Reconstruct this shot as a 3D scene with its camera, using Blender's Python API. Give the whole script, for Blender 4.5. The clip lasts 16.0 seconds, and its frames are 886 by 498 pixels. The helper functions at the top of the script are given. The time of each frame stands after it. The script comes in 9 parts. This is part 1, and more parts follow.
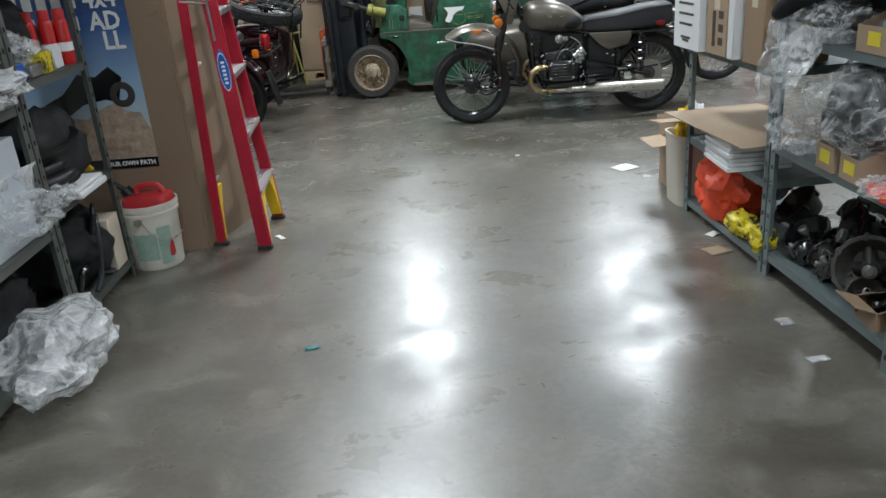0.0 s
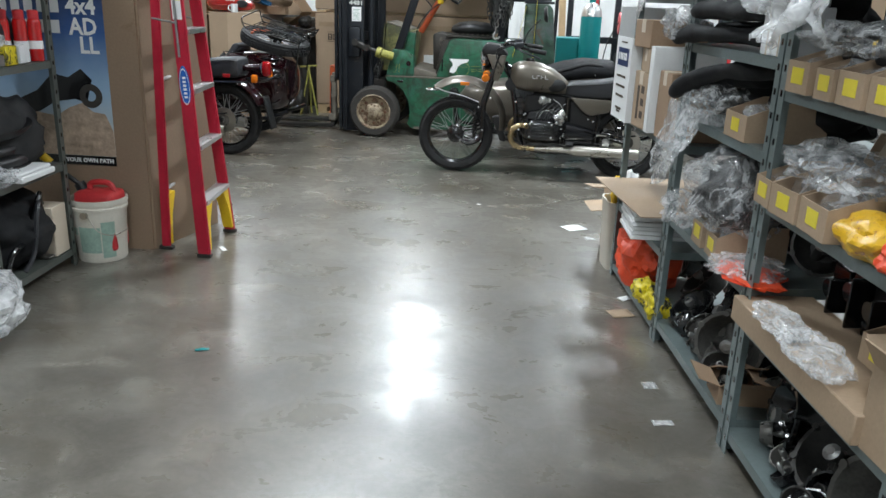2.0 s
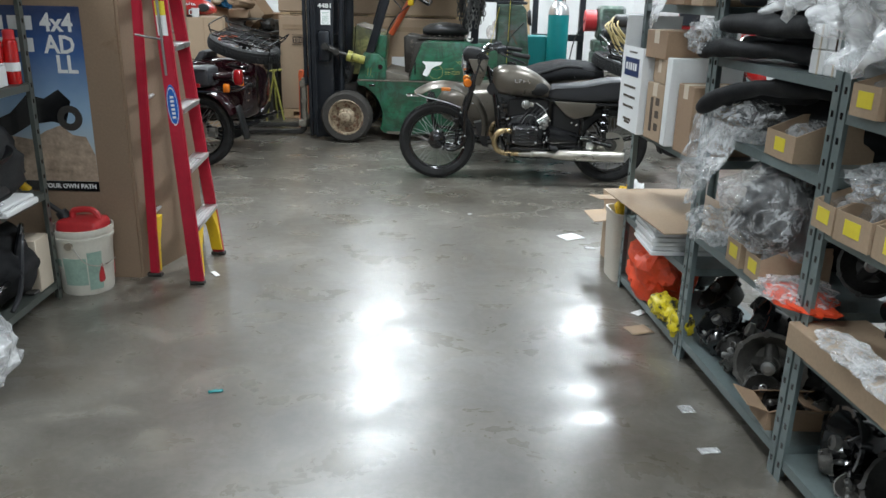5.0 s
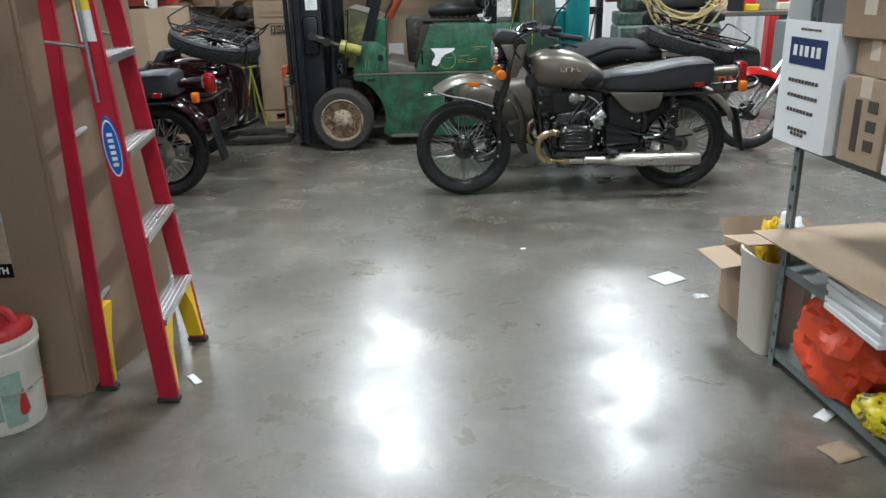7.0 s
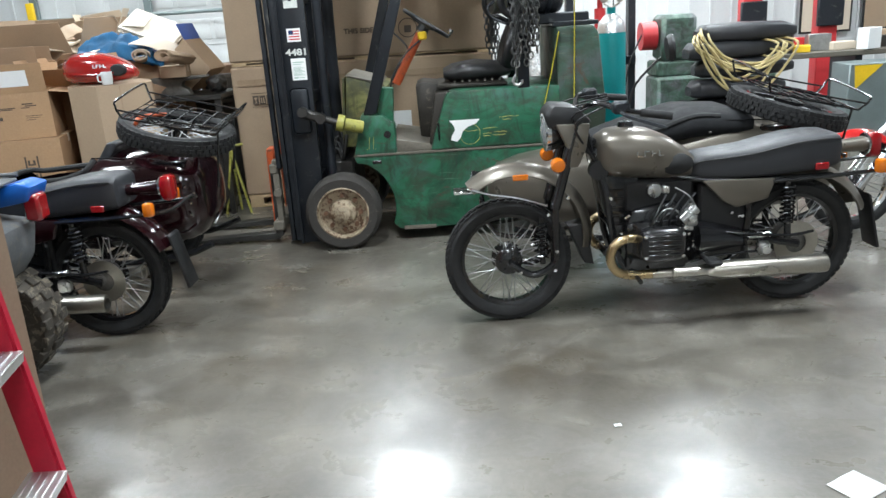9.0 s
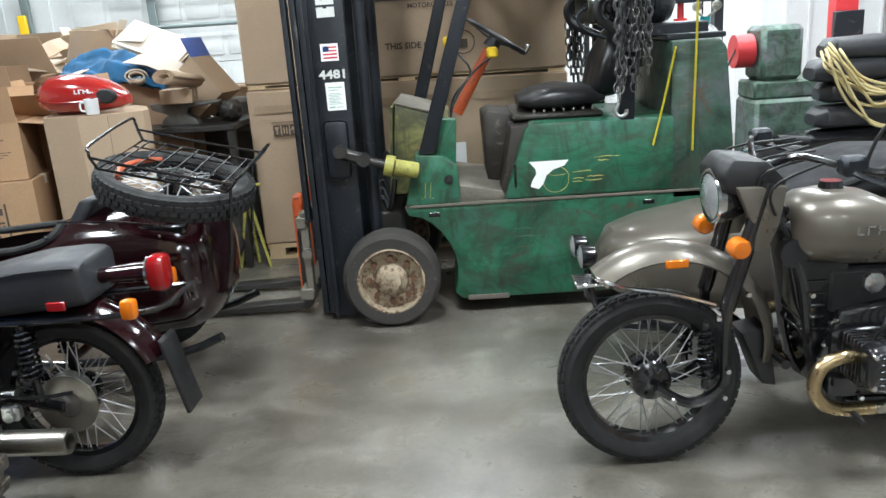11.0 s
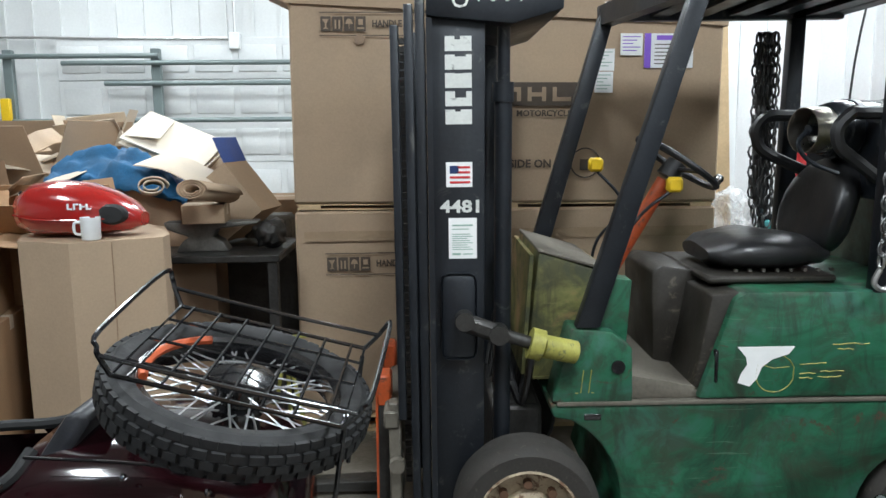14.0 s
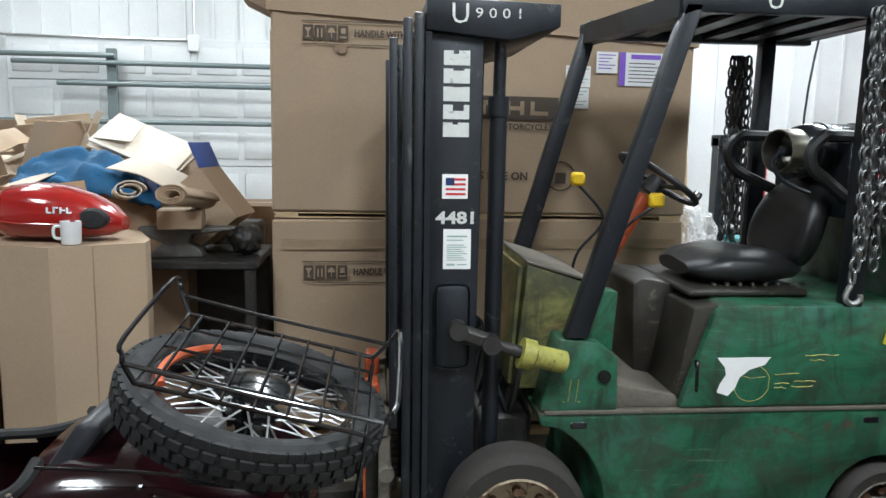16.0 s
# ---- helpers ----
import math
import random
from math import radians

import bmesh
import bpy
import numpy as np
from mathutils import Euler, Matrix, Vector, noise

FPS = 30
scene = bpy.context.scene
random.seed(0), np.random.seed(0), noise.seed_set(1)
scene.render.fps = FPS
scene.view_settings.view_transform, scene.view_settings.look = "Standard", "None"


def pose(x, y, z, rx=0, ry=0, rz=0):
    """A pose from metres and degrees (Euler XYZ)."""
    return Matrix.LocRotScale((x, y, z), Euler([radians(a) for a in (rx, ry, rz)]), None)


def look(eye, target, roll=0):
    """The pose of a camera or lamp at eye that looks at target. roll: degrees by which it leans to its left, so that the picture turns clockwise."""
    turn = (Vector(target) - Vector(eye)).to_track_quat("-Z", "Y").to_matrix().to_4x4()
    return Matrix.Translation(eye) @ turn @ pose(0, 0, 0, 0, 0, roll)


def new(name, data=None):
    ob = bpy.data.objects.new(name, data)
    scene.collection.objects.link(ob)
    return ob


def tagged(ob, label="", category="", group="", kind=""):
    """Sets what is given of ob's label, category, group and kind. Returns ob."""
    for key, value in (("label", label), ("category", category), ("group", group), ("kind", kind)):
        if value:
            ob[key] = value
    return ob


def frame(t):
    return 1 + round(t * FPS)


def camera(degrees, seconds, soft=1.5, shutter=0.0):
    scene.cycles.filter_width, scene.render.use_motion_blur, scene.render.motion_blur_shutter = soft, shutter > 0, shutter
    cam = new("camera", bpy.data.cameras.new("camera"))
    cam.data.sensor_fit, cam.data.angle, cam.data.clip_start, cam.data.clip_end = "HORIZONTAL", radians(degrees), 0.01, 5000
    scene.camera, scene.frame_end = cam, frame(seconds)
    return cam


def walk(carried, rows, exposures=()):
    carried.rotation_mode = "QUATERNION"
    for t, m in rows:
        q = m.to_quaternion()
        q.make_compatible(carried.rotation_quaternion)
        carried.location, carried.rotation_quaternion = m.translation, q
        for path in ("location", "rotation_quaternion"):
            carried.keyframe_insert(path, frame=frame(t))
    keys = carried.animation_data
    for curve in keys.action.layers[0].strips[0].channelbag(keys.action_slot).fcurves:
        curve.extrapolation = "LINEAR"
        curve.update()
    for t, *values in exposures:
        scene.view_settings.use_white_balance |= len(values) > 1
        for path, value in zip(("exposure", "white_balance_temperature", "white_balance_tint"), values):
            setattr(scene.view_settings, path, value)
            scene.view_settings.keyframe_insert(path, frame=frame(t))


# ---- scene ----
cam = camera(59.1, 16.0)
PATH = [
    (0, (0.259, -0.134, 1.53), (0.138, 1.723, 0.796), -4.7),
    (0.5, (0.365, -0.116, 1.541), (0.202, 1.773, 0.905), -4.1),
    (1, (0.561, -0.224, 1.533), (0.419, 1.681, 0.941), 2.5),
    (1.5, (0.732, -0.285, 1.544), (0.54, 1.613, 0.943), 3.3),
    (2, (0.864, -0.273, 1.504), (0.659, 1.619, 0.891), 2.1),
    (2.5, (0.784, -0.498, 1.54), (0.526, 1.396, 0.952), 1.0),
    (3, (0.769, -0.573, 1.567), (0.525, 1.339, 1.035), 1.1),
    (3.5, (0.759, -0.59, 1.591), (0.553, 1.334, 1.085), 1.8),
    (6, (0.328, 0.531, 1.568), (0.317, 2.398, 0.851), -0.3),
    (6.5, (0.236, 0.9, 1.525), (0.222, 2.763, 0.798), -1.5),
    (7, (0.119, 1.284, 1.539), (0.083, 3.166, 0.862), -1.5),
    (7.5, (-0.032, 1.657, 1.592), (-0.002, 3.544, 0.931), -2.0),
    (8, (-0.003, 2.026, 1.578), (0.027, 3.919, 0.934), -3.2),
    (8.5, (0.013, 2.373, 1.593), (-0.032, 4.277, 0.981), -3.7),
    (9, (-0.111, 2.763, 1.617), (-0.136, 4.677, 1.038), -3.8),
    (11.5, (-0.523, 4.41, 1.628), (-0.601, 6.338, 1.102), -4.1),
    (12, (-0.617, 4.709, 1.647), (-0.873, 6.637, 1.182), -6.2),
    (12.5, (-0.838, 4.903, 1.659), (-1.047, 6.846, 1.234), -5.0),
    (13, (-1.033, 5.108, 1.67), (-1.185, 7.054, 1.233), -3.6),
    (13.5, (-1.168, 5.434, 1.662), (-1.301, 7.396, 1.297), -2.7),
    (14, (-1.229, 5.562, 1.683), (-1.198, 7.54, 1.387), -0.7),
    (14.5, (-1.347, 5.562, 1.69), (-1.189, 7.538, 1.421), 0.1),
    (15, (-1.401, 5.519, 1.697), (-1.222, 7.495, 1.44), 0.6),
    (15.5, (-1.411, 5.513, 1.71), (-1.241, 7.491, 1.465), 0.8),
    (16, (-1.425, 5.535, 1.697), (-1.245, 7.507, 1.422), 0.8),
]
walk(cam, [(t, look(eye, target, roll)) for t, eye, target, roll in PATH],
     [(0, -0.2), (0.7, 0.03), (3.5, 0.08), (6.5, -0.08), (8, 0.0), (9, 0.28), (11.5, 0.5), (12.5, 0.3), (13.5, 0.15), (14.5, -0.08), (16, -0.05)])

# ---- world and lamps ----
world = bpy.data.worlds.new("shop_world")
scene.world = world
world.use_nodes = True
world.node_tree.nodes["Background"].inputs[0].default_value = (0.75, 0.85, 1.0, 1)
world.node_tree.nodes["Background"].inputs[1].default_value = 0.006

LAMP_WATTS = 135
# place of each lamp and its share of the full power
# the four with y < 1 and the one at x 5.9 are unseen, added fill
LAMPS = [(-4.45, 10.7, 0.52), (-0.8, 10.65, 0.8), (2.55, 10.65, 0.8), (-4.7, 12.95, 0.32), (-1.02, 12.95, 0.58), (2.6, 13.1, 0.6),
         (-4.3, 6.0, 0.8), (-0.75, 6.0, 1.0), (2.6, 6.0, 1.0), (-2.6, 0.3, 0.45), (0.7, 0.0, 0.45), (3.8, 0.0, 0.45), (0.7, -2.4, 0.45), (5.9, 10.6, 0.8)]


# ---- materials ----
def nodes_of(name):
    mat = bpy.data.materials.new(name)
    mat.use_nodes = True
    nt = mat.node_tree
    return mat, nt, nt.nodes["Principled BSDF"]


def ramp(nt, src, stops):
    n = nt.nodes.new("ShaderNodeValToRGB")
    els = n.color_ramp.elements
    while len(els) < len(stops):
        els.new(0.5)
    for e, (p, c) in zip(els, stops):
        e.position, e.color = p, (*c, 1) if len(c) == 3 else c
    nt.links.new(src, n.inputs[0])
    return n.outputs[0]


def tex(nt, scale, detail=4, rough=0.55, distort=0.0, stretch=(1, 1, 1), kind="Object"):
    co = nt.nodes.new("ShaderNodeTexCoord")
    mp = nt.nodes.new("ShaderNodeMapping")
    mp.inputs["Scale"].default_value = stretch
    nz = nt.nodes.new("ShaderNodeTexNoise")
    nz.inputs["Scale"].default_value = scale
    nz.inputs["Detail"].default_value = detail
    nz.inputs["Roughness"].default_value = rough
    nz.inputs["Distortion"].default_value = distort
    nt.links.new(co.outputs[kind], mp.inputs[0])
    nt.links.new(mp.outputs[0], nz.inputs["Vector"])
    return nz.outputs["Fac"]


def mix(nt, fac, a, b, mode="MIX"):
    n = nt.nodes.new("ShaderNodeMix")
    n.data_type, n.blend_type = "RGBA", mode
    for sock, v in ((n.inputs[0], fac), (n.inputs[6], a), (n.inputs[7], b)):
        if isinstance(v, (int, float)):
            sock.default_value = v
        elif isinstance(v, tuple):
            sock.default_value = (*v, 1)
        else:
            nt.links.new(v, sock)
    return n.outputs[2]


def bump(nt, p, src, strength, dist=0.01):
    b = nt.nodes.new("ShaderNodeBump")
    b.inputs["Strength"].default_value = strength
    b.inputs["Distance"].default_value = dist
    nt.links.new(src, b.inputs["Height"])
    nt.links.new(b.outputs[0], p.inputs["Normal"])


def shade(c, k):
    return tuple(min(1, v * k) for v in c)


def paint(name, c, rough=0.4, metal=0.0, vary=0.25, scale=6.0, grain=60.0, relief=0.05, wear=None, coat=0.0, spread=0.25, kind="Object"):
    """A surface of one colour with stains at two scales, and optionally a worn second colour."""
    mat, nt, p = nodes_of(name)
    big = tex(nt, scale, 4, 0.6, kind=kind)
    fine = tex(nt, grain, 3, 0.6, kind=kind)
    col = ramp(nt, big, [(0.3, shade(c, 1 - vary)), (0.7, shade(c, 1 + vary * 0.6))])
    col = mix(nt, 0.35, col, ramp(nt, fine, [(0.3, shade(c, 1 - vary)), (0.7, shade(c, 1 + vary))]))
    if wear:
        mask = ramp(nt, tex(nt, scale * 2.3, 6, 0.7, 0.6, kind=kind), [(wear[1], (0, 0, 0)), (wear[1] + 0.08, (1, 1, 1))])
        col = mix(nt, mask, col, wear[0])
    nt.links.new(col, p.inputs["Base Color"])
    r = ramp(nt, big, [(0.3, (max(rough - spread * rough, 0.02),) * 3), (0.75, (min(rough + spread * rough, 1),) * 3)])
    nt.links.new(r, p.inputs["Roughness"])
    p.inputs["Metallic"].default_value = metal
    p.inputs["Coat Weight"].default_value = coat
    p.inputs["Coat Roughness"].default_value = 0.05
    if relief:
        bump(nt, p, fine, relief)
    return mat


def glowing(name, c, strength):
    mat, nt, p = nodes_of(name)
    p.inputs["Base Color"].default_value = (*c, 1)
    p.inputs["Emission Color"].default_value = (*c, 1)
    p.inputs["Emission Strength"].default_value = strength
    return mat


def concrete():
    """Sealed shop floor: clouded grey-brown slab, worn in swirls, under a hazy shine."""
    mat, nt, p = nodes_of("polished_concrete")
    cloud = tex(nt, 0.9, 8, 0.62, 0.25)
    swirl = tex(nt, 2.7, 8, 0.66, 0.35, (1, 1.3, 1))
    fine = tex(nt, 40, 5, 0.65)
    a = ramp(nt, cloud, [(0.38, (0.045, 0.041, 0.030)), (0.5, (0.120, 0.117, 0.098)), (0.62, (0.235, 0.232, 0.205))])
    b = ramp(nt, swirl, [(0.38, (0.036, 0.031, 0.022)), (0.5, (0.12, 0.116, 0.101)), (0.64, (0.27, 0.268, 0.24))])
    col = mix(nt, 0.55, a, b)
    col = mix(nt, 0.22, col, ramp(nt, fine, [(0.35, (0.06, 0.056, 0.048)), (0.65, (0.19, 0.185, 0.17))]))
    stain = ramp(nt, tex(nt, 1.3, 7, 0.62, 0.3), [(0.53, (0, 0, 0)), (0.68, (0.65, 0.65, 0.65))])
    col = mix(nt, stain, col, (0.07, 0.058, 0.038))
    chalk = ramp(nt, tex(nt, 2.2, 7, 0.66, 0.4), [(0.56, (0, 0, 0)), (0.70, (0.5, 0.5, 0.5))])
    col = mix(nt, chalk, col, (0.24, 0.235, 0.22))
    col = mix(nt, 1.0, col, (1.05, 0.985, 0.94), "MULTIPLY")
    nt.links.new(col, p.inputs["Base Color"])
    r = ramp(nt, swirl, [(0.36, (0.40,) * 3), (0.62, (0.25,) * 3)])
    nt.links.new(r, p.inputs["Roughness"])
    p.inputs["Specular IOR Level"].default_value = 0.95
    cw = ramp(nt, cloud, [(0.34, (0.18,) * 3), (0.62, (0.55,) * 3)])
    nt.links.new(cw, p.inputs["Coat Weight"])
    cr = ramp(nt, swirl, [(0.38, (0.34,) * 3), (0.62, (0.17,) * 3)])
    nt.links.new(cr, p.inputs["Coat Roughness"])
    bump(nt, p, tex(nt, 6, 5, 0.5, 0.2), 0.13, 0.012)
    return mat


def worn_paint(name, c, bare, rust, rough=0.45):
    """Old machine paint: faded clouds, grime, long scratches and rust spots."""
    mat, nt, p = nodes_of(name)
    cloud = tex(nt, 2.4, 7, 0.68, 0.9)
    col = ramp(nt, cloud, [(0.38, shade(c, 0.38)), (0.5, c), (0.62, (c[0] * 1.8 + 0.012, c[1] * 1.12, c[2] * 1.6))])
    film = ramp(nt, tex(nt, 4.5, 6, 0.7, 1.0, (1, 1, 1.6)), [(0.46, (0, 0, 0)), (0.62, (0.7, 0.7, 0.7))])
    col = mix(nt, film, col, (0.035, 0.042, 0.026))
    run = ramp(nt, tex(nt, 3.0, 6, 0.7, 0.5, (3.5, 3.5, 0.9)), [(0.54, (0, 0, 0)), (0.68, (0.7, 0.7, 0.7))])
    col = mix(nt, run, col, (0.02, 0.02, 0.014))
    scratch = ramp(nt, tex(nt, 9.0, 3, 0.6, 0.5, (0.5, 1, 9)), [(0.66, (0, 0, 0)), (0.70, (0.5, 0.5, 0.5))])
    col = mix(nt, scratch, col, bare)
    spot = ramp(nt, tex(nt, 5.0, 8, 0.78, 0.8), [(0.59, (0, 0, 0)), (0.64, (0.85, 0.85, 0.85))])
    col = mix(nt, spot, col, rust)
    nt.links.new(col, p.inputs["Base Color"])
    nt.links.new(ramp(nt, cloud, [(0.3, (rough + 0.2,) * 3), (0.7, (rough - 0.1,) * 3)]), p.inputs["Roughness"])
    bump(nt, p, tex(nt, 18, 6, 0.7), 0.12, 0.006)
    return mat


def wrinkled_film(name, tint, low, high, scale, rough=0.12):
    """Thin film, clear on its flats and milky along its creases."""
    mat, nt, p = nodes_of(name)
    p.inputs["Base Color"].default_value = (*tint, 1)
    p.inputs["Roughness"].default_value = rough
    p.inputs["Specular IOR Level"].default_value = 1.0
    a = tex(nt, scale, 3, 0.6, 1.4)
    b = tex(nt, scale * 2.7, 3, 0.6, 1.0)
    def crease(src, w):
        return ramp(nt, src, [(0.5 - w, (low,) * 3), (0.5, (high,) * 3), (0.5 + w, (low,) * 3)])
    al = mix(nt, 0.3, crease(a, 0.11), crease(b, 0.08))
    nt.links.new(al, p.inputs["Alpha"])
    bump(nt, p, mix(nt, 0.3, crease(a, 0.2), crease(b, 0.2)), 0.8, 0.03)
    return mat


M = {
    "floor": concrete(),
    "wall": paint("white_metal_wall", (0.66, 0.68, 0.68), 0.45, 0, 0.10, 1.5, 40, 0.02),
    "ceiling": paint("grey_deck", (0.5, 0.5, 0.5), 0.7, 0, 0.1, 2, 30, 0.03),
    "shelf": paint("grey_green_steel", (0.17, 0.21, 0.21), 0.42, 0.2, 0.18, 5, 70, 0.04, ((0.09, 0.085, 0.075), 0.66)),
    "shelf_dark": paint("dark_steel_shelf", (0.10, 0.112, 0.10), 0.45, 0.2, 0.2, 5, 70, 0.04, ((0.07, 0.065, 0.055), 0.64)),
    "card": paint("brown_cardboard", (0.40, 0.29, 0.195), 0.8, 0, 0.16, 2.2, 90, 0.06),
    # darker copy of the brown cardboard, with shade in its colour
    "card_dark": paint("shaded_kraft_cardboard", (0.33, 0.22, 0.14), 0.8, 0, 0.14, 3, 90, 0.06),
    "card_grey": paint("greyed_cardboard", (0.27, 0.187, 0.125), 0.82, 0, 0.16, 2.2, 80, 0.06, ((0.23, 0.152, 0.095), 0.62)),
    "card_light": paint("pale_cardboard", (0.62, 0.53, 0.42), 0.8, 0, 0.1, 4, 90, 0.05),
    "card_white": paint("white_card", (0.76, 0.77, 0.77), 0.6, 0, 0.06, 4, 70, 0.03),
    "ink": paint("brown_ink", (0.075, 0.055, 0.04), 0.7, 0, 0.2),
    "red_frp": paint("red_fiberglass", (0.45, 0.012, 0.035), 0.4, 0, 0.2, 4, 60, 0.03, ((0.27, 0.012, 0.025), 0.66)),
    "alu": paint("worn_aluminium", (0.62, 0.62, 0.62), 0.35, 0.85, 0.12, 9, 90, 0.05),
    "yellow": paint("yellow_plastic", (0.80, 0.52, 0.015), 0.45, 0, 0.15, 8),
    "yellow_worn": paint("worn_yellow_paint", (0.36, 0.34, 0.075), 0.55, 0, 0.35, 9, 60, 0.06, ((0.12, 0.13, 0.06), 0.55)),
    "black": paint("black_paint", (0.009, 0.009, 0.010), 0.2, 0.0, 0.3, 8, 60, 0.02, None, 0.4),
    "black_steel": paint("worn_black_steel", (0.014, 0.017, 0.022), 0.42, 0.25, 0.4, 4, 60, 0.06, ((0.065, 0.066, 0.064), 0.60)),
    "black_plastic": paint("black_plastic", (0.010, 0.010, 0.011), 0.5, 0, 0.3, 12),
    "rubber": paint("tyre_rubber", (0.012, 0.012, 0.0125), 0.75, 0, 0.3, 14, 120, 0.1),
    "rubber_dusty": paint("dusty_rubber", (0.036, 0.032, 0.028), 0.85, 0, 0.3, 12, 90, 0.1, ((0.085, 0.075, 0.06), 0.6)),
    "mud_rubber": paint("muddy_rubber", (0.05, 0.042, 0.033), 0.9, 0, 0.4, 9, 60, 0.15, ((0.16, 0.135, 0.10), 0.52)),
    "vinyl": paint("grey_black_vinyl", (0.025, 0.026, 0.030), 0.48, 0, 0.2, 10, 160, 0.12),
    "cloth_black": paint("black_cloth", (0.0055, 0.006, 0.0075), 0.95, 0, 0.35, 10, 120, 0.15),
    "cloth_blue": paint("blue_cloth", (0.012, 0.10, 0.22), 0.75, 0, 0.3, 7, 90, 0.15),
    "cloth_orange": paint("orange_bag", (0.78, 0.075, 0.02), 0.55, 0, 0.25, 8, 60, 0.15),
    "spoke": paint("dull_steel_spoke", (0.42, 0.42, 0.42), 0.42, 0.8, 0.1, 14, 90, 0.0),
    "alloy": paint("bright_alloy", (0.50, 0.50, 0.49), 0.28, 0.9, 0.2, 14, 90, 0.04),
    "chrome": paint("chrome", (0.75, 0.75, 0.76), 0.12, 1.0, 0.08, 10, 60, 0.01),
    "steel": paint("brushed_steel", (0.46, 0.435, 0.385), 0.33, 1.0, 0.14, 8, 90, 0.0),
    "gold_pipe": paint("heat_blued_pipe", (0.42, 0.32, 0.18), 0.28, 1.0, 0.3, 7),
    "iron": paint("oily_cast_iron", (0.055, 0.053, 0.05), 0.42, 0.55, 0.4, 12, 70, 0.2),
    "cast": paint("cast_aluminium", (0.36, 0.36, 0.35), 0.45, 0.8, 0.3, 14, 90, 0.15),
    "olive": paint("taupe_metallic_paint", (0.135, 0.119, 0.097), 0.34, 0.45, 0.08, 6, 200, 0.02, None, 0.25),
    "maroon": paint("maroon_gloss_paint", (0.014, 0.0028, 0.0042), 0.13, 0.0, 0.15, 5, 150, 0.0, None, 0.4, 0.1),
    "red_gloss": paint("red_gloss_paint", (0.52, 0.012, 0.012), 0.2, 0.0, 0.1, 5, 150, 0.01, None, 1.0),
    "red_tank": paint("deep_red_gloss_paint", (0.34, 0.012, 0.010), 0.22, 0.0, 0.1, 5, 150, 0.0, None, 1.0),
    "red_worn": paint("faded_red_plastic", (0.55, 0.035, 0.04), 0.45, 0, 0.15, 7),
    "orange_worn": paint("worn_orange_paint", (0.50, 0.085, 0.02), 0.55, 0, 0.3, 9, 60, 0.08, ((0.09, 0.05, 0.035), 0.57)),
    "green": worn_paint("worn_green_paint", (0.014, 0.115, 0.057), (0.10, 0.17, 0.11), (0.075, 0.035, 0.022)),
    "green_dull": worn_paint("dull_green_paint", (0.03, 0.075, 0.05), (0.12, 0.14, 0.10), (0.07, 0.04, 0.025), 0.5),
    "grime": paint("grimy_floor_plate", (0.14, 0.125, 0.10), 0.6, 0.2, 0.35, 6, 60, 0.1),
    "teal": paint("teal_enamel", (0.0, 0.22, 0.23), 0.4, 0, 0.15, 5),
    "bucket": paint("dirty_white_plastic", (0.66, 0.63, 0.55), 0.45, 0, 0.12, 8, 60, 0.03, ((0.45, 0.42, 0.35), 0.64)),
    "beige": paint("beige_plastic", (0.60, 0.55, 0.47), 0.5, 0, 0.1, 8),
    "white": paint("white_paper", (0.80, 0.80, 0.79), 0.6, 0, 0.04, 8, 60, 0.02),
    "yellow_label": paint("yellow_label", (0.80, 0.66, 0.05), 0.5, 0, 0.08, 8),
    "blue_label": paint("navy_blue_print", (0.012, 0.03, 0.11), 0.5, 0, 0.1, 8),
    "blue_plastic": paint("blue_plastic", (0.01, 0.11, 0.45), 0.35, 0, 0.15, 8),
    "label_green": paint("faded_green_print", (0.30, 0.43, 0.36), 0.6, 0, 0.25, 20),
    "wood": paint("raw_pine", (0.55, 0.40, 0.23), 0.65, 0, 0.2, 5, 60, 0.08),
    "straps": paint("yellow_webbing", (0.66, 0.55, 0.03), 0.7, 0, 0.15, 20, 200, 0.1),
    "hose": paint("tan_rubber_hose", (0.52, 0.42, 0.20), 0.55, 0, 0.12, 20),
    "amber": paint("amber_lens", (0.62, 0.15, 0.004), 0.15, 0, 0.1, 30, 150, 0.15, None, 0.6),
    "red_lens": paint("red_lens", (0.26, 0.003, 0.006), 0.12, 0, 0.1, 30, 150, 0.15, None, 0.6),
    "glass_lens": paint("headlamp_glass", (0.55, 0.58, 0.60), 0.1, 0.6, 0.2, 40, 90, 0.3, None, 1.0),
    "purple": paint("purple_print", (0.22, 0.10, 0.55), 0.4, 0, 0.1),
    "blue_print": paint("blue_printed_card", (0.04, 0.10, 0.36), 0.5, 0, 0.3, 5),
    "mud_grey": paint("muddy_grey_plastic", (0.11, 0.115, 0.12), 0.6, 0, 0.3, 7, 60, 0.1, ((0.16, 0.14, 0.11), 0.58)),
    "olive_plate": worn_paint("worn_olive_yellow_paint", (0.17, 0.17, 0.055), (0.3, 0.28, 0.12), (0.06, 0.045, 0.025)),
    "sage": worn_paint("sage_green_enamel", (0.09, 0.16, 0.12), (0.2, 0.24, 0.2), (0.06, 0.05, 0.04)),
    "film": wrinkled_film("clear_film", (0.90, 0.91, 0.92), 0.07, 0.48, 5, 0.1),
    "film_milky": wrinkled_film("milky_film", (0.92, 0.93, 0.94), 0.20, 0.66, 3.5, 0.16),
    "film_dark": wrinkled_film("shiny_film_over_black", (0.75, 0.76, 0.77), 0.06, 0.55, 6, 0.07),
    "green_plastic": paint("green_plastic", (0.06, 0.30, 0.10), 0.4, 0, 0.12, 8),
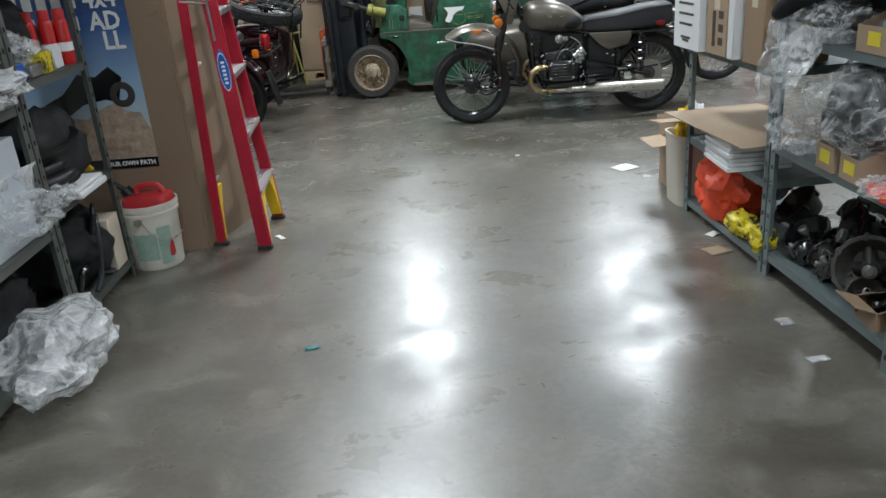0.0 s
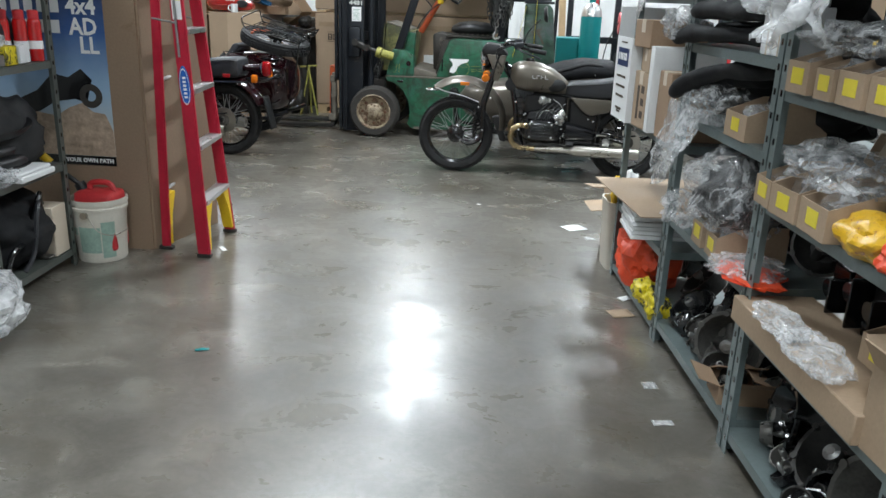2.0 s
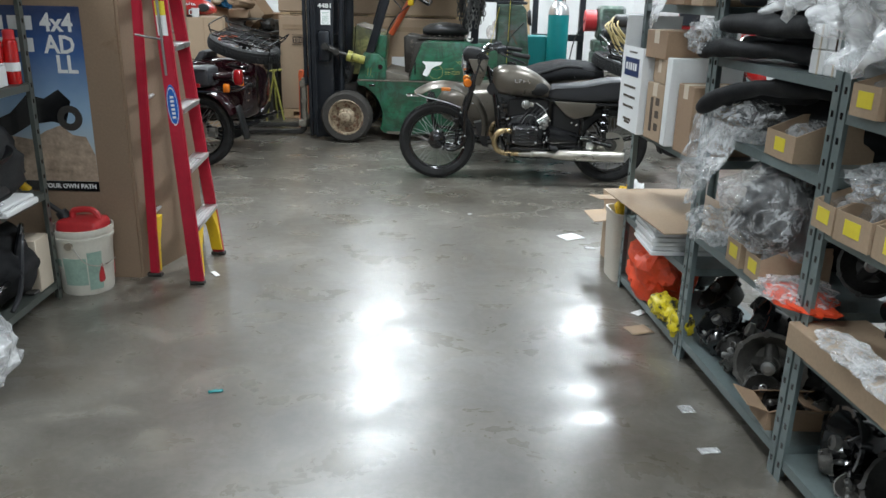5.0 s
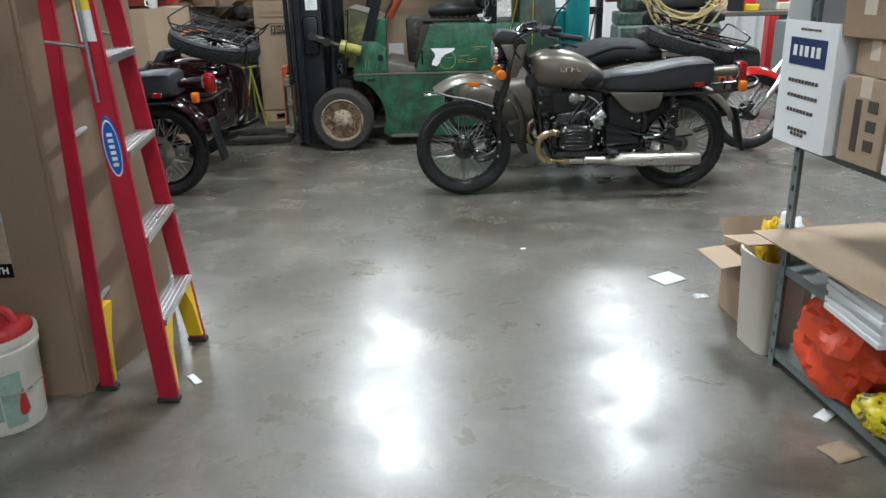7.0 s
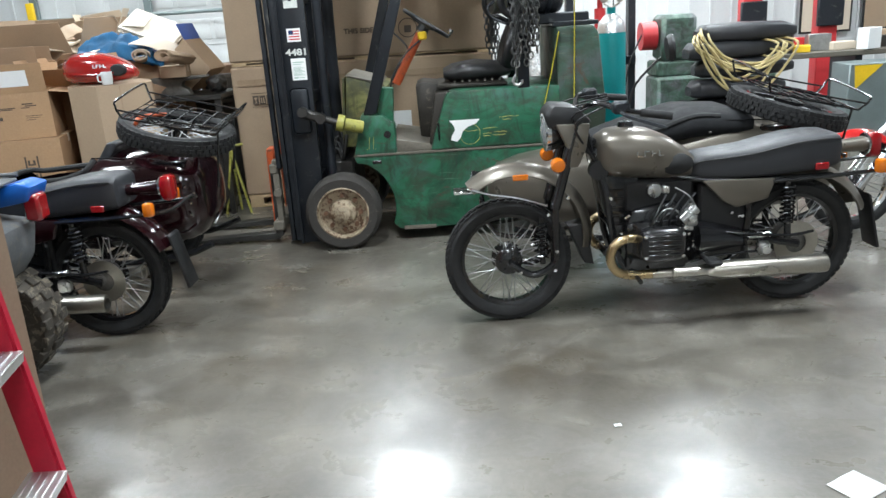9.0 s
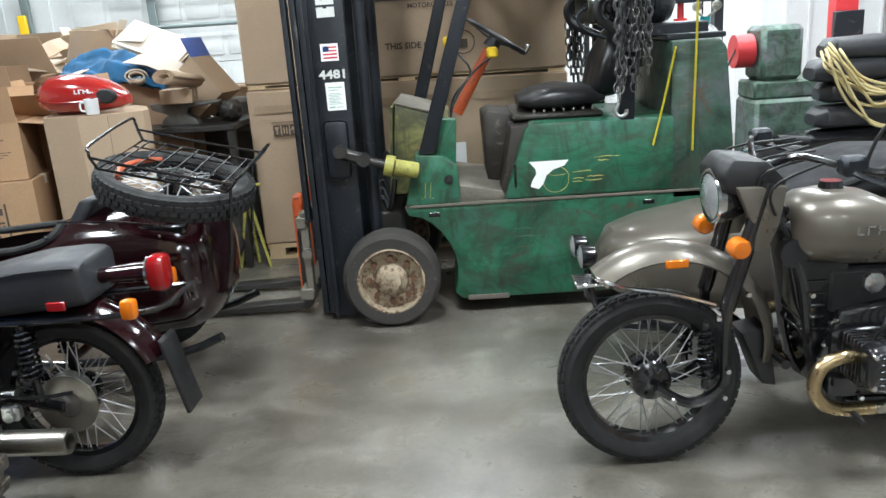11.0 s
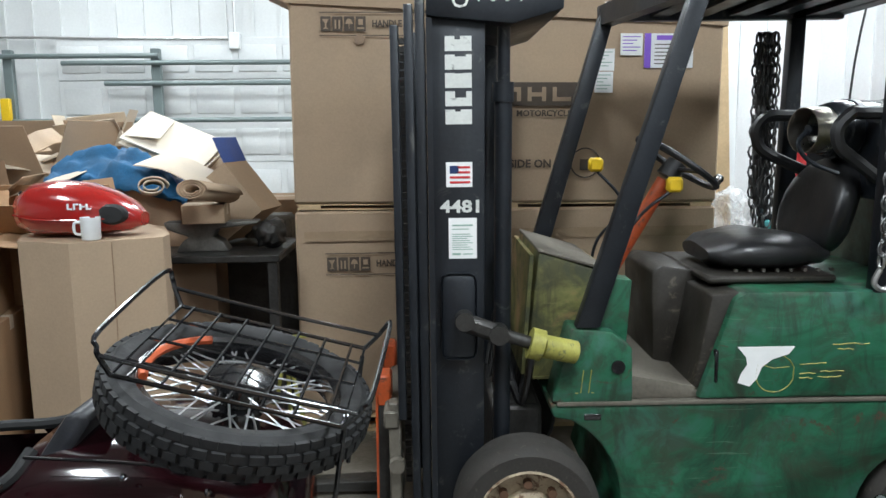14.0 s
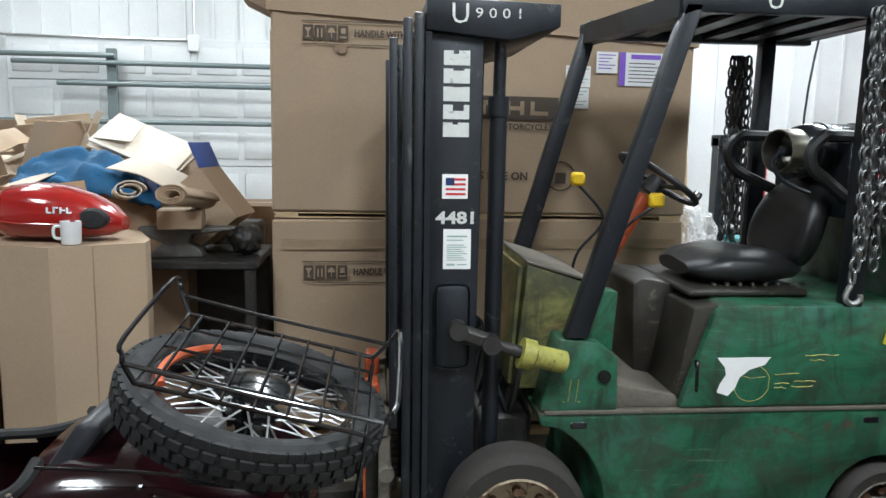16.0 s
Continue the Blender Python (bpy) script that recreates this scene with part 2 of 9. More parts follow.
    "pale_panel": paint("pale_grey_board", (0.50, 0.54, 0.58), 0.6, 0, 0.08, 4, 70, 0.03),
    "vinyl_gloss": paint("shiny_black_vinyl", (0.013, 0.013, 0.014), 0.40, 0, 0.3, 10, 60, 0.08, ((0.035, 0.033, 0.03), 0.62)),
    "lamp": glowing("lamp_diffuser", (0.95, 1.0, 1.02), 13.0),
}


M["cast_dull"] = paint("dull_cast_metal", (0.13, 0.125, 0.115), 0.5, 0.6, 0.4, 14, 90, 0.2)


# ---- mesh helpers ----
def abox(bm, x0, x1, y0, y1, z0, z1, bev=0.0, m=None, seg=1):
    t = bmesh.new()
    bmesh.ops.create_cube(t, size=1, matrix=Matrix.Translation(((x0 + x1) / 2, (y0 + y1) / 2, (z0 + z1) / 2)) @ Matrix.Diagonal((x1 - x0, y1 - y0, z1 - z0, 1)))
    if bev:
        bmesh.ops.bevel(t, geom=t.edges[:], offset=bev, segments=seg, affect="EDGES", profile=0.5)
    join(bm, t, m)
    return bm


def join(bm, t, m=None):
    if m is not None:
        bmesh.ops.transform(t, matrix=m, verts=t.verts)
    me = bpy.data.meshes.new("tmp")
    t.to_mesh(me)
    t.free()
    bm.from_mesh(me)
    bpy.data.meshes.remove(me)
    return bm


def axes(d):
    d = Vector(d).normalized()
    a = d.cross(Vector((0, 0, 1)) if abs(d.z) < 0.95 else Vector((1, 0, 0))).normalized()
    return a, d.cross(a).normalized()


def acyl(bm, p0, p1, r0, r1=None, seg=14, caps=True):
    p0, p1 = Vector(p0), Vector(p1)
    r1 = r0 if r1 is None else r1
    a, b = axes(p1 - p0)
    rings = []
    for p, r in ((p0, r0), (p1, r1)):
        rings.append([bm.verts.new(p + r * (math.cos(k * math.tau / seg) * a + math.sin(k * math.tau / seg) * b)) for k in range(seg)])
    for k in range(seg):
        bm.faces.new((rings[0][k], rings[0][(k + 1) % seg], rings[1][(k + 1) % seg], rings[1][k]))
    if caps:
        bm.faces.new(rings[0][::-1])
        bm.faces.new(rings[1])
    return bm


def smooth_path(pts, n=6, closed=False):
    """Catmull-Rom through the points."""
    pts = [Vector(p) for p in pts]
    out, k = [], len(pts)
    for i in range(k if closed else k - 1):
        p = [pts[(i + j) % k] if closed else pts[min(max(i + j, 0), k - 1)] for j in (-1, 0, 1, 2)]
        for s in range(n):
            t = s / n
            out.append(0.5 * (2 * p[1] + (p[2] - p[0]) * t + (2 * p[0] - 5 * p[1] + 4 * p[2] - p[3]) * t * t + (3 * p[1] - p[0] - 3 * p[2] + p[3]) * t ** 3))
    if not closed:
        out.append(pts[-1])
    return out


def atube(bm, pts, r, seg=8, closed=False, flat=1.0):
    pts = [Vector(p) for p in pts]
    n = len(pts)
    rings, prev = [], None
    for i, p in enumerate(pts):
        d = (pts[(i + 1) % n] - pts[i - 1]) if closed else (pts[min(i + 1, n - 1)] - pts[max(i - 1, 0)])
        d.normalize()
        if prev is None:
            a, b = axes(d)
        else:
            a = (prev - prev.dot(d) * d).normalized()
            b = d.cross(a)
        prev = a
        rr = r[i] if isinstance(r, (list, tuple)) else r
        rings.append([bm.verts.new(p + rr * (math.cos(k * math.tau / seg) * a + flat * math.sin(k * math.tau / seg) * b)) for k in range(seg)])
    for i in range(n if closed else n - 1):
        q, w = rings[i], rings[(i + 1) % n]
        for k in range(seg):
            bm.faces.new((q[k], q[(k + 1) % seg], w[(k + 1) % seg], w[k]))
    if not closed:
        bm.faces.new(rings[0][::-1])
        bm.faces.new(rings[-1])
    return bm


def alathe(bm, prof, c=(0, 0, 0), axis=(0, 0, 1), seg=28, closed=False):
    """Turns (radius, height) pairs round an axis through c."""
    c, d = Vector(c), Vector(axis).normalized()
    a, b = axes(d)
    rings = [[bm.verts.new(c + h * d + max(r, 1e-4) * (math.cos(k * math.tau / seg) * a + math.sin(k * math.tau / seg) * b)) for k in range(seg)] for r, h in prof]
    for i in range(len(rings) if closed else len(rings) - 1):
        q, w = rings[i], rings[(i + 1) % len(rings)]
        for k in range(seg):
            bm.faces.new((q[k], q[(k + 1) % seg], w[(k + 1) % seg], w[k]))
    return bm


def aloft(bm, rings, cap=True):
    vs = [[bm.verts.new(p) for p in ring] for ring in rings]
    n = len(vs[0])
    for q, w in zip(vs, vs[1:]):
        for k in range(n):
            bm.faces.new((q[k], q[(k + 1) % n], w[(k + 1) % n], w[k]))
    if cap:
        bm.faces.new(vs[0][::-1])
        bm.faces.new(vs[-1])
    return bm


def oval(x, yc, hw, z0, z1, e=2.4, n=24):
    """A rounded section across x."""
    out, zc, hz = [], (z0 + z1) / 2, (z1 - z0) / 2
    for k in range(n):
        c, s = math.cos(k * math.tau / n), math.sin(k * math.tau / n)
        out.append((x, yc + hw * math.copysign(abs(c) ** (2 / e), c), zc + hz * math.copysign(abs(s) ** (2 / e), s)))
    return out


def aprism(bm, outline, y0, y1, bev=0.0):
    """An outline in x and z, drawn out along y."""
    t = bmesh.new()
    f = t.faces.new([t.verts.new((x, y0, z)) for x, z in outline])
    g = bmesh.ops.extrude_face_region(t, geom=[f])
    bmesh.ops.translate(t, verts=[v for v in g["geom"] if isinstance(v, bmesh.types.BMVert)], vec=(0, y1 - y0, 0))
    bmesh.ops.recalc_face_normals(t, faces=t.faces[:])
    if bev:
        bmesh.ops.bevel(t, geom=t.edges[:], offset=bev, segments=2, affect="EDGES", profile=0.5)
    return join(bm, t)


def part(name, bm, material, parent=None, label="", smooth=40, at=None):
    """Links a bmesh as one mesh object under a thing or a part."""
    bmesh.ops.recalc_face_normals(bm, faces=bm.faces[:])
    me = bpy.data.meshes.new(name)
    bm.to_mesh(me)
    bm.free()
    me.materials.append(M[material] if isinstance(material, str) else material)
    if smooth:
        me.shade_smooth()
        me.set_sharp_from_angle(angle=radians(smooth))
    ob = new(name, me)
    ob.parent = parent
    if at is not None:
        ob.matrix_basis = at
    if label:
        tagged(ob, label)
    return ob


def thing(name, m, label, category, group="", kind=""):
    ob = new(name)
    ob.empty_display_size = 0.05
    ob.matrix_basis = m
    return tagged(ob, label, category, group, kind)


def solo(name, bm, material, m, label, category, group="", kind="", smooth=40):
    ob = part(name, bm, material, None, "", smooth, m)
    return tagged(ob, label, category, group, kind)


def crumple(r, seed, amp=0.35, freq=2.2, detail=3, flat=0.0):
    """A crumpled lump: an uneven ball with creases, its foot flattened."""
    bm = bmesh.new()
    bmesh.ops.create_icosphere(bm, subdivisions=detail, radius=1)
    for v in bm.verts:
        d = v.co.normalized()
        n1 = noise.noise(d * freq + Vector((seed * 7.3, seed * 1.7, 3)))
        n2 = abs(noise.noise(d * freq * 2.7 + Vector((seed, 5, seed * 3.1))))
        n3 = abs(noise.noise(d * freq * 5 + Vector((2, seed, 9))))
        k = 1 + amp * n1 + amp * 0.6 * (n2 - 0.25) + amp * 0.16 * (n3 - 0.2)
        v.co = Vector((d.x * r[0], d.y * r[1], d.z * r[2])) * k
        if v.co.z < -r[2] * (1 - flat):
            v.co.z = -r[2] * (1 - flat)
    return bm


def text_mesh(name, body, size, m, material, parent, depth=0.0006, align="CENTER", squash=1.0, bold=0.0):
    cu = bpy.data.curves.new(name, "FONT")
    cu.body, cu.size, cu.extrude, cu.align_x, cu.align_y = body, size, depth, align, "CENTER"
    cu.resolution_u, cu.offset = 2, bold
    tmp = bpy.data.objects.new(name, cu)
    scene.collection.objects.link(tmp)
    dg = bpy.context.evaluated_depsgraph_get()
    me = bpy.data.meshes.new_from_object(tmp.evaluated_get(dg))
    bpy.data.objects.remove(tmp)
    me.materials.clear()
    me.materials.append(M[material])
    ob = new(name, me)
    ob.parent = parent
    ob.matrix_basis = m @ Matrix.Diagonal((squash, 1, 1, 1))
    return ob


FRONT = pose(0, 0, 0, 90, 0, 0)      # writing on a face that looks towards -y


def plates(bm, spec, y, t=0.0015):
    """Thin raised rectangles (x0, x1, z0, z1) on a face that looks towards -y."""
    for x0, x1, z0, z1 in spec:
        abox(bm, x0, x1, y - t, y, z0, z1)
    return bm


# ---- the hall ----
bm = bmesh.new()
abox(bm, -10, 10, -5, 14.6, -0.15, 0)
tagged(part("floor", bm, "floor", None, smooth=0), "polished grey concrete floor with mottled stains", "floor", kind="structure")
bm = bmesh.new()
abox(bm, -10, 10, -5, 14.6, 5.3, 5.45)
for k in range(9):
    abox(bm, -10, 10, -4.5 + 2.3 * k, -4.38 + 2.3 * k, 5.05, 5.3)
tagged(part("ceiling", bm, "ceiling", None, smooth=0), "grey metal deck ceiling with beams", "ceiling", kind="structure")


def ribbed_wall(name, x0, x1, flip, label):
    """Corrugated sheet: flat pans with narrow raised ribs."""
    bm = bmesh.new()
    abox(bm, x0, x1, 0, 0.12, 0, 5.3)
    x = x0 + 0.1
    while x < x1 - 0.1:
        aprism(bm, [(x, 0), (x, 5.28), (x + 0.03, 5.28), (x + 0.03, 0)], -0.025, 0.001)
        x += 0.305
    return tagged(part(name, bm, "wall", None, "", 0, flip), label, "wall", kind="structure")


ribbed_wall("wall_north", -10, 10, pose(0, 14.6, 0), "white corrugated metal wall panels")
ribbed_wall("wall_east", -5, 14.6, pose(10, 0, 0) @ pose(0, 0, 0, 0, 0, 90) @ pose(0, -0.12, 0), "white corrugated metal side wall")
ribbed_wall("wall_west", -14.6, 5, pose(-10, 0, 0) @ pose(0, 0, 0, 0, 0, -90) @ pose(0, -0.12, 0), "white corrugated metal side wall")
ribbed_wall("wall_south", -10, 10, pose(0, -5, 0, 0, 0, 180) @ pose(0, -0.12, 0), "white corrugated metal wall panels")

for x, y, share in LAMPS:
    lamp = thing("ceiling_light", pose(x, y, 4.5, 0, 0, 5), "white high-bay ceiling light with a bright diffuser", "ceiling light", "ceiling lights")
    bm = bmesh.new()
    abox(bm, -0.33, 0.33, -0.63, 0.63, 0.01, 0.09, 0.012)
    for sx in (-0.25, 0.25):
        acyl(bm, (sx, 0, 0.09), (sx, 0, 0.8), 0.006, seg=6)
    part("housing", bm, "card_white", lamp)
    bm = bmesh.new()
    abox(bm, -0.3, 0.3, -0.6, 0.6, 0.0, 0.012)
    part("diffuser", bm, "lamp", lamp, "glowing white diffuser")
    li = bpy.data.lights.new("lamp_light", "AREA")
    li.shape, li.size, li.size_y, li.energy, li.color = "RECTANGLE", 0.6, 1.2, LAMP_WATTS * share, (0.90, 1.0, 1.07)
    new("lamp_light", li).matrix_basis = pose(x, y, 4.49)
# ---- forklift ----
def forklift():
    """Green counterbalance truck; its front looks towards -x, its near side lies at y = 0."""
    lift = thing("forklift", pose(0, 8.4, 0), "old green forklift truck with a black mast and scratched paint", "forklift")
    # chassis side with wheel arches
    arch = [(-0.60 + 0.36 * math.cos(a) - 0.27, 0.27 + 0.36 * math.sin(a)) for a in [radians(d) for d in range(62, -31, -12)]]
    low = [(-0.79, 0.66), (-0.77, 0.60)] + [(x, max(z, 0.09)) for x, z in arch] + [(-0.49, 0.09), (0.40, 0.09)]
    rear = [(0.66 + 0.25 * math.cos(a), 0.2 + 0.25 * math.sin(a)) for a in [radians(d) for d in range(205, 24, -15)]]
    bm = bmesh.new()
    aprism(bm, low + [(x, max(z, 0.09)) for x, z in rear] + [(0.93, 0.14), (0.99, 0.3), (0.99, 0.66)], 0.0, 0.95, 0.012)
    part("chassis", bm, "green", lift, "scratched dark green side panel with rust")
    bm = bmesh.new()
    for x0 in (-0.66, 0.545):
        abox(bm, x0, x0 + 0.075, -0.003, 0.01, 0.585, 0.62, 0.008)
    part("side_slot", bm, "black", lift)
    bm = bmesh.new()
    aprism(bm, [(-0.52, 0.662), (-0.18, 0.662), (-0.18, 0.70), (-0.50, 0.76)], 0.03, 0.85, 0.004)
    part("floor_plate", bm, "grime", lift, "grimy bare floor plate")
    # cowl below the steering column
    bm = bmesh.new()
    aprism(bm, [(-0.78, 0.66), (-0.47, 0.66), (-0.475, 0.87), (-0.55, 0.935), (-0.71, 0.95)], -0.002, 0.16, 0.012)
    part("cowl_foot", bm, "green", lift)
    bm = bmesh.new()
    aprism(bm, [(-0.86, 0.70), (-0.56, 0.70), (-0.51, 1.13), (-0.57, 1.145), (-0.81, 1.22)], 0.16, 0.80, 0.012)
    part("cowl", bm, "olive_plate", lift, "worn yellow-green cowl")
    bm = bmesh.new()
    aprism(bm, [(-0.875, 0.72), (-0.86, 0.72), (-0.825, 1.2), (-0.84, 1.2)], 0.18, 0.78)
    part("cowl_front", bm, "olive_plate", lift, "worn yellow front plate")
    bm = bmesh.new()
    aprism(bm, [(-0.61, 0.87), (-0.485, 0.86), (-0.468, 1.12), (-0.555, 1.13)], 0.06, 0.162, 0.006)
    part("cowl_upright", bm, "green", lift, "green bracket beside the cowl")
    bm = bmesh.new()
    aprism(bm, [(-0.815, 1.22), (-0.56, 1.143), (-0.55, 1.152), (-0.81, 1.23)], 0.155, 0.805, 0.003)
    part("cowl_top", bm, "grime", lift, "grimy cowl top")
    bm = bmesh.new()
    aprism(bm, [(-0.76, 0.648), (0.97, 0.648), (0.97, 0.664), (-0.76, 0.664)], -0.007, 0.03, 0.004)
    part("step_edge", bm, "grime", lift, "grimy worn step edge")
    bm = bmesh.new()
    aprism(bm, [(-0.46, 0.082), (-0.22, 0.082), (-0.22, 0.112), (-0.46, 0.112)], -0.005, 0.02, 0.003)
    part("skid_edge", bm, "grime", lift)
    # flat black disc drawn for the dark inside of a hole
    bm = bmesh.new()
    acyl(bm, (-0.53, -0.01, 0.80), (-0.53, 0.01, 0.80), 0.026, seg=18)
    part("plug", bm, "black", lift)
    # engine cover under the seat
    bm = bmesh.new()
    aprism(bm, [(-0.225, 0.665), (0.72, 0.665), (0.72, 1.075), (-0.05, 1.08), (-0.095, 1.055)], -0.004, 0.85, 0.018)
    part("engine_cover", bm, "green", lift, "scratched green engine cover")
    bm = bmesh.new()
    aprism(bm, [(-0.315, 1.10), (-0.27, 1.125), (-0.03, 1.09), (-0.13, 0.67), (-0.30, 0.72)], 0.34, 0.8, 0.012)
    aprism(bm, [(-0.17, 1.06), (-0.03, 1.075), (-0.13, 0.67), (-0.235, 0.69)], 0.03, 0.34, 0.008)
    part("seat_box", bm, "grime_dark", lift, "grimy black steel seat box")
    bm = bmesh.new()
    abox(bm, -0.15, 0.36, 0.14, 0.80, 1.082, 1.112, 0.01)
    part("seat_ledge", bm, "grime_dark", lift)
    bm = bmesh.new()
    abox(bm, -0.165, -0.15, -0.01, 0.02, 0.73, 0.86, 0.006)
    part("latch", bm, "black", lift)
    # white torn sticker and yellow scratches on the cover
    bm = bmesh.new()
    out = [(-0.09, 0.915), (0.105, 0.915), (0.085, 0.885), (0.03, 0.865), (-0.005, 0.835), (-0.02, 0.79), (-0.045, 0.76), (-0.085, 0.775), (-0.075, 0.81), (-0.055, 0.845), (-0.06, 0.875)]
    aprism(bm, [(0.02 + x * 1.12, z - 0.045) for x, z in out], -0.0065, -0.0045)
    part("sticker", bm, "white", lift, "torn white sticker")
    marks = random.Random(31)
    bm = bmesh.new()
    for x0, x1, z in ((0.16, 0.22, 0.764), (0.24, 0.33, 0.77), (0.16, 0.21, 0.745), (0.23, 0.32, 0.748), (0.16, 0.26, 0.80), (0.28, 0.42, 0.875), (0.30, 0.36, 0.855)):
        atube(bm, [(x0 + (x1 - x0) * k / 5, -0.0045, z + marks.uniform(-0.003, 0.003)) for k in range(6)], 0.0022, 4)
    atube(bm, [(0.065 + (0.074 + marks.uniform(-0.003, 0.003)) * math.cos(q), -0.0045, 0.765 + 0.074 * math.sin(q)) for q in [radians(d) for d in range(150, 440, 12)]], 0.0022, 4)
    atube(bm, [(0.01, -0.0045, 0.80), (0.06, -0.0045, 0.785), (0.12, -0.0045, 0.79)], 0.0018, 4)
    for q in ((-0.69, 0.70), (-0.67, 0.79), (-0.64, 0.79), (-0.63, 0.70)):
        atube(bm, [(q[0], -0.003, 0.70), (q[0] + 0.01, -0.003, q[1])], 0.002, 4)
    part("scuff", bm, "yellow_worn", lift, "yellow chalk scrawl and scratches")
    # seat
    bm = bmesh.new()
    rings = []
    for k in range(9):
        u = k / 8
        rings.append([(x, 0.45 + (y - 0.45) * 1.0, z) for x, y, z in oval(-0.10 + 0.50 * u, 0.45, 0.27 * (0.62 + 0.38 * math.sin(math.pi * u) ** 0.5), 1.112 + 0.03 * abs(2 * u - 1) ** 4, 1.175 + 0.085 * math.sin(math.pi * (0.05 + 0.9 * u)) ** 0.6, 2.8)])
    aloft(bm, rings)
    for v in bm.verts:
        v.co.z += 0.02 * noise.noise(v.co * 8)
    part("seat", bm, "vinyl_gloss", lift, "worn black vinyl seat cushion")
    bm = bmesh.new()
    for k in range(8):
        acyl(bm, (-0.02 + 0.055 * k, 0.19, 1.125), (-0.02 + 0.055 * k, 0.21, 1.125), 0.007, seg=8)
    part("seat_trim", bm, "steel", lift)
    bm = bmesh.new()
    rings = [[(0.40 + 0.10 * q + 0.10 * math.sin(k * math.tau / 24) * (0.55 + w * 0.45) - 0.06 * w * math.cos(k * math.tau / 24) ** 2, 0.44 + 0.25 * w * math.cos(k * math.tau / 24), 1.17 + 0.385 * q) for k in range(24)] for q, w in ((0, 0.5), (0.08, 0.75), (0.22, 0.94), (0.42, 1.0), (0.6, 0.97), (0.76, 0.86), (0.88, 0.66), (0.96, 0.42), (1, 0.15))]
    aloft(bm, rings)
    for v in bm.verts:
        v.co.x += 0.012 * noise.noise(v.co * 7)
    part("backrest", bm, "vinyl_gloss", lift, "rounded black padded backrest with wings")
    for y, q in ((0.17, 0.05), (0.73, -0.03)):
        bm = bmesh.new()
        atube(bm, smooth_path([(0.53, y, 1.47), (0.36 + q, y, 1.56), (0.30 + q, y, 1.61), (0.29 + q, y, 1.68), (0.34 + q, y, 1.735), (0.42, y, 1.738), (0.56, y, 1.735)], 4), 0.026, 8)
        part("armrest", bm, "black_plastic", lift, "black padded armrest loop")
    bm = bmesh.new()
    abox(bm, 0.50, 0.54, 0.15, 0.75, 1.40, 1.76, 0.012)
    part("backrest_frame", bm, "black_steel", lift)
    # counterweight
    bm = bmesh.new()
    aprism(bm, [(0.70, 0.60), (1.03, 0.60), (1.05, 0.9), (1.0, 1.42), (0.96, 1.47), (0.70, 1.47)], 0.0, 0.95, 0.02)
    part("counterweight", bm, "green_dull", lift, "dull green tall counterweight")
    bm = bmesh.new()
    abox(bm, 0.69, 1.01, 0.06, 0.9, 1.47, 1.50, 0.006)
    part("counterweight_lid", bm, "black_steel", lift)
    # propane tank lying across the back
    bm = bmesh.new()
    alathe(bm, [(0.0, 0.0), (0.07, 0.006), (0.105, 0.03), (0.12, 0.08), (0.12, 0.40), (0.105, 0.45), (0.07, 0.475), (0, 0.48)], (0.345, 0.34, 1.672), (1, 0.25, 0), 30)
    tank = part("gas_tank", bm, "black_gloss", lift, "black propane tank with a steel collar")
    bm = bmesh.new()
    alathe(bm, [(0.088, -0.07), (0.092, -0.07), (0.096, 0.03), (0.092, 0.03)], (0.345, 0.34, 1.672), (1, 0.25, 0), 26, True)
    part("collar", bm, "steel", tank, "bright steel valve collar")
    bm = bmesh.new()
    acyl(bm, (0.30, 0.33, 1.672), (0.345, 0.34, 1.672), 0.022, seg=12)
    atube(bm, smooth_path([(0.30, 0.33, 1.67), (0.25, 0.30, 1.62), (0.29, 0.28, 1.55), (0.40, 0.26, 1.50)], 5), 0.010, 6)
    part("valve", bm, "black_steel", tank)
    for q in (0.14, 0.34):
        bm = bmesh.new()
        alathe(bm, [(0.121, -0.016), (0.125, -0.016), (0.125, 0.016), (0.121, 0.016)], Vector((0.345, 0.34, 1.672)) + q * Vector((1, 0.25, 0)).normalized(), (1, 0.25, 0), 30, True)
        part("tank_band", bm, "black_steel", tank)
    bm = bmesh.new()
    abox(bm, 0.50, 0.98, 0.26, 0.60, 1.485, 1.56, 0.01)
    part("tank_cradle", bm, "black_steel", lift)
    # overhead guard
    bm = bmesh.new()
    aprism(bm, [(-0.29, 2.16), (-0.24, 2.18), (0.70, 2.18), (0.70, 2.27), (-0.26, 2.27), (-0.30, 2.24)], 0.0, 0.06, 0.005)
    aprism(bm, [(-0.43, 2.16), (-0.38, 2.18), (0.70, 2.18), (0.70, 2.27), (-0.40, 2.27), (-0.44, 2.24)], 0.86, 0.92, 0.005)
    aloft(bm, [[(-0.30 - q, y, 2.16), (-0.23 - q, y, 2.16), (-0.23 - q, y, 2.25), (-0.30 - q, y, 2.25)] for y, q in ((0.02, 0.0), (0.90, 0.14))])
    abox(bm, 0.64, 0.72, 0.0, 0.92, 2.20, 2.27, 0.005)
    abox(bm, -0.27, 0.68, 0.05, 0.88, 2.225, 2.245)
    roof = part("overhead_guard", bm, "black_steel", lift, "black steel overhead guard")
    for k in range(5):
        bm = bmesh.new()
        abox(bm, -0.20 + 0.18 * k, -0.12 + 0.18 * k, 0.05, 0.88, 2.195, 2.215)
        part("guard_slat", bm, "black_steel", roof)
    text_mesh("writing", "U", 0.095, pose(0.06, -0.0015, 2.225) @ FRONT, "stencil", roof)
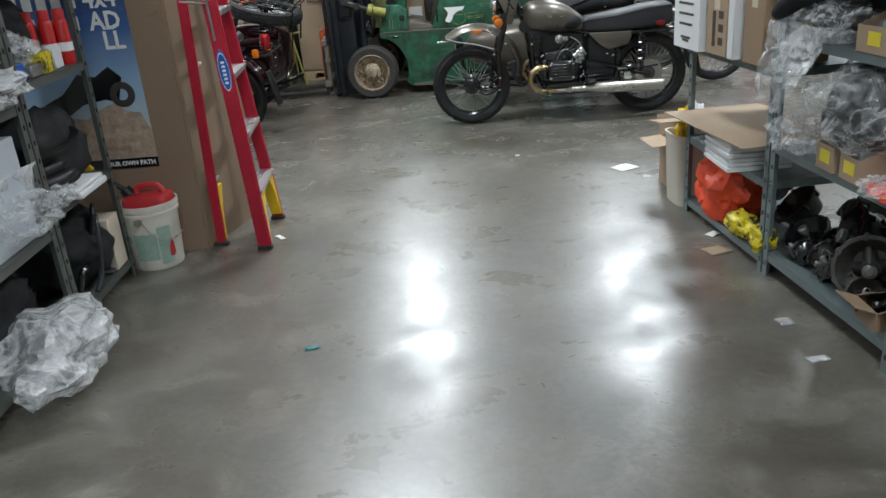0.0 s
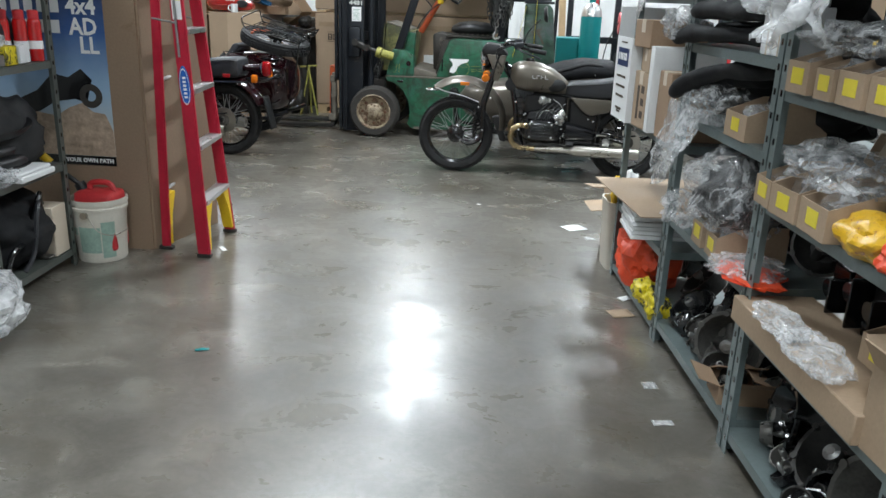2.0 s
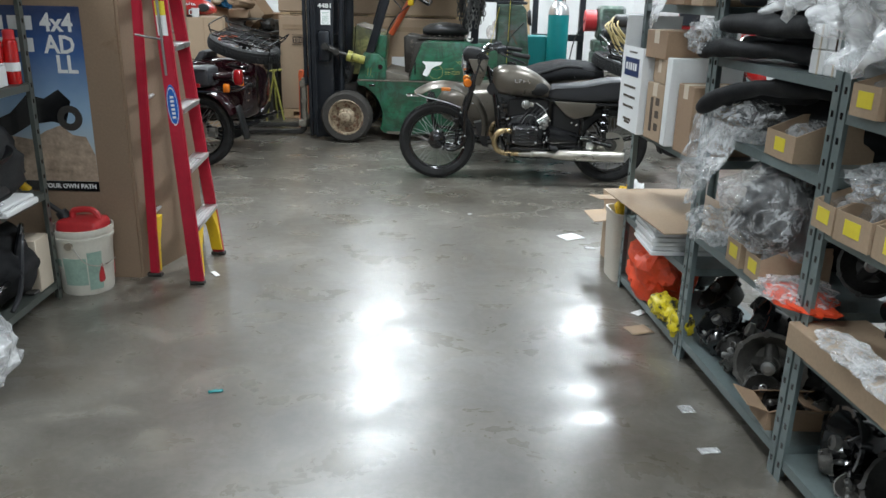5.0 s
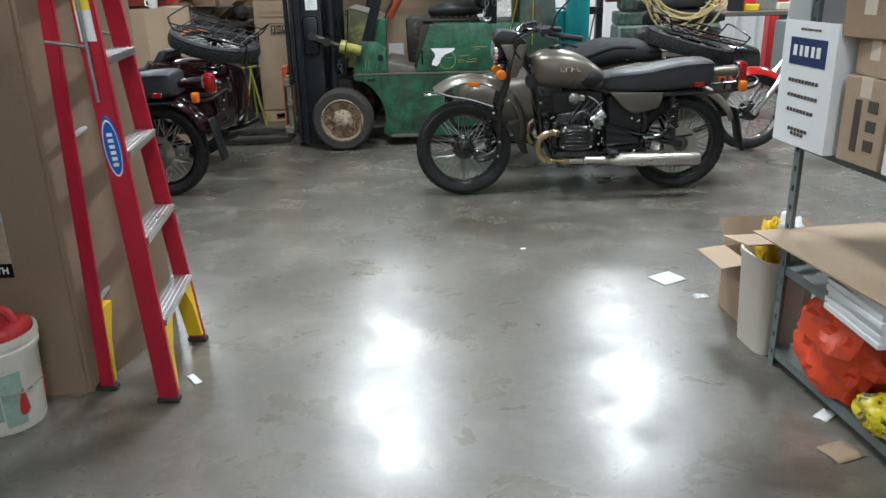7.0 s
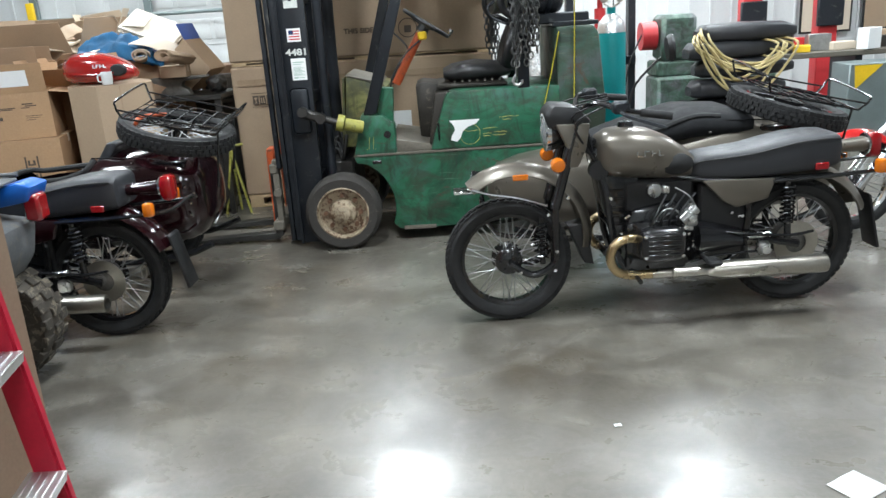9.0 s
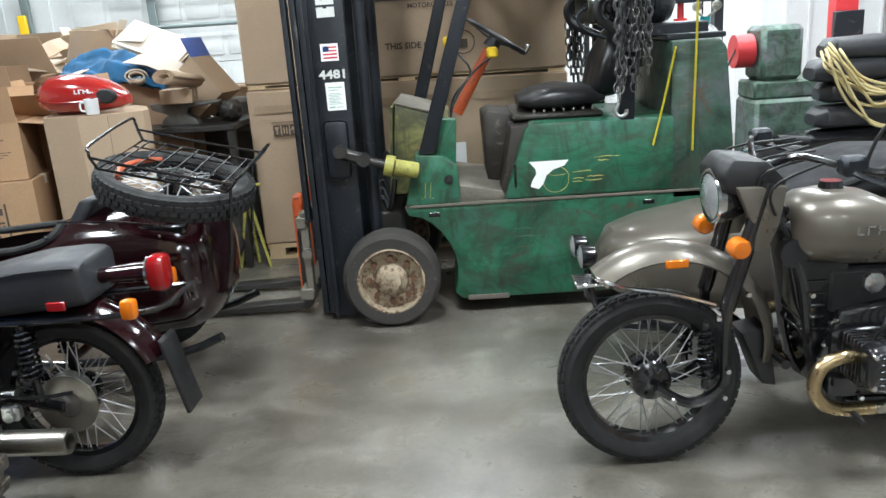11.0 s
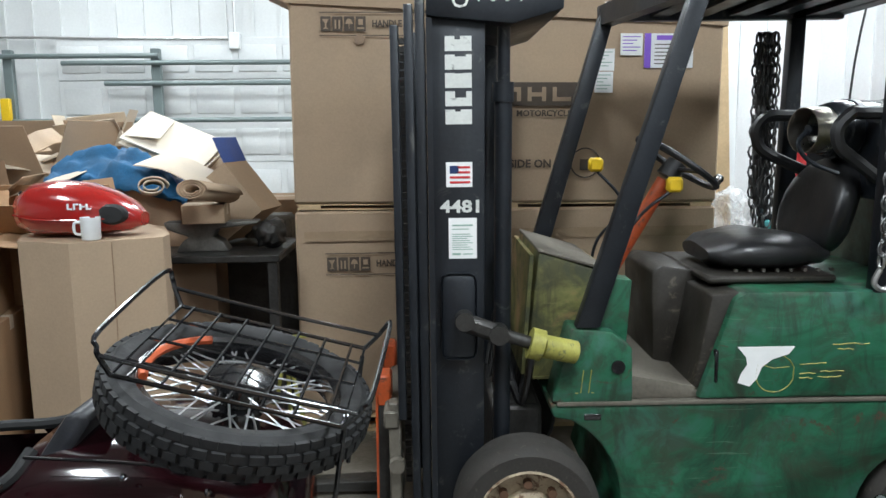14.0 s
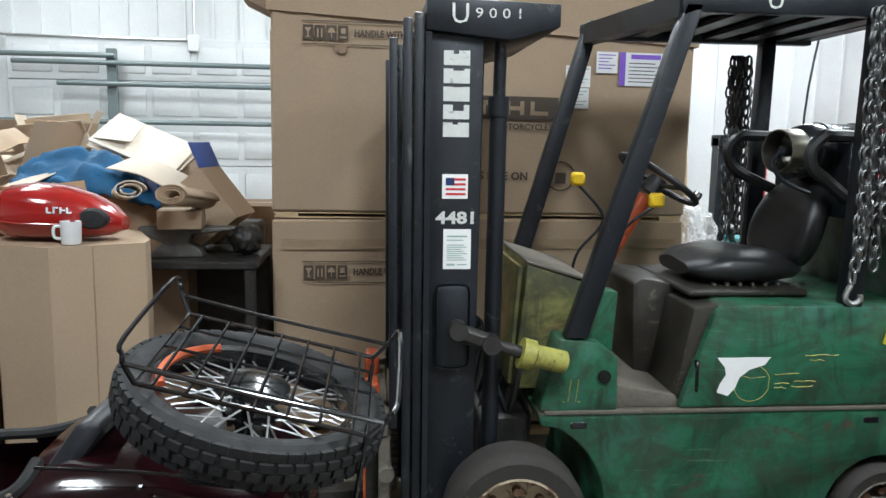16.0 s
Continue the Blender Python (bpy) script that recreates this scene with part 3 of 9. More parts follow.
    for y0, xt, xb in ((0.0, -0.245, -0.645), (0.86, -0.40, -0.76)):
        bm = bmesh.new()
        aprism(bm, [(xb - 0.045, 0.95), (xb + 0.045, 0.95), (xt + 0.035, 2.21), (xt - 0.035, 2.21)], y0, y0 + 0.06, 0.006)
        part("front_pillar", bm, "black_steel", lift)
        bm = bmesh.new()
        aprism(bm, [(0.425, 1.06), (0.505, 1.06), (0.525, 2.22), (0.455, 2.22)], y0, y0 + 0.06, 0.006)
        part("rear_pillar", bm, "black_steel", lift)
    # steering
    bm = bmesh.new()
    c, d = Vector((-0.205, 0.40, 1.545)), Vector((0.55, 0, 0.83)).normalized()
    a, b = axes(d)
    atube(bm, [c + 0.185 * (math.cos(t) * a + math.sin(t) * b) for t in [k * math.tau / 32 for k in range(32)]], 0.014, 8, True)
    for t in (0.3, 2.4, 4.5):
        acyl(bm, c - 0.03 * d, c + 0.18 * (math.cos(t) * a + math.sin(t) * b), 0.011, 0.009, 6)
    acyl(bm, c - 0.07 * d, c + 0.005 * d, 0.05, 0.04, 14)
    wheel = part("steering_wheel", bm, "black_plastic", lift)
    bm = bmesh.new()
    acyl(bm, (-0.045, 0.40, 1.44), (-0.03, 0.40, 1.475), 0.012, seg=10)
    alathe(bm, [(0.0, 0.06), (0.018, 0.055), (0.022, 0.04), (0.015, 0.02), (0, 0.02)], (-0.045, 0.40, 1.44), (0.4, 0, 0.9), 12)
    part("spinner_knob", bm, "chrome", wheel)
    bm = bmesh.new()
    acyl(bm, (-0.46, 0.40, 1.12), (-0.255, 0.40, 1.475), 0.032, seg=12)
    part("steering_column", bm, "orange_worn", lift, "orange steering column")
    for y, zt in ((0.32, 1.48), (0.66, 1.55)):
        bm = bmesh.new()
        atube(bm, smooth_path([(-0.50, y, 1.1), (-0.47, y, 1.2), (-0.36, y, 1.35), (-0.24 - 0.25 * (y > 0.5), y, zt - 0.04)], 5), 0.007, 6)
        lever = part("lever", bm, "black_steel", lift)
        bm = bmesh.new()
        x = -0.235 - 0.25 * (y > 0.5)
        abox(bm, x - 0.035, x + 0.03, y - 0.022, y + 0.022, zt - 0.05, zt + 0.012, 0.012)
        part("lever_knob", bm, "yellow", lever, "yellow lever knob")
    # mast
    for y0, nm in ((0.0, "near"), (0.80, "far")):
        bm = bmesh.new()
        aprism(bm, [(-1.228, 0.03), (-1.04, 0.03), (-1.026, 2.08), (-1.228, 2.08)], y0, y0 + 0.05, 0.004)
        abox(bm, -1.236, -1.215, y0 - 0.022, y0 + 0.10, 0.03, 2.08)
        up = part("outer_upright", bm, "black_steel", lift, "worn black steel mast upright")
        bm = bmesh.new()
        aprism(bm, [(-1.272, 0.05), (-1.24, 0.05), (-1.24, 2.15), (-1.275, 2.15)], y0, y0 + 0.07, 0.004)
        part("inner_upright", bm, "black_steel", lift)
        bm = bmesh.new()
        aprism(bm, [(-1.31, 0.05), (-1.28, 0.05), (-1.282, 2.13), (-1.315, 2.13)], y0, y0 + 0.07, 0.004)
        part("carriage_rail", bm, "black_steel", lift)
        bm = bmesh.new()
        aprism(bm, [(-1.36, 0.60), (-1.33, 0.60), (-1.335, 2.06), (-1.365, 2.06)], y0 + 0.01, y0 + 0.08, 0.004)
        part("mast_channel", bm, "black_steel", lift)
        if y0 == 0.0:
            bm = bmesh.new()
            # stencilled white maker's mark as plain block shapes
            for k, (cut, w) in enumerate(((0.045, 0.0), (0.03, 0.02), (0.05, 0.012), (0.045, 0.02), (0.04, 0.0))):
                z = 1.71 + 0.064 * k
                aprism(bm, [(-1.17, z), (-1.075, z), (-1.075, z + 0.052), (-1.115 + w, z + 0.052), (-1.115 + w, z + cut), (-1.135, z + cut), (-1.135, z + 0.052), (-1.17, z + 0.052)], -0.0025, 0.001)
            part("maker_mark", bm, "stencil", up, "white stencilled block mark")
            bm = bmesh.new()
            abox(bm, -1.17, -1.075, -0.002, 0.001, 1.335, 1.425)
            flag = part("flag_sticker", bm, "white", up, "faded flag sticker", 0, pose(0, 0, 0.15))
            bm = bmesh.new()
            for k in range(4):
                abox(bm, -1.13 if k > 1 else -1.157, -1.083, -0.003, -0.0018, 1.348 + 0.018 * k, 1.356 + 0.018 * k)
            part("stripes", bm, "red_worn", flag)
            bm = bmesh.new()
            abox(bm, -1.157, -1.125, -0.003, -0.0018, 1.384, 1.412)
            part("canton", bm, "blue_label", flag)
            text_mesh("number", "4481", 0.062, pose(-1.115, -0.0025, 1.412) @ FRONT, "stencil", up, squash=1.25, bold=0.002)
            bm = bmesh.new()
            abox(bm, -1.163, -1.06, -0.002, 0.001, 1.085, 1.235)
            note = part("paper_notice", bm, "white", up, "white printed notice", 0, pose(0, 0, 0.137))
            bm = bmesh.new()
            plates(bm, [(-1.15, -1.075, 1.205, 1.211), (-1.15, -1.09, 1.192, 1.196), (-1.15, -1.12, 1.098, 1.106), (-1.11, -1.075, 1.10, 1.104)], -0.002, 0.001)
            plates(bm, [(-1.15, -1.075 - 0.01 * (k % 3), 1.118 + 0.008 * k, 1.121 + 0.008 * k) for k in range(8)], -0.002, 0.001)
            part("print", bm, "label_green", note)
    bm = bmesh.new()
    aprism(bm, [(-1.235, 2.085), (-0.93, 2.055), (-0.752, 2.105), (-0.752, 2.185), (-1.235, 2.20)], -0.03, 0.98, 0.006)
    cross = part("mast_crosshead", bm, "black_steel", lift)
    text_mesh("number", "U", 0.10, pose(-1.115, -0.032, 2.14) @ FRONT, "stencil", cross)
    text_mesh("number", "9 0 0 1", 0.05, pose(-0.975, -0.032, 2.145) @ FRONT, "stencil", cross, squash=1.25)
    bm = bmesh.new()
    acyl(bm, (-0.965, 0.07, 0.30), (-0.955, 0.07, 1.85), 0.033, seg=16)
    acyl(bm, (-0.955, 0.07, 1.80), (-0.953, 0.07, 2.07), 0.024, seg=14)
    acyl(bm, (-0.957, 0.07, 1.79), (-0.956, 0.07, 1.86), 0.04, seg=14)
    part("lift_cylinder", bm, "black_steel", lift)
    bm = bmesh.new()
    acyl(bm, (-0.985, 0.73, 0.35), (-0.965, 0.73, 2.12), 0.046, seg=16)
    part("lift_cylinder", bm, "black_steel", lift)
    for z in (0.35, 1.0, 1.75):
        bm = bmesh.new()
        abox(bm, -1.20, -1.12, 0.04, 0.82, z, z + 0.09, 0.005)
        part("mast_brace", bm, "black_steel", lift)
    for y in (0.24, 0.62):
        bm = bmesh.new()
        for k in range(58):
            z = 0.25 + 0.031 * k
            abox(bm, -1.345, -1.32, y - 0.012, y + 0.012, z, z + 0.022)
        part("lift_chain", bm, "iron", lift)
    # tilt cylinder and plate
    bm = bmesh.new()
    abox(bm, -1.195, -1.062, -0.035, 0.0, 0.845, 1.17, 0.03, None, 2)
    part("pin_plate", bm, "black_steel", lift)
    bm = bmesh.new()
    acyl(bm, (-1.11, -0.10, 1.005), (-1.11, -0.02, 1.005), 0.035, seg=14)
    abox(bm, 0.0, 0.19, -0.09, -0.045, -0.035, 0.035, 0.02, pose(-1.14, 0, 1.008, 0, 20, 0))
    acyl(bm, (-0.985, -0.10, 0.952), (-0.985, -0.03, 0.952), 0.036, seg=14)
    part("tilt_clevis", bm, "iron", lift)
    bm = bmesh.new()
    acyl(bm, (-0.985, -0.06, 0.952), (-0.86, -0.06, 0.912), 0.024, seg=12)
    part("tilt_rod", bm, "iron", lift, "oily dark piston rod")
    bm = bmesh.new()
    acyl(bm, (-0.872, -0.06, 0.916), (-0.825, -0.06, 0.902), 0.058, seg=18)
    acyl(bm, (-0.825, -0.06, 0.902), (-0.70, -0.03, 0.868), 0.044, seg=16)
    part("tilt_cylinder", bm, "yellow_worn", lift, "worn yellow tilt cylinder")
    for k in range(7):
        bm = bmesh.new()
        y = 0.12 + 0.09 * k
        atube(bm, smooth_path([(-0.98, y, 0.55 + 0.05 * (k % 3)), (-0.93, y + 0.03, 0.70 + 0.03 * k), (-0.88, y, 0.62), (-0.84, y, 0.80)], 5), 0.014, 6)
        part("hose", bm, "black_plastic", lift)
    bm = bmesh.new()
    abox(bm, -1.0, -0.80, 0.1, 0.8, 0.28, 0.62, 0.02)
    part("valve_block", bm, "iron", lift)
    # carriage and forks
    bm = bmesh.new()
    abox(bm, -1.44, -1.36, 0.02, 0.86, 0.13, 0.20, 0.008)
    abox(bm, -1.42, -1.36, 0.02, 0.86, 0.56, 0.63, 0.008)
    abox(bm, -1.40, -1.355, 0.03, 0.10, 0.13, 0.66, 0.006)
    abox(bm, -1.40, -1.355, 0.78, 0.85, 0.13, 0.66, 0.006)
    for y in (0.05, 0.815):
        acyl(bm, (-1.37, y - 0.06, 0.42), (-1.37, y - 0.02, 0.42), 0.03, seg=12)
    part("carriage", bm, "grime", lift)
    for y, tip in ((0.16, -2.36), (0.62, -2.42)):
        bm = bmesh.new()
        aprism(bm, [(-1.40, 0.72), (-1.445, 0.72), (-1.455, 0.075), (tip, 0.035), (tip, 0.022), (-1.44, 0.022), (-1.40, 0.06)], y, y + 0.11, 0.005)
        part("fork", bm, "iron", lift, "scuffed steel fork")
        bm = bmesh.new()
        aprism(bm, [(-1.452, 0.10), (-1.462, 0.10), (-1.458, 0.70), (-1.449, 0.70)], y + 0.004, y + 0.106)
        abox(bm, -1.455, -1.395, y - 0.004, y + 0.114, 0.60, 0.73, 0.01)
        part("fork_shank", bm, "orange_worn", lift, "worn orange fork shank")
    # wheels
    def truck_wheel(x, y, z, r, w, front):
        bm = bmesh.new()
        alathe(bm, [(r * 0.66, 0), (r * 0.9, -0.006), (r * 0.98, 0.018), (r, 0.05), (r, w - 0.05), (r * 0.98, w - 0.018), (r * 0.66, w)], (x, y, z), (0, 1, 0), 40)
        for v in bm.verts:
            v.co += v.co.normalized() * 0.004 * noise.noise(v.co * 25)
        tyre = part("wheel", bm, "rubber_dusty", lift, "dusty solid rubber tyre")
        bm = bmesh.new()
        alathe(bm, [(r * 0.70, 0.0), (r * 0.66, -0.004), (r * 0.63, 0.015), (r * 0.60, 0.05), (r * 0.36, 0.055), (r * 0.33, 0.035), (r * 0.22, 0.02), (r * 0.2, -0.02), (r * 0.12, -0.03), (0, -0.03)], (x, y, z), (0, 1, 0), 32)
        rim = part("rim", bm, "rim_cream" if front else "grime", tyre, "rust-stained cream rim")
        for k in range(8):
            a = k * math.tau / 8
            cx, cz = x + r * 0.46 * math.cos(a), z + r * 0.46 * math.sin(a)
            bm = bmesh.new()
            acyl(bm, (cx, y + 0.02, cz), (cx, y + 0.06, cz), 0.017, seg=8)
            part("wheel_nut", bm, "rust", rim)
    for y, y2 in ((-0.165, -0.02), (0.90, 0.83)):
        truck_wheel(-0.885, y, 0.275, 0.275, 0.19, True)
        truck_wheel(0.66, y2, 0.205, 0.205, 0.14, False)
    return lift


M["stencil"] = paint("worn_white_stencil", (0.60, 0.61, 0.58), 0.6, 0, 0.15, 12, 90, 0.02, ((0.12, 0.12, 0.12), 0.60))
M["grime_dark"] = paint("oily_dark_steel", (0.03, 0.026, 0.021), 0.5, 0.2, 0.45, 5, 60, 0.1, ((0.10, 0.085, 0.065), 0.60))
M["black_gloss"] = paint("scuffed_gloss_black", (0.014, 0.015, 0.017), 0.22, 0.0, 0.3, 6, 90, 0.03, ((0.06, 0.06, 0.06), 0.66), 0.5)
M["rim_cream"] = paint("stained_cream_paint", (0.36, 0.29, 0.20), 0.65, 0, 0.4, 9, 60, 0.1, ((0.12, 0.065, 0.035), 0.50))
M["rust"] = paint("rusty_steel", (0.16, 0.085, 0.05), 0.7, 0.3, 0.35, 14, 80, 0.15)
forklift()


def chain(name, top, drop, count, label, link=0.034, spread=0.04, seed=1):
    """A hank of chain: several strands of oval links."""
    rnd = random.Random(seed)
    bm = bmesh.new()
    for s in range(count):
        x, y = rnd.uniform(-spread, spread), rnd.uniform(-spread, spread) * 0.7
        n = int(drop * rnd.uniform(0.72, 1.0) / (link * 1.35))
        for k in range(n):
            z = -k * link * 1.35
            ax = Vector((1, 0, 0)) if (k + s) % 2 else Vector((0, 1, 0))
            jit = Vector((rnd.uniform(-0.004, 0.004), rnd.uniform(-0.004, 0.004), 0))
            pts = [Vector((x, y, z)) + jit + 0.55 * link * math.cos(t) * ax + Vector((0, 0, link * 0.9 * math.sin(t))) for t in [i * math.tau / 8 for i in range(8)]]
            atube(bm, pts, 0.0052, 4, True)
    return solo(name, bm, "chain", pose(*top), label, "chain")


M["chain"] = paint("grey_steel_chain", (0.14, 0.14, 0.14), 0.42, 0.85, 0.3, 20)
near_chain = chain("chain", (0.475, 8.335, 2.17), 0.98, 20, "hank of grey steel chain hung from the forklift guard", 0.031, 0.085, 3)
bm = bmesh.new()
for k in range(7):
    atube(bm, [(-0.02 - 0.008 * k + 0.018 * math.cos(t) * (k % 2), 0.018 * math.cos(t) * ((k + 1) % 2), -0.70 - 0.045 * k + 0.03 * math.sin(t)) for t in [i * math.tau / 8 for i in range(8)]], 0.006, 5, True)
atube(bm, smooth_path([(-0.07, 0, -1.0), (-0.09, 0, -1.05), (-0.06, 0, -1.075), (-0.03, 0, -1.06), (-0.03, 0, -1.04)], 4), 0.011, 6)
part("chain_hook", bm, "cast", near_chain, "pale steel chain hook")
chain("chain", (0.31, 9.18, 2.08), 0.95, 14, "hank of dark chain hung behind the forklift seat", 0.034, 0.045, 5)
for top, bot, lab in (((0.715, 8.375, 1.44), (0.60, 8.385, 0.92), "short"), ((0.83, 8.375, 2.2), (0.815, 8.385, 0.88), "long")):
    bm = bmesh.new()
    atube(bm, smooth_path([top, (Vector(top) * 0.5 + Vector(bot) * 0.5) + Vector((0.004, 0, 0)), bot], 5), 0.021, 6, False, 0.12)
    solo("strap", bm, "straps", pose(0, 0, 0), f"{lab} yellow webbing strap hanging on the forklift", "strap", "yellow straps")


# ---- motorcycles with sidecars ----
def spoked_wheel(parent, c, r=0.335, w=0.105, axis=(0, 1, 0), spokes=20, name="wheel", rim_mat="black", tread=True):
    c, d = Vector(c), Vector(axis).normalized()
    a, b = axes(d)
    bm = bmesh.new()
    h = w / 2
    alathe(bm, [(r * 0.745, -h * 0.55), (r * 0.80, -h * 0.92), (r * 0.90, -h), (r * 0.958, -h * 0.76), (r * 0.985, 0), (r * 0.958, h * 0.76), (r * 0.90, h), (r * 0.80, h * 0.92), (r * 0.745, h * 0.55), (r * 0.73, 0)], c, d, 48, True)
    if tread:
        n = 52
        for k in range(n):
            for s, off in ((-0.66, 0.0), (-0.22, 0.5), (0.22, 0.0), (0.66, 0.5)):
                t = (k + off) * math.tau / n
                u, tang = math.cos(t) * a + math.sin(t) * b, -math.sin(t) * a + math.cos(t) * b
                rr = r * (0.982 if abs(s) < 0.5 else 0.958)
                m = Matrix.Translation(c + d * (h * s) + u * rr)
                m = m @ Matrix((tang, d, u)).transposed().to_4x4()
                abox(bm, -0.0155, 0.0155, -h * 0.185, h * 0.185, -0.006, 0.0062, 0, m)
    tyre = part(name, bm, "rubber", parent, "black knobbly rubber tyre")
    bm = bmesh.new()
    alathe(bm, [(r * 0.76, -h * 0.55), (r * 0.755, -h * 0.62), (r * 0.70, -h * 0.5), (r * 0.69, 0), (r * 0.70, h * 0.5), (r * 0.755, h * 0.62), (r * 0.76, h * 0.55)], c, d, 40)
    part("rim", bm, rim_mat, tyre)
    bm = bmesh.new()
    alathe(bm, [(0.0, -0.062), (0.045, -0.06), (0.072, -0.045), (0.075, -0.03), (0.058, -0.02), (0.058, 0.02), (0.085, 0.03), (0.085, 0.05), (0.03, 0.065), (0, 0.065)], c, d, 24)
    for k in range(6):
        t = k * math.tau / 6
        p = c + 0.05 * (math.cos(t) * a + math.sin(t) * b)
        acyl(bm, p - d * 0.07, p - d * 0.055, 0.008, seg=6)
    part("hub", bm, "black", tyre, "black wheel hub with bolts")
    bm = bmesh.new()
    for k in range(spokes):
        for sgn in (-1, 1):
            t = (k + 0.25 * sgn) * math.tau / spokes
            t2 = t + sgn * (0.42 if k % 2 else -0.42)
            p = c + 0.068 * (math.cos(t) * a + math.sin(t) * b) + d * (0.03 * sgn)
            q = c + r * 0.70 * (math.cos(t2) * a + math.sin(t2) * b)
            acyl(bm, p, q, 0.0028, seg=4, caps=False)
    part("spokes", bm, "spoke", tyre, "thin steel spokes")
    return tyre


def fender(bm, c, r, w, a0, a1, th=0.006, n=18):
    """A curved mudguard round a wheel axis along y."""
    rows = []
    for k in range(n + 1):
        t = radians(a0 + (a1 - a0) * k / n)
        ring = []
        for s in (-1, -0.8, -0.35, 0, 0.35, 0.8, 1):
            rr = r - 0.055 * abs(s) ** 2.6
            ring.append((c[0] + rr * math.cos(t), c[1] + w * s, c[2] + rr * math.sin(t)))
        for s in (1, 0.35, 0, -0.35, -1):
            rr = r - th - 0.055 * abs(s) ** 2.6
            ring.append((c[0] + rr * math.cos(t), c[1] + (w - th) * s, c[2] + rr * math.sin(t)))
        rows.append(ring)
    return aloft(bm, rows)


def rack(parent, m, lx=0.265, ly=0.24, mat="black"):
    """A wire luggage basket: welded grid, a double rail at front and back, raised loops at both ends."""
    basket = part("luggage_rack", atube(bmesh.new(), [(-lx, -ly, 0), (lx, -ly, 0), (lx, ly, 0), (-lx, ly, 0)], 0.006, 6, True), mat, parent, "black wire luggage rack", 40, m)
    for k in range(7):
        x = -lx + 2 * lx * (k + 0.5) / 7
        part("wire", atube(bmesh.new(), [(x, -ly, 0.004), (x, ly, 0.004)], 0.0042, 5), mat, basket)
    for k in range(3):
        y = -ly + 2 * ly * (k + 0.7) / 3.4
        part("wire", atube(bmesh.new(), [(-lx, y, -0.004), (lx, y, -0.004)], 0.0042, 5), mat, basket)
    for y in (-ly, ly):
        part("side_rail", atube(bmesh.new(), smooth_path([(-lx - 0.03, y * 1.04, 0.045), (0, y * 1.05, 0.04), (lx + 0.03, y * 1.04, 0.045)], 5), 0.0055, 6), mat, basket)
    for sx in (-1, 1):
        h = 0.085
        loop = [(sx * lx, -ly, 0), (sx * (lx + 0.03), -ly * 1.04, 0.045), (sx * (lx + 0.035), -ly * 1.04, h * 0.75), (sx * (lx + 0.05), -ly * 0.85, h), (sx * (lx + 0.055), ly * 0.88, h * 1.15), (sx * (lx + 0.04), ly * 1.04, h * 0.8), (sx * (lx + 0.03), ly * 1.04, 0.045), (sx * lx, ly, 0)]
        part("end_loop", atube(bmesh.new(), smooth_path(loop, 4), 0.0065, 6), mat, basket)
    for y in (-ly * 0.75, ly * 0.75):
        part("strut", atube(bmesh.new(), [(lx, y, 0), (lx + 0.03, y, -0.33)], 0.007, 6), mat, basket)


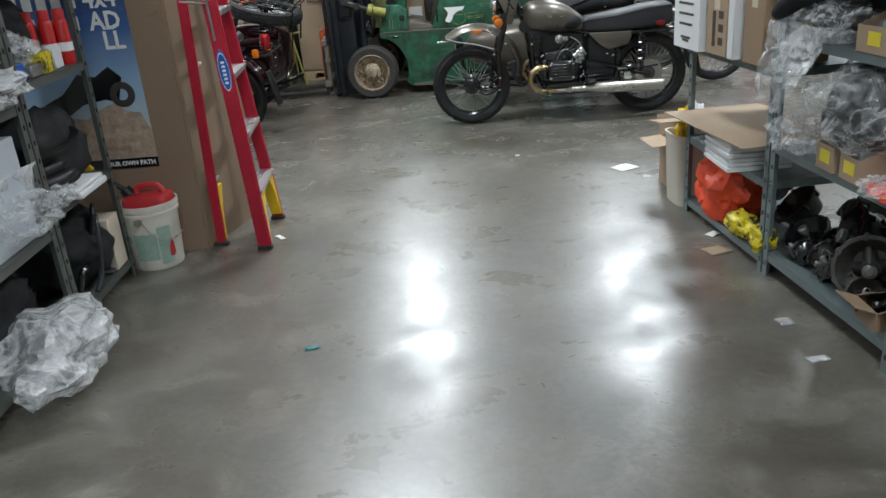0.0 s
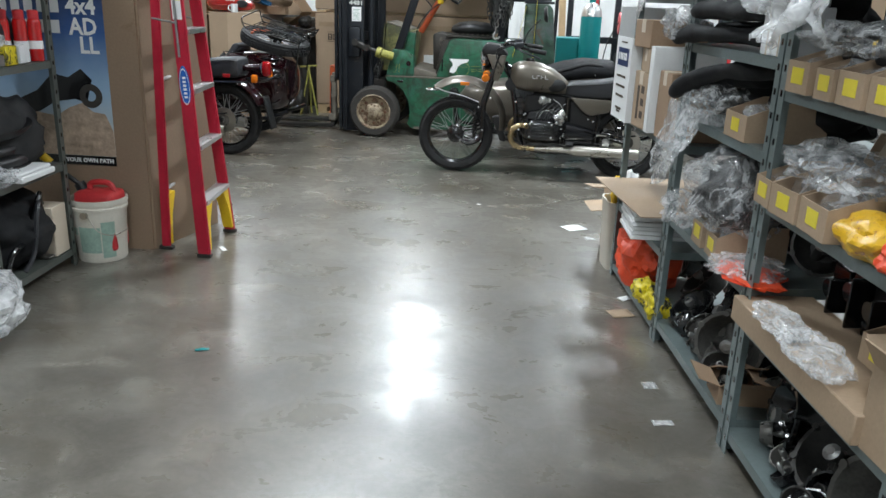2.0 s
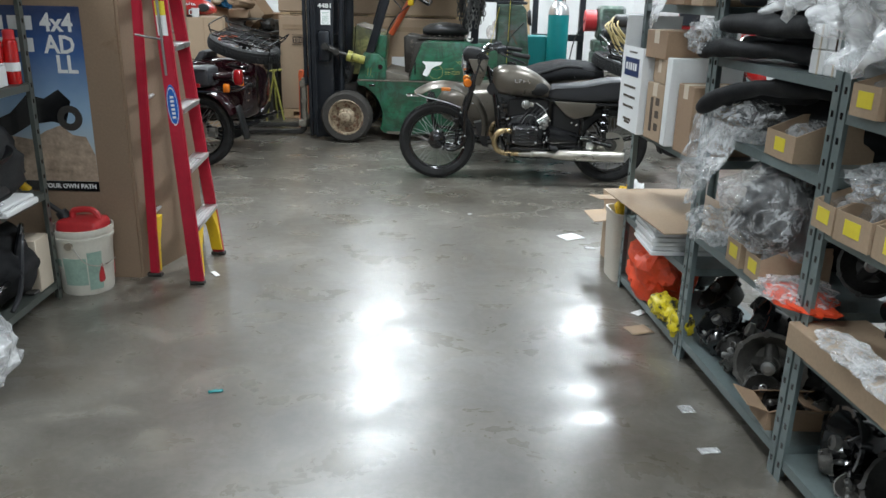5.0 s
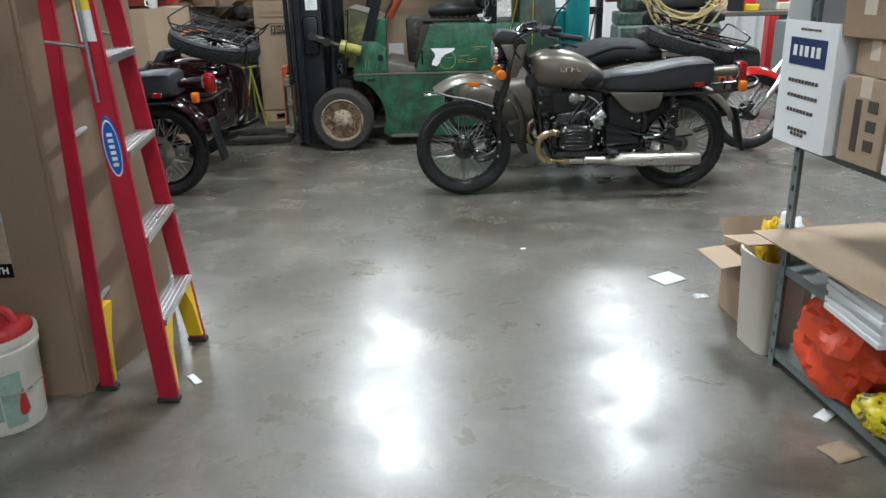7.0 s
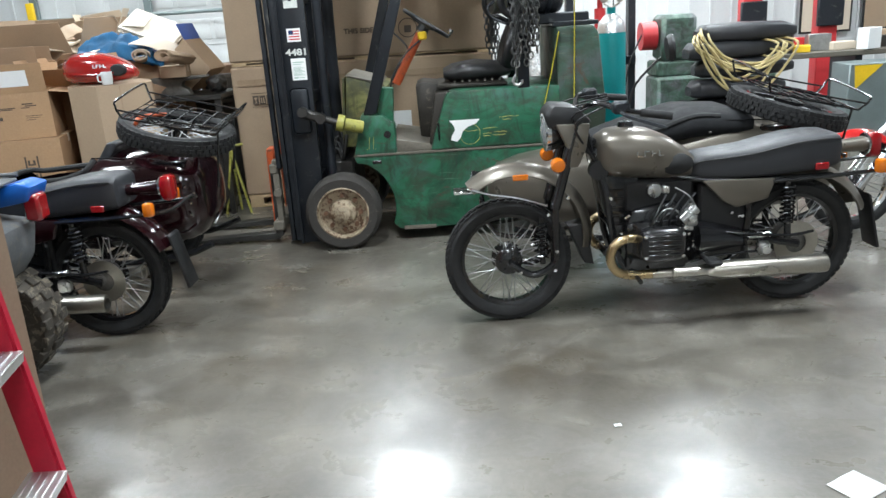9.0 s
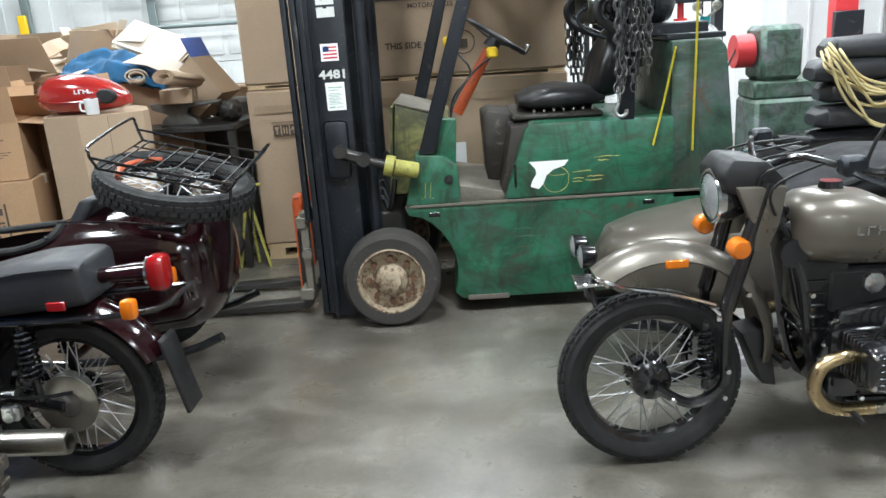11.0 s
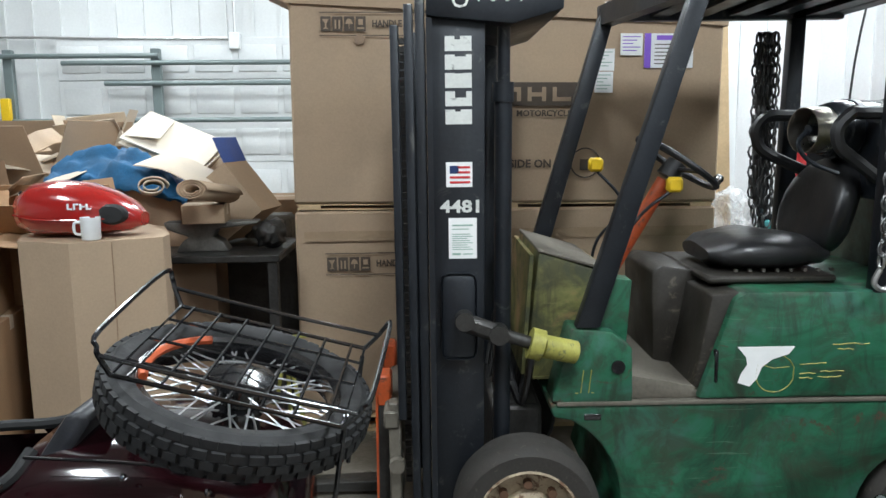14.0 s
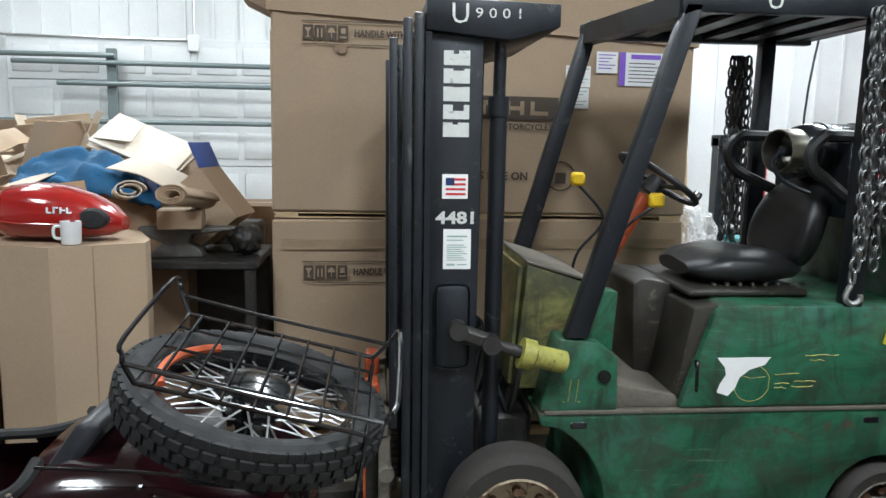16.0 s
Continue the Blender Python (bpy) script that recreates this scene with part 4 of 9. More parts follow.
def sidecar_bike(m, body, label, covered, rack_spare=(2.0, 0.60, 1.0)):
    bike = thing("motorcycle", m, label, "motorcycle", "sidecar motorcycles")
    R = 0.335
    spoked_wheel(bike, (0, 0, R), name="front_wheel")
    spoked_wheel(bike, (1.52, 0, R), name="rear_wheel")
    # front fender and stay
    bm = bmesh.new()
    fender(bm, (0.05, 0, R + 0.12), 0.40, 0.088, 130, -10)
    ff = part("front_fender", bm, body, bike)
    bm = bmesh.new()
    abox(bm, 0.03, 0.11, -0.097, -0.083, 0.775, 0.805, 0.004)
    part("reflector", bm, "amber", ff, "amber side reflector")
    bm = bmesh.new()
    atube(bm, smooth_path([(-0.20, 0.0, 0.74), (-0.19, -0.10, 0.75), (-0.10, -0.105, 0.72), (0.05, -0.11, 0.69), (0.2, -0.11, 0.64)], 4), 0.007, 6)
    abox(bm, -0.27, -0.17, -0.06, 0.06, 0.715, 0.73, 0.004, None)
    part("fender_stay", bm, "chrome", ff)
    bm = bmesh.new()
    aprism(bm, [(0.32, 0.50), (0.41, 0.52), (0.45, 0.29), (0.40, 0.30)], -0.06, 0.06, 0.004)
    part("mud_flap", bm, "black_plastic", ff)
    # fork: straight legs with leading link and spring units
    for y in (-0.11, 0.11):
        bm = bmesh.new()
        acyl(bm, (0.36, y, 1.06), (0.24, y, 0.62), 0.027, seg=12)
        atube(bm, smooth_path([(0.24, y, 0.66), (0.24, y, 0.45), (0.23, y, 0.33), (0.12, y * 0.95, 0.27), (0.0, y * 0.85, R)], 5), 0.02, 8)
        part("fork_leg", bm, "black", bike)
        bm = bmesh.new()
        for k in range(44):
            t = k / 43
            if k:
                p0, p1 = [Vector((0.17 + 0.012 * math.cos(q * 7 * math.tau) * 0 + 0.028 * math.cos(q * 8 * math.tau), y + 0.028 * math.sin(q * 8 * math.tau), 0.36 + 0.19 * q)) for q in ((k - 1) / 43, t)]
                acyl(bm, p0, p1, 0.005, seg=5, caps=False)
        acyl(bm, (0.17, y, 0.33), (0.17, y, 0.58), 0.014, seg=8)
        part("front_spring", bm, "black", bike)
    bm = bmesh.new()
    for x, z in ((0.30, 0.68), (0.20, 0.60), (0.23, 0.30), (0.05, 0.30), (0.24, 0.40), (0.52, 0.66), (0.61, 0.56), (1.2, 0.52), (1.43, 0.69), (1.44, 0.47), (1.08, 0.34), (0.95, 0.38), (0.72, 0.26), (0.56, 0.42), (1.7, 0.70)):
        alathe(bm, [(0, -0.012), (0.009, -0.011), (0.011, 0)], (x, -0.138, z), (0, 1, 0), 8)
    part("bolt_row", bm, "chrome", bike)
    # headlamp with cowl
    bm = bmesh.new()
    alathe(bm, [(0, -0.10), (0.06, -0.09), (0.088, -0.05), (0.095, 0.0), (0.095, 0.02)], (0.245, 0, 1.0), (-1, 0, -0.03), 28)
    part("headlamp_shell", bm, "black", bike)
    bm = bmesh.new()
    alathe(bm, [(0.098, 0.0), (0.101, 0.02), (0.094, 0.028), (0.085, 0.028)], (0.235, 0, 1.0), (-1, 0, -0.03), 28)
    part("headlamp_ring", bm, "chrome", bike)
    bm = bmesh.new()
    alathe(bm, [(0.09, 0.02), (0.06, 0.036), (0, 0.042)], (0.235, 0, 1.0), (-1, 0, -0.03), 28)
    part("headlamp_lens", bm, "glass_lens", bike, "clear fluted headlamp lens")
    bm = bmesh.new()
    aprism(bm, [(0.20, 1.09), (0.245, 1.145), (0.36, 1.13), (0.44, 1.05), (0.34, 1.0), (0.22, 1.03)], -0.115, 0.115, 0.02)
    part("instrument_cowl", bm, "black_plastic", bike)
    bm = bmesh.new()
    aprism(bm, [(0.25, 1.05), (0.42, 1.045), (0.40, 0.92), (0.36, 0.83), (0.315, 0.83), (0.31, 0.92)], -0.135, -0.09, 0.008)
    aprism(bm, [(0.25, 1.05), (0.42, 1.045), (0.40, 0.92), (0.36, 0.83), (0.315, 0.83), (0.31, 0.92)], 0.09, 0.135, 0.008)
    part("fork_shroud", bm, body, bike)
    for y in (-0.165, 0.165):
        bm = bmesh.new()
        alathe(bm, [(0, -0.035), (0.028, -0.033), (0.036, -0.02), (0.036, 0.02), (0.02, 0.03), (0, 0.03)], (0.25, y, 0.855), (0, 1, 0), 16)
        part("front_indicator", bm, "amber", bike, "amber turn signal")
    # handlebar, levers, mirrors
    bm = bmesh.new()
    atube(bm, smooth_path([(0.70, -0.40, 1.10), (0.52, -0.34, 1.13), (0.42, -0.18, 1.15), (0.38, 0, 1.08), (0.42, 0.18, 1.15), (0.52, 0.34, 1.13), (0.70, 0.40, 1.10)], 5), 0.012, 8)
    bar = part("handlebar", bm, "black", bike)
    for s in (-1, 1):
        bm = bmesh.new()
        acyl(bm, (0.60, s * 0.37, 1.115), (0.74, s * 0.405, 1.095), 0.019, seg=12)
        part("grip", bm, "rubber", bar)
        bm = bmesh.new()
        atube(bm, smooth_path([(0.50, s * 0.33, 1.13), (0.55, s * 0.40, 1.10), (0.70, s * 0.455, 1.05)], 4), 0.008, 6)
        abox(bm, 0.48, 0.56, s * 0.33 - 0.03, s * 0.33 + 0.03, 1.11, 1.17, 0.012)
        part("lever", bm, "black_steel", bar)
        if s < 0:
            bm = bmesh.new()
            atube(bm, smooth_path([(0.55, s * 0.345, 1.14), (0.58, s * 0.37, 1.25), (0.68, s * 0.40, 1.36)], 4), 0.0055, 6)
            alathe(bm, [(0, -0.02), (0.05, -0.018), (0.062, 0), (0.06, 0.01), (0, 0.012)], (0.72, s * 0.42, 1.40), (1, 0.1 * s, 0.1), 20)
            part("mirror", bm, "black_plastic", bar)
    bm = bmesh.new()
    for k in range(6):
        atube(bm, smooth_path([(0.48 + 0.02 * k, -0.28 + 0.09 * k, 1.15), (0.33, -0.22 + 0.09 * k, 1.06 + 0.02 * (k % 3)), (0.42, -0.1 + 0.04 * k, 0.90), (0.56, -0.06 + 0.02 * k, 0.72)], 5), 0.0055, 5)
    part("cable_bundle", bm, "black_plastic", bike)
    # frame
    bm = bmesh.new()
    for y in (-0.10, 0.10):
        atube(bm, smooth_path([(0.42, y * 0.3, 0.98), (0.50, y, 0.70), (0.56, y, 0.36), (0.68, y, 0.24), (1.05, y, 0.24), (1.22, y, 0.34), (1.24, y, 0.62), (1.12, y, 0.70)], 4), 0.018, 8)
        atube(bm, smooth_path([(0.42, y * 0.3, 0.96), (0.8, y * 0.6, 0.76), (1.15, y, 0.70), (1.68, y, 0.69)], 4), 0.016, 8)
        atube(bm, [(1.24, y, 0.40), (1.52, y * 1.05, R)], 0.022, 8)
        atube(bm, [(0.62, y * 1.7, 0.28), (0.62, y * 3.4, 0.27)], 0.012, 8)
    part("frame", bm, "black", bike)
    # tank
    bm = bmesh.new()
    rings = []
    for x, hw, z0, z1 in ((0.455, 0.05, 0.82, 0.92), (0.475, 0.105, 0.775, 0.965), (0.53, 0.142, 0.75, 0.995), (0.63, 0.152, 0.735, 1.005), (0.74, 0.148, 0.728, 0.985), (0.84, 0.135, 0.722, 0.94), (0.93, 0.112, 0.72, 0.875), (0.985, 0.07, 0.725, 0.82), (1.0, 0.03, 0.74, 0.78)):
        rings.append(oval(x, 0, hw, z0, z1, 2.5, 28))
    aloft(bm, rings)
    tank = part("fuel_tank", bm, body, bike)
    bm = bmesh.new()
    acyl(bm, (0.63, 0, 0.995), (0.63, 0, 1.025), 0.042, 0.036, 20)
    part("filler_cap", bm, "black", tank)
    for s in (-1, 1):
        bm = bmesh.new()
        alathe(bm, [(0, 0.02), (0.06, 0.016), (0.075, 0.004), (0.075, -0.012)], (0, 0, 0), (0, s, 0), 24)
        part("knee_pad", bm, "rubber", tank, "black rubber knee pad", 40, pose(0.86, s * 0.118, 0.81) @ Matrix.Diagonal((1.15, 1, 0.72, 1)))
        bm = bmesh.new()
        for k in range(4):
            x = 0.65 + 0.036 * k
            abox(bm, x, x + 0.007, s * 0.1495 - 0.003, s * 0.1495 + 0.003, 0.862, 0.892)
            abox(bm, x, x + 0.026, s * 0.1495 - 0.003, s * 0.1495 + 0.003, (0.862, 0.887, 0.875, 0.862)[k], (0.869, 0.894, 0.882, 0.869)[k])
        part("tank_emblem", bm, "chrome", tank, "small silver emblem")
    # seat
    bm = bmesh.new()
    rings = []
    for x, hw, z0, z1 in ((0.935, 0.06, 0.745, 0.785), (0.955, 0.10, 0.73, 0.815), (1.0, 0.122, 0.718, 0.84), (1.12, 0.135, 0.71, 0.85), (1.25, 0.142, 0.708, 0.862), (1.36, 0.148, 0.71, 0.885), (1.48, 0.15, 0.718, 0.908), (1.62, 0.15, 0.728, 0.915), (1.675, 0.147, 0.735, 0.912), (1.695, 0.138, 0.745, 0.90), (1.702, 0.11, 0.765, 0.88)):
        rings.append(oval(x, 0, hw, z0, z1, 5.5, 36))
    aloft(bm, rings)
    seat = part("seat", bm, "vinyl", bike, "grey-black vinyl dual seat")
    for s in (-1, 1):
        bm = bmesh.new()
        atube(bm, smooth_path([(x, s * hw, z) for x, hw, z in ((0.96, 0.103, 0.80), (1.0, 0.124, 0.815), (1.12, 0.137, 0.826), (1.25, 0.144, 0.838), (1.36, 0.15, 0.86), (1.48, 0.152, 0.882), (1.62, 0.152, 0.89), (1.68, 0.147, 0.887))], 4), 0.0045, 6)
        part("piping", bm, "black_plastic", seat)
    # side covers
    for s in (-1, 1):
        bm = bmesh.new()
        aprism(bm, [(0.99, 0.715), (1.37, 0.705), (1.33, 0.60), (1.17, 0.565), (1.10, 0.60)], s * 0.13 - 0.018, s * 0.13 + 0.018, 0.012)
        part("side_cover", bm, body, bike)
    # engine
    bm = bmesh.new()
    abox(bm, 0.60, 0.93, -0.13, 0.13, 0.25, 0.52, 0.03, None, 2)
    aprism(bm, [(0.56, 0.38), (0.64, 0.58), (0.86, 0.62), (0.98, 0.50), (1.0, 0.30), (0.92, 0.26)], -0.11, 0.11, 0.02)
    acyl(bm, (0.95, -0.10, 0.40), (1.20, -0.07, 0.37), 0.11, 0.075, 16)
    part("crankcase", bm, "black", bike)
    for s in (-1, 1):
        bm = bmesh.new()
        for k in range(6):
            y = s * (0.135 + 0.022 * k)
            abox(bm, 0.635, 0.85, min(y, y + s * 0.008), max(y, y + s * 0.008), 0.36, 0.52, 0.006)
        acyl(bm, (0.742, s * 0.1, 0.44), (0.742, s * 0.27, 0.44), 0.066, seg=18)
        cyl = part("cylinder", bm, "black", bike, "black finned cylinder")
        bm = bmesh.new()
        aloft(bm, [[(0.742 + (x * w), s * yy, 0.447 + z * q) for _, x, z in oval(0, 0, 1, -1, 1, 4.5, 28)] for yy, w, q in ((0.255, 0.108, 0.084), (0.30, 0.112, 0.088), (0.322, 0.106, 0.08), (0.334, 0.09, 0.064))])
        cover = part("rocker_cover", bm, "black", cyl)
        for k in range(5):
            bm = bmesh.new()
            abox(bm, 0.662, 0.822, min(s * 0.328, s * 0.341), max(s * 0.328, s * 0.341), 0.396 + 0.024 * k, 0.406 + 0.024 * k, 0.003)
            part("fin", bm, "black", cover)
        for bx, bz in ((0.65, 0.50), (0.835, 0.50), (0.65, 0.39), (0.835, 0.39)):
            bm = alathe(bmesh.new(), [(0, 0.016), (0.009, 0.014), (0.011, 0)], (bx, s * 0.318, bz), (0, s, 0), 10)
            part("cover_bolt", bm, "chrome", cover)
        bm = bmesh.new()
        acyl(bm, (0.86, s * 0.20, 0.53), (0.94, s * 0.18, 0.59), 0.032, seg=14)
        abox(bm, 0.885, 0.95, s * 0.18 - 0.03, s * 0.18 + 0.03, 0.50, 0.57, 0.012)
        acyl(bm, (0.915, s * 0.18, 0.48), (0.915, s * 0.18, 0.62), 0.018, seg=12)
        alathe(bm, [(0, 0.03), (0.02, 0.026), (0.024, 0)], (0.915, s * 0.205, 0.545), (0, s, 0), 14)
        alathe(bm, [(0, 0.02), (0.012, 0.018), (0.014, 0)], (0.88, s * 0.215, 0.505), (0, s, 0), 10)
        part("throttle_body", bm, "alloy", bike, "bright alloy throttle body")
        bm = bmesh.new()
        atube(bm, smooth_path([(0.95, s * 0.19, 0.58), (0.90, s * 0.20, 0.66), (0.84, s * 0.17, 0.70)], 5), 0.004, 5)
        atube(bm, smooth_path([(0.72, s * 0.21, 0.53), (0.76, s * 0.23, 0.60), (0.82, s * 0.22, 0.60), (0.87, s * 0.2, 0.55)], 5), 0.0035, 5)
        part("spark_lead", bm, "cast", bike, "thin grey lead")
        bm = bmesh.new()
        alathe(bm, [(0.04, 0.0), (0.042, 0.03), (0.036, 0.045), (0.02, 0.05), (0, 0.05)], (0.755, s * 0.06, 0.675), (0, s, 0), 20)
        abox(bm, 0.79, 0.83, min(s * 0.09, s * 0.125), max(s * 0.09, s * 0.125), 0.66, 0.70, 0.006)
        part("alternator_cap", bm, "alloy", bike, "bright alloy cap under the tank")
        bm = bmesh.new()
        abox(bm, 1.29, 1.36, min(s * 0.10, s * 0.15), max(s * 0.10, s * 0.15), 0.30, 0.37, 0.012)
        acyl(bm, (1.24, s * 0.13, 0.40), (1.36, s * 0.13, 0.41), 0.016, seg=10)
        acyl(bm, (1.33, s * 0.12, 0.33), (1.33, s * 0.165, 0.33), 0.022, seg=14)
        part("brake_pivot", bm, "alloy", bike, "bright alloy brake pivot")
        bm = bmesh.new()
        atube(bm, smooth_path([(1.12, s * 0.14, 0.44), (1.25, s * 0.15, 0.42), (1.45, s * 0.15, 0.40), (1.58, s * 0.14, 0.41)], 5), 0.0075, 7)
        atube(bm, smooth_path([(0.90, s * 0.20, 0.31), (1.05, s * 0.19, 0.33), (1.28, s * 0.16, 0.33)], 5), 0.006, 6)
        part("brake_rod", bm, "black", bike)
        # chrome bolt heads added as small highlights on the black engine
        for bx, bz in ((0.93, 0.44), (0.955, 0.40), (0.93, 0.36), (1.0, 0.47), (1.12, 0.44), (1.16, 0.53), (1.2, 0.51), (0.60, 0.55), (0.58, 0.47), (0.97, 0.55)):
            bm = alathe(bmesh.new(), [(0, 0.012), (0.008, 0.011), (0.0095, 0)], (bx, s * (0.125 if bx < 1.05 else 0.10), bz), (0, s, 0), 8)
            part("bolt", bm, "chrome", bike)
        bm = bmesh.new()
        for k in range(4):
            atube(bm, smooth_path([(0.70 + 0.05 * k, s * 0.20, 0.49), (0.72 + 0.04 * k, s * 0.24, 0.58), (0.80 + 0.05 * k, s * 0.15, 0.66)], 4), 0.006, 5)
        part("hose_bundle", bm, "black_plastic", bike)
        # exhaust
        bm = bmesh.new()
        atube(bm, smooth_path([(0.64, s * 0.24, 0.465), (0.575, s * 0.25, 0.475), (0.51, s * 0.25, 0.44), (0.49, s * 0.25, 0.37), (0.525, s * 0.25, 0.305), (0.60, s * 0.25, 0.28), (0.72, s * 0.25, 0.28)], 5), 0.024, 12)
        pipe = part("header_pipe", bm, "gold_pipe", bike, "heat-tinted exhaust header")
        bm = bmesh.new()
        acyl(bm, (0.70, s * 0.25, 0.28), (0.98, s * 0.25, 0.275), 0.024, 0.026, 14)
        alathe(bm, [(0.026, 0), (0.031, 0.004), (0.031, 0.024), (0.026, 0.028)], (0.80, s * 0.25, 0.278), (1, 0, 0), 16)
        alathe(bm, [(0.027, 0.0), (0.046, 0.08), (0.048, 0.18), (0.048, 0.60), (0.045, 0.62), (0.03, 0.62), (0.028, 0.5)], (0.98, s * 0.25, 0.275), (1, 0, -0.01), 24)
        part("muffler", bm, "steel", pipe, "polished steel muffler")
        bm = bmesh.new()
        atube(bm, [(0.97, s * 0.12, 0.34), (0.99, s * 0.30, 0.335)], 0.012, 8)
        abox(bm, 0.96, 1.03, s * 0.30 - 0.05, s * 0.30 + 0.05, 0.325, 0.352, 0.01)
        part("footrest", bm, "rubber", bike)
    bm = bmesh.new()
    abox(bm, 0.60, 0.97, -0.085, 0.085, 0.56, 0.73, 0.02)
    part("airbox", bm, "black_plastic", bike)
    bm = bmesh.new()
    aprism(bm, [(0.43, 0.90), (0.50, 0.93), (0.68, 0.74), (0.68, 0.46), (0.57, 0.40), (0.50, 0.60)], -0.075, 0.075, 0.015)
    part("timing_case", bm, "black", bike, "black ribbed timing case")
    for k in range(5):
        bm = abox(bmesh.new(), 0.515, 0.60, -0.082, 0.082, 0.50 + 0.045 * k, 0.512 + 0.045 * k, 0.003)
        part("case_rib", bm, "black", bike)
    bm = bmesh.new()
    acyl(bm, (0.47, -0.105, 0.80), (0.47, -0.06, 0.80), 0.05, seg=18)
    part("horn", bm, "black_plastic", bike)
    bm = bmesh.new()
    abox(bm, 0.99, 1.27, -0.085, 0.085, 0.40, 0.69, 0.02)
    part("battery_box", bm, "black_plastic", bike)
    bm = bmesh.new()
    alathe(bm, [(0, -0.105), (0.03, -0.104), (0.034, -0.085), (0.06, -0.08), (0.085, -0.07), (0.095, -0.05), (0.095, 0.0)], (1.50, 0, 0.345), (0, 1, 0), 26)
    part("final_drive", bm, "cast_dull", bike, "dull cast final drive")
    bm = bmesh.new()
    alathe(bm, [(0.055, 0.0), (0.118, 0.0), (0.118, 0.005), (0.055, 0.005)], (1.52, -0.085, R), (0, 1, 0), 28, True)
    part("brake_disc", bm, "steel", bike)
    # rear springs
    for y in (-0.13, 0.13):
        bm = bmesh.new()
        acyl(bm, (1.45, y, 0.38), (1.43, y, 0.70), 0.018, seg=10)
        for k in range(60):
            q0, q1 = k / 60, (k + 1) / 60
            acyl(bm, (1.44 + 0.034 * math.cos(q0 * 9 * math.tau), y + 0.034 * math.sin(q0 * 9 * math.tau), 0.46 + 0.2 * q0), (1.44 + 0.034 * math.cos(q1 * 9 * math.tau), y + 0.034 * math.sin(q1 * 9 * math.tau), 0.46 + 0.2 * q1), 0.006, seg=5, caps=False)
        part("rear_spring", bm, "black", bike)
    # rear fender, lamp, signals
    bm = bmesh.new()
    fender(bm, (1.53, 0, R + 0.02), 0.405, 0.09, 115, 22)
    rf = part("rear_fender", bm, body, bike)
    bm = bmesh.new()
    aprism(bm, [(1.90, 0.57), (1.916, 0.56), (1.985, 0.27), (1.968, 0.265)], -0.07, 0.07, 0.004)
    part("mud_flap", bm, "black_plastic", rf)
    bm = bmesh.new()
    atube(bm, smooth_path([(1.35, -0.14, 0.69), (1.7, -0.15, 0.70), (1.95, -0.14, 0.72), (2.03, -0.06, 0.76), (2.03, 0.06, 0.76), (1.95, 0.14, 0.72), (1.35, 0.14, 0.69)], 5), 0.011, 7)
    part("grab_rail", bm, "black", bike)
    bm = bmesh.new()
    acyl(bm, (1.70, 0, 0.815), (1.90, 0, 0.822), 0.03, 0.042, 16)
    tl = part("tail_lamp_stem", bm, body, bike)
    bm = bmesh.new()
    aloft(bm, [oval(x, 0, hw, z0, z1, 4, 20) for x, hw, z0, z1 in ((1.895, 0.044, 0.765, 0.875), (1.905, 0.052, 0.752, 0.885), (1.94, 0.052, 0.748, 0.886), (1.955, 0.045, 0.755, 0.88), (1.96, 0.03, 0.775, 0.865))])
    part("tail_lamp", bm, "red_lens", tl, "red tail lamp lens")
    bm = alathe(bmesh.new(), [(0.040, 0), (0.058, 0.004), (0.058, 0.014), (0.04, 0.016)], (1.883, 0, 0.82), (1, 0, 0), 20)
    part("lamp_ring", bm, "chrome", tl)
    for s in (-1, 1):
        bm = bmesh.new()
        abox(bm, 1.85, 1.905, s * 0.19 - 0.026, s * 0.19 + 0.026, 0.705, 0.78, 0.016, None, 2)
        part("rear_indicator", bm, "amber", bike, "amber turn signal")
        bm = bmesh.new()
        acyl(bm, (1.87, s * 0.14, 0.735), (1.87, s * 0.17, 0.742), 0.012, seg=8)
        part("indicator_stem", bm, "black", bike)
        bm = bmesh.new()
        abox(bm, 1.56, 1.63, s * 0.152 - 0.006, s * 0.152 + 0.006, 0.735, 0.77, 0.004)
        part("side_reflector", bm, "red_lens", bike)
    # sidecar
    Y = 0.78
    bm = bmesh.new()
    rings = []
    tail = ((1.35, 0.32, 0.32, 0.93), (1.6, 0.315, 0.33, 0.93), (1.85, 0.30, 0.36, 0.90), (2.02, 0.27, 0.42, 0.84), (2.10, 0.20, 0.50, 0.74))
    if not covered:
        tail = ((1.15, 0.32, 0.32, 0.855), (1.24, 0.32, 0.32, 0.89), (1.35, 0.32, 0.32, 0.925), (1.6, 0.315, 0.33, 0.925), (1.78, 0.305, 0.35, 0.905), (1.86, 0.285, 0.39, 0.87), (1.905, 0.24, 0.46, 0.80), (1.92, 0.17, 0.52, 0.74))
    for x, hw, z0, z1 in ((-0.02, 0.06, 0.50, 0.60), (0.05, 0.17, 0.42, 0.70), (0.2, 0.255, 0.36, 0.74), (0.45, 0.30, 0.33, 0.775), (0.64, 0.31, 0.32, 0.80), (0.8, 0.315, 0.32, 0.825), (1.05, 0.32, 0.32, 0.835), *tail):
        rings.append(oval(x, Y, hw, z0, z1, 3.2, 32))
    aloft(bm, rings)
    if not covered:
        top = [f for f in bm.faces if 0.64 < f.calc_center_median().x < 1.24 and abs(f.calc_center_median().y - Y) < 0.27 and f.calc_center_median().z > 0.72]
        bmesh.ops.delete(bm, geom=top, context="FACES")
    sc = part("sidecar_body", bm, body, bike, "glossy sidecar tub")
    bm = bmesh.new()
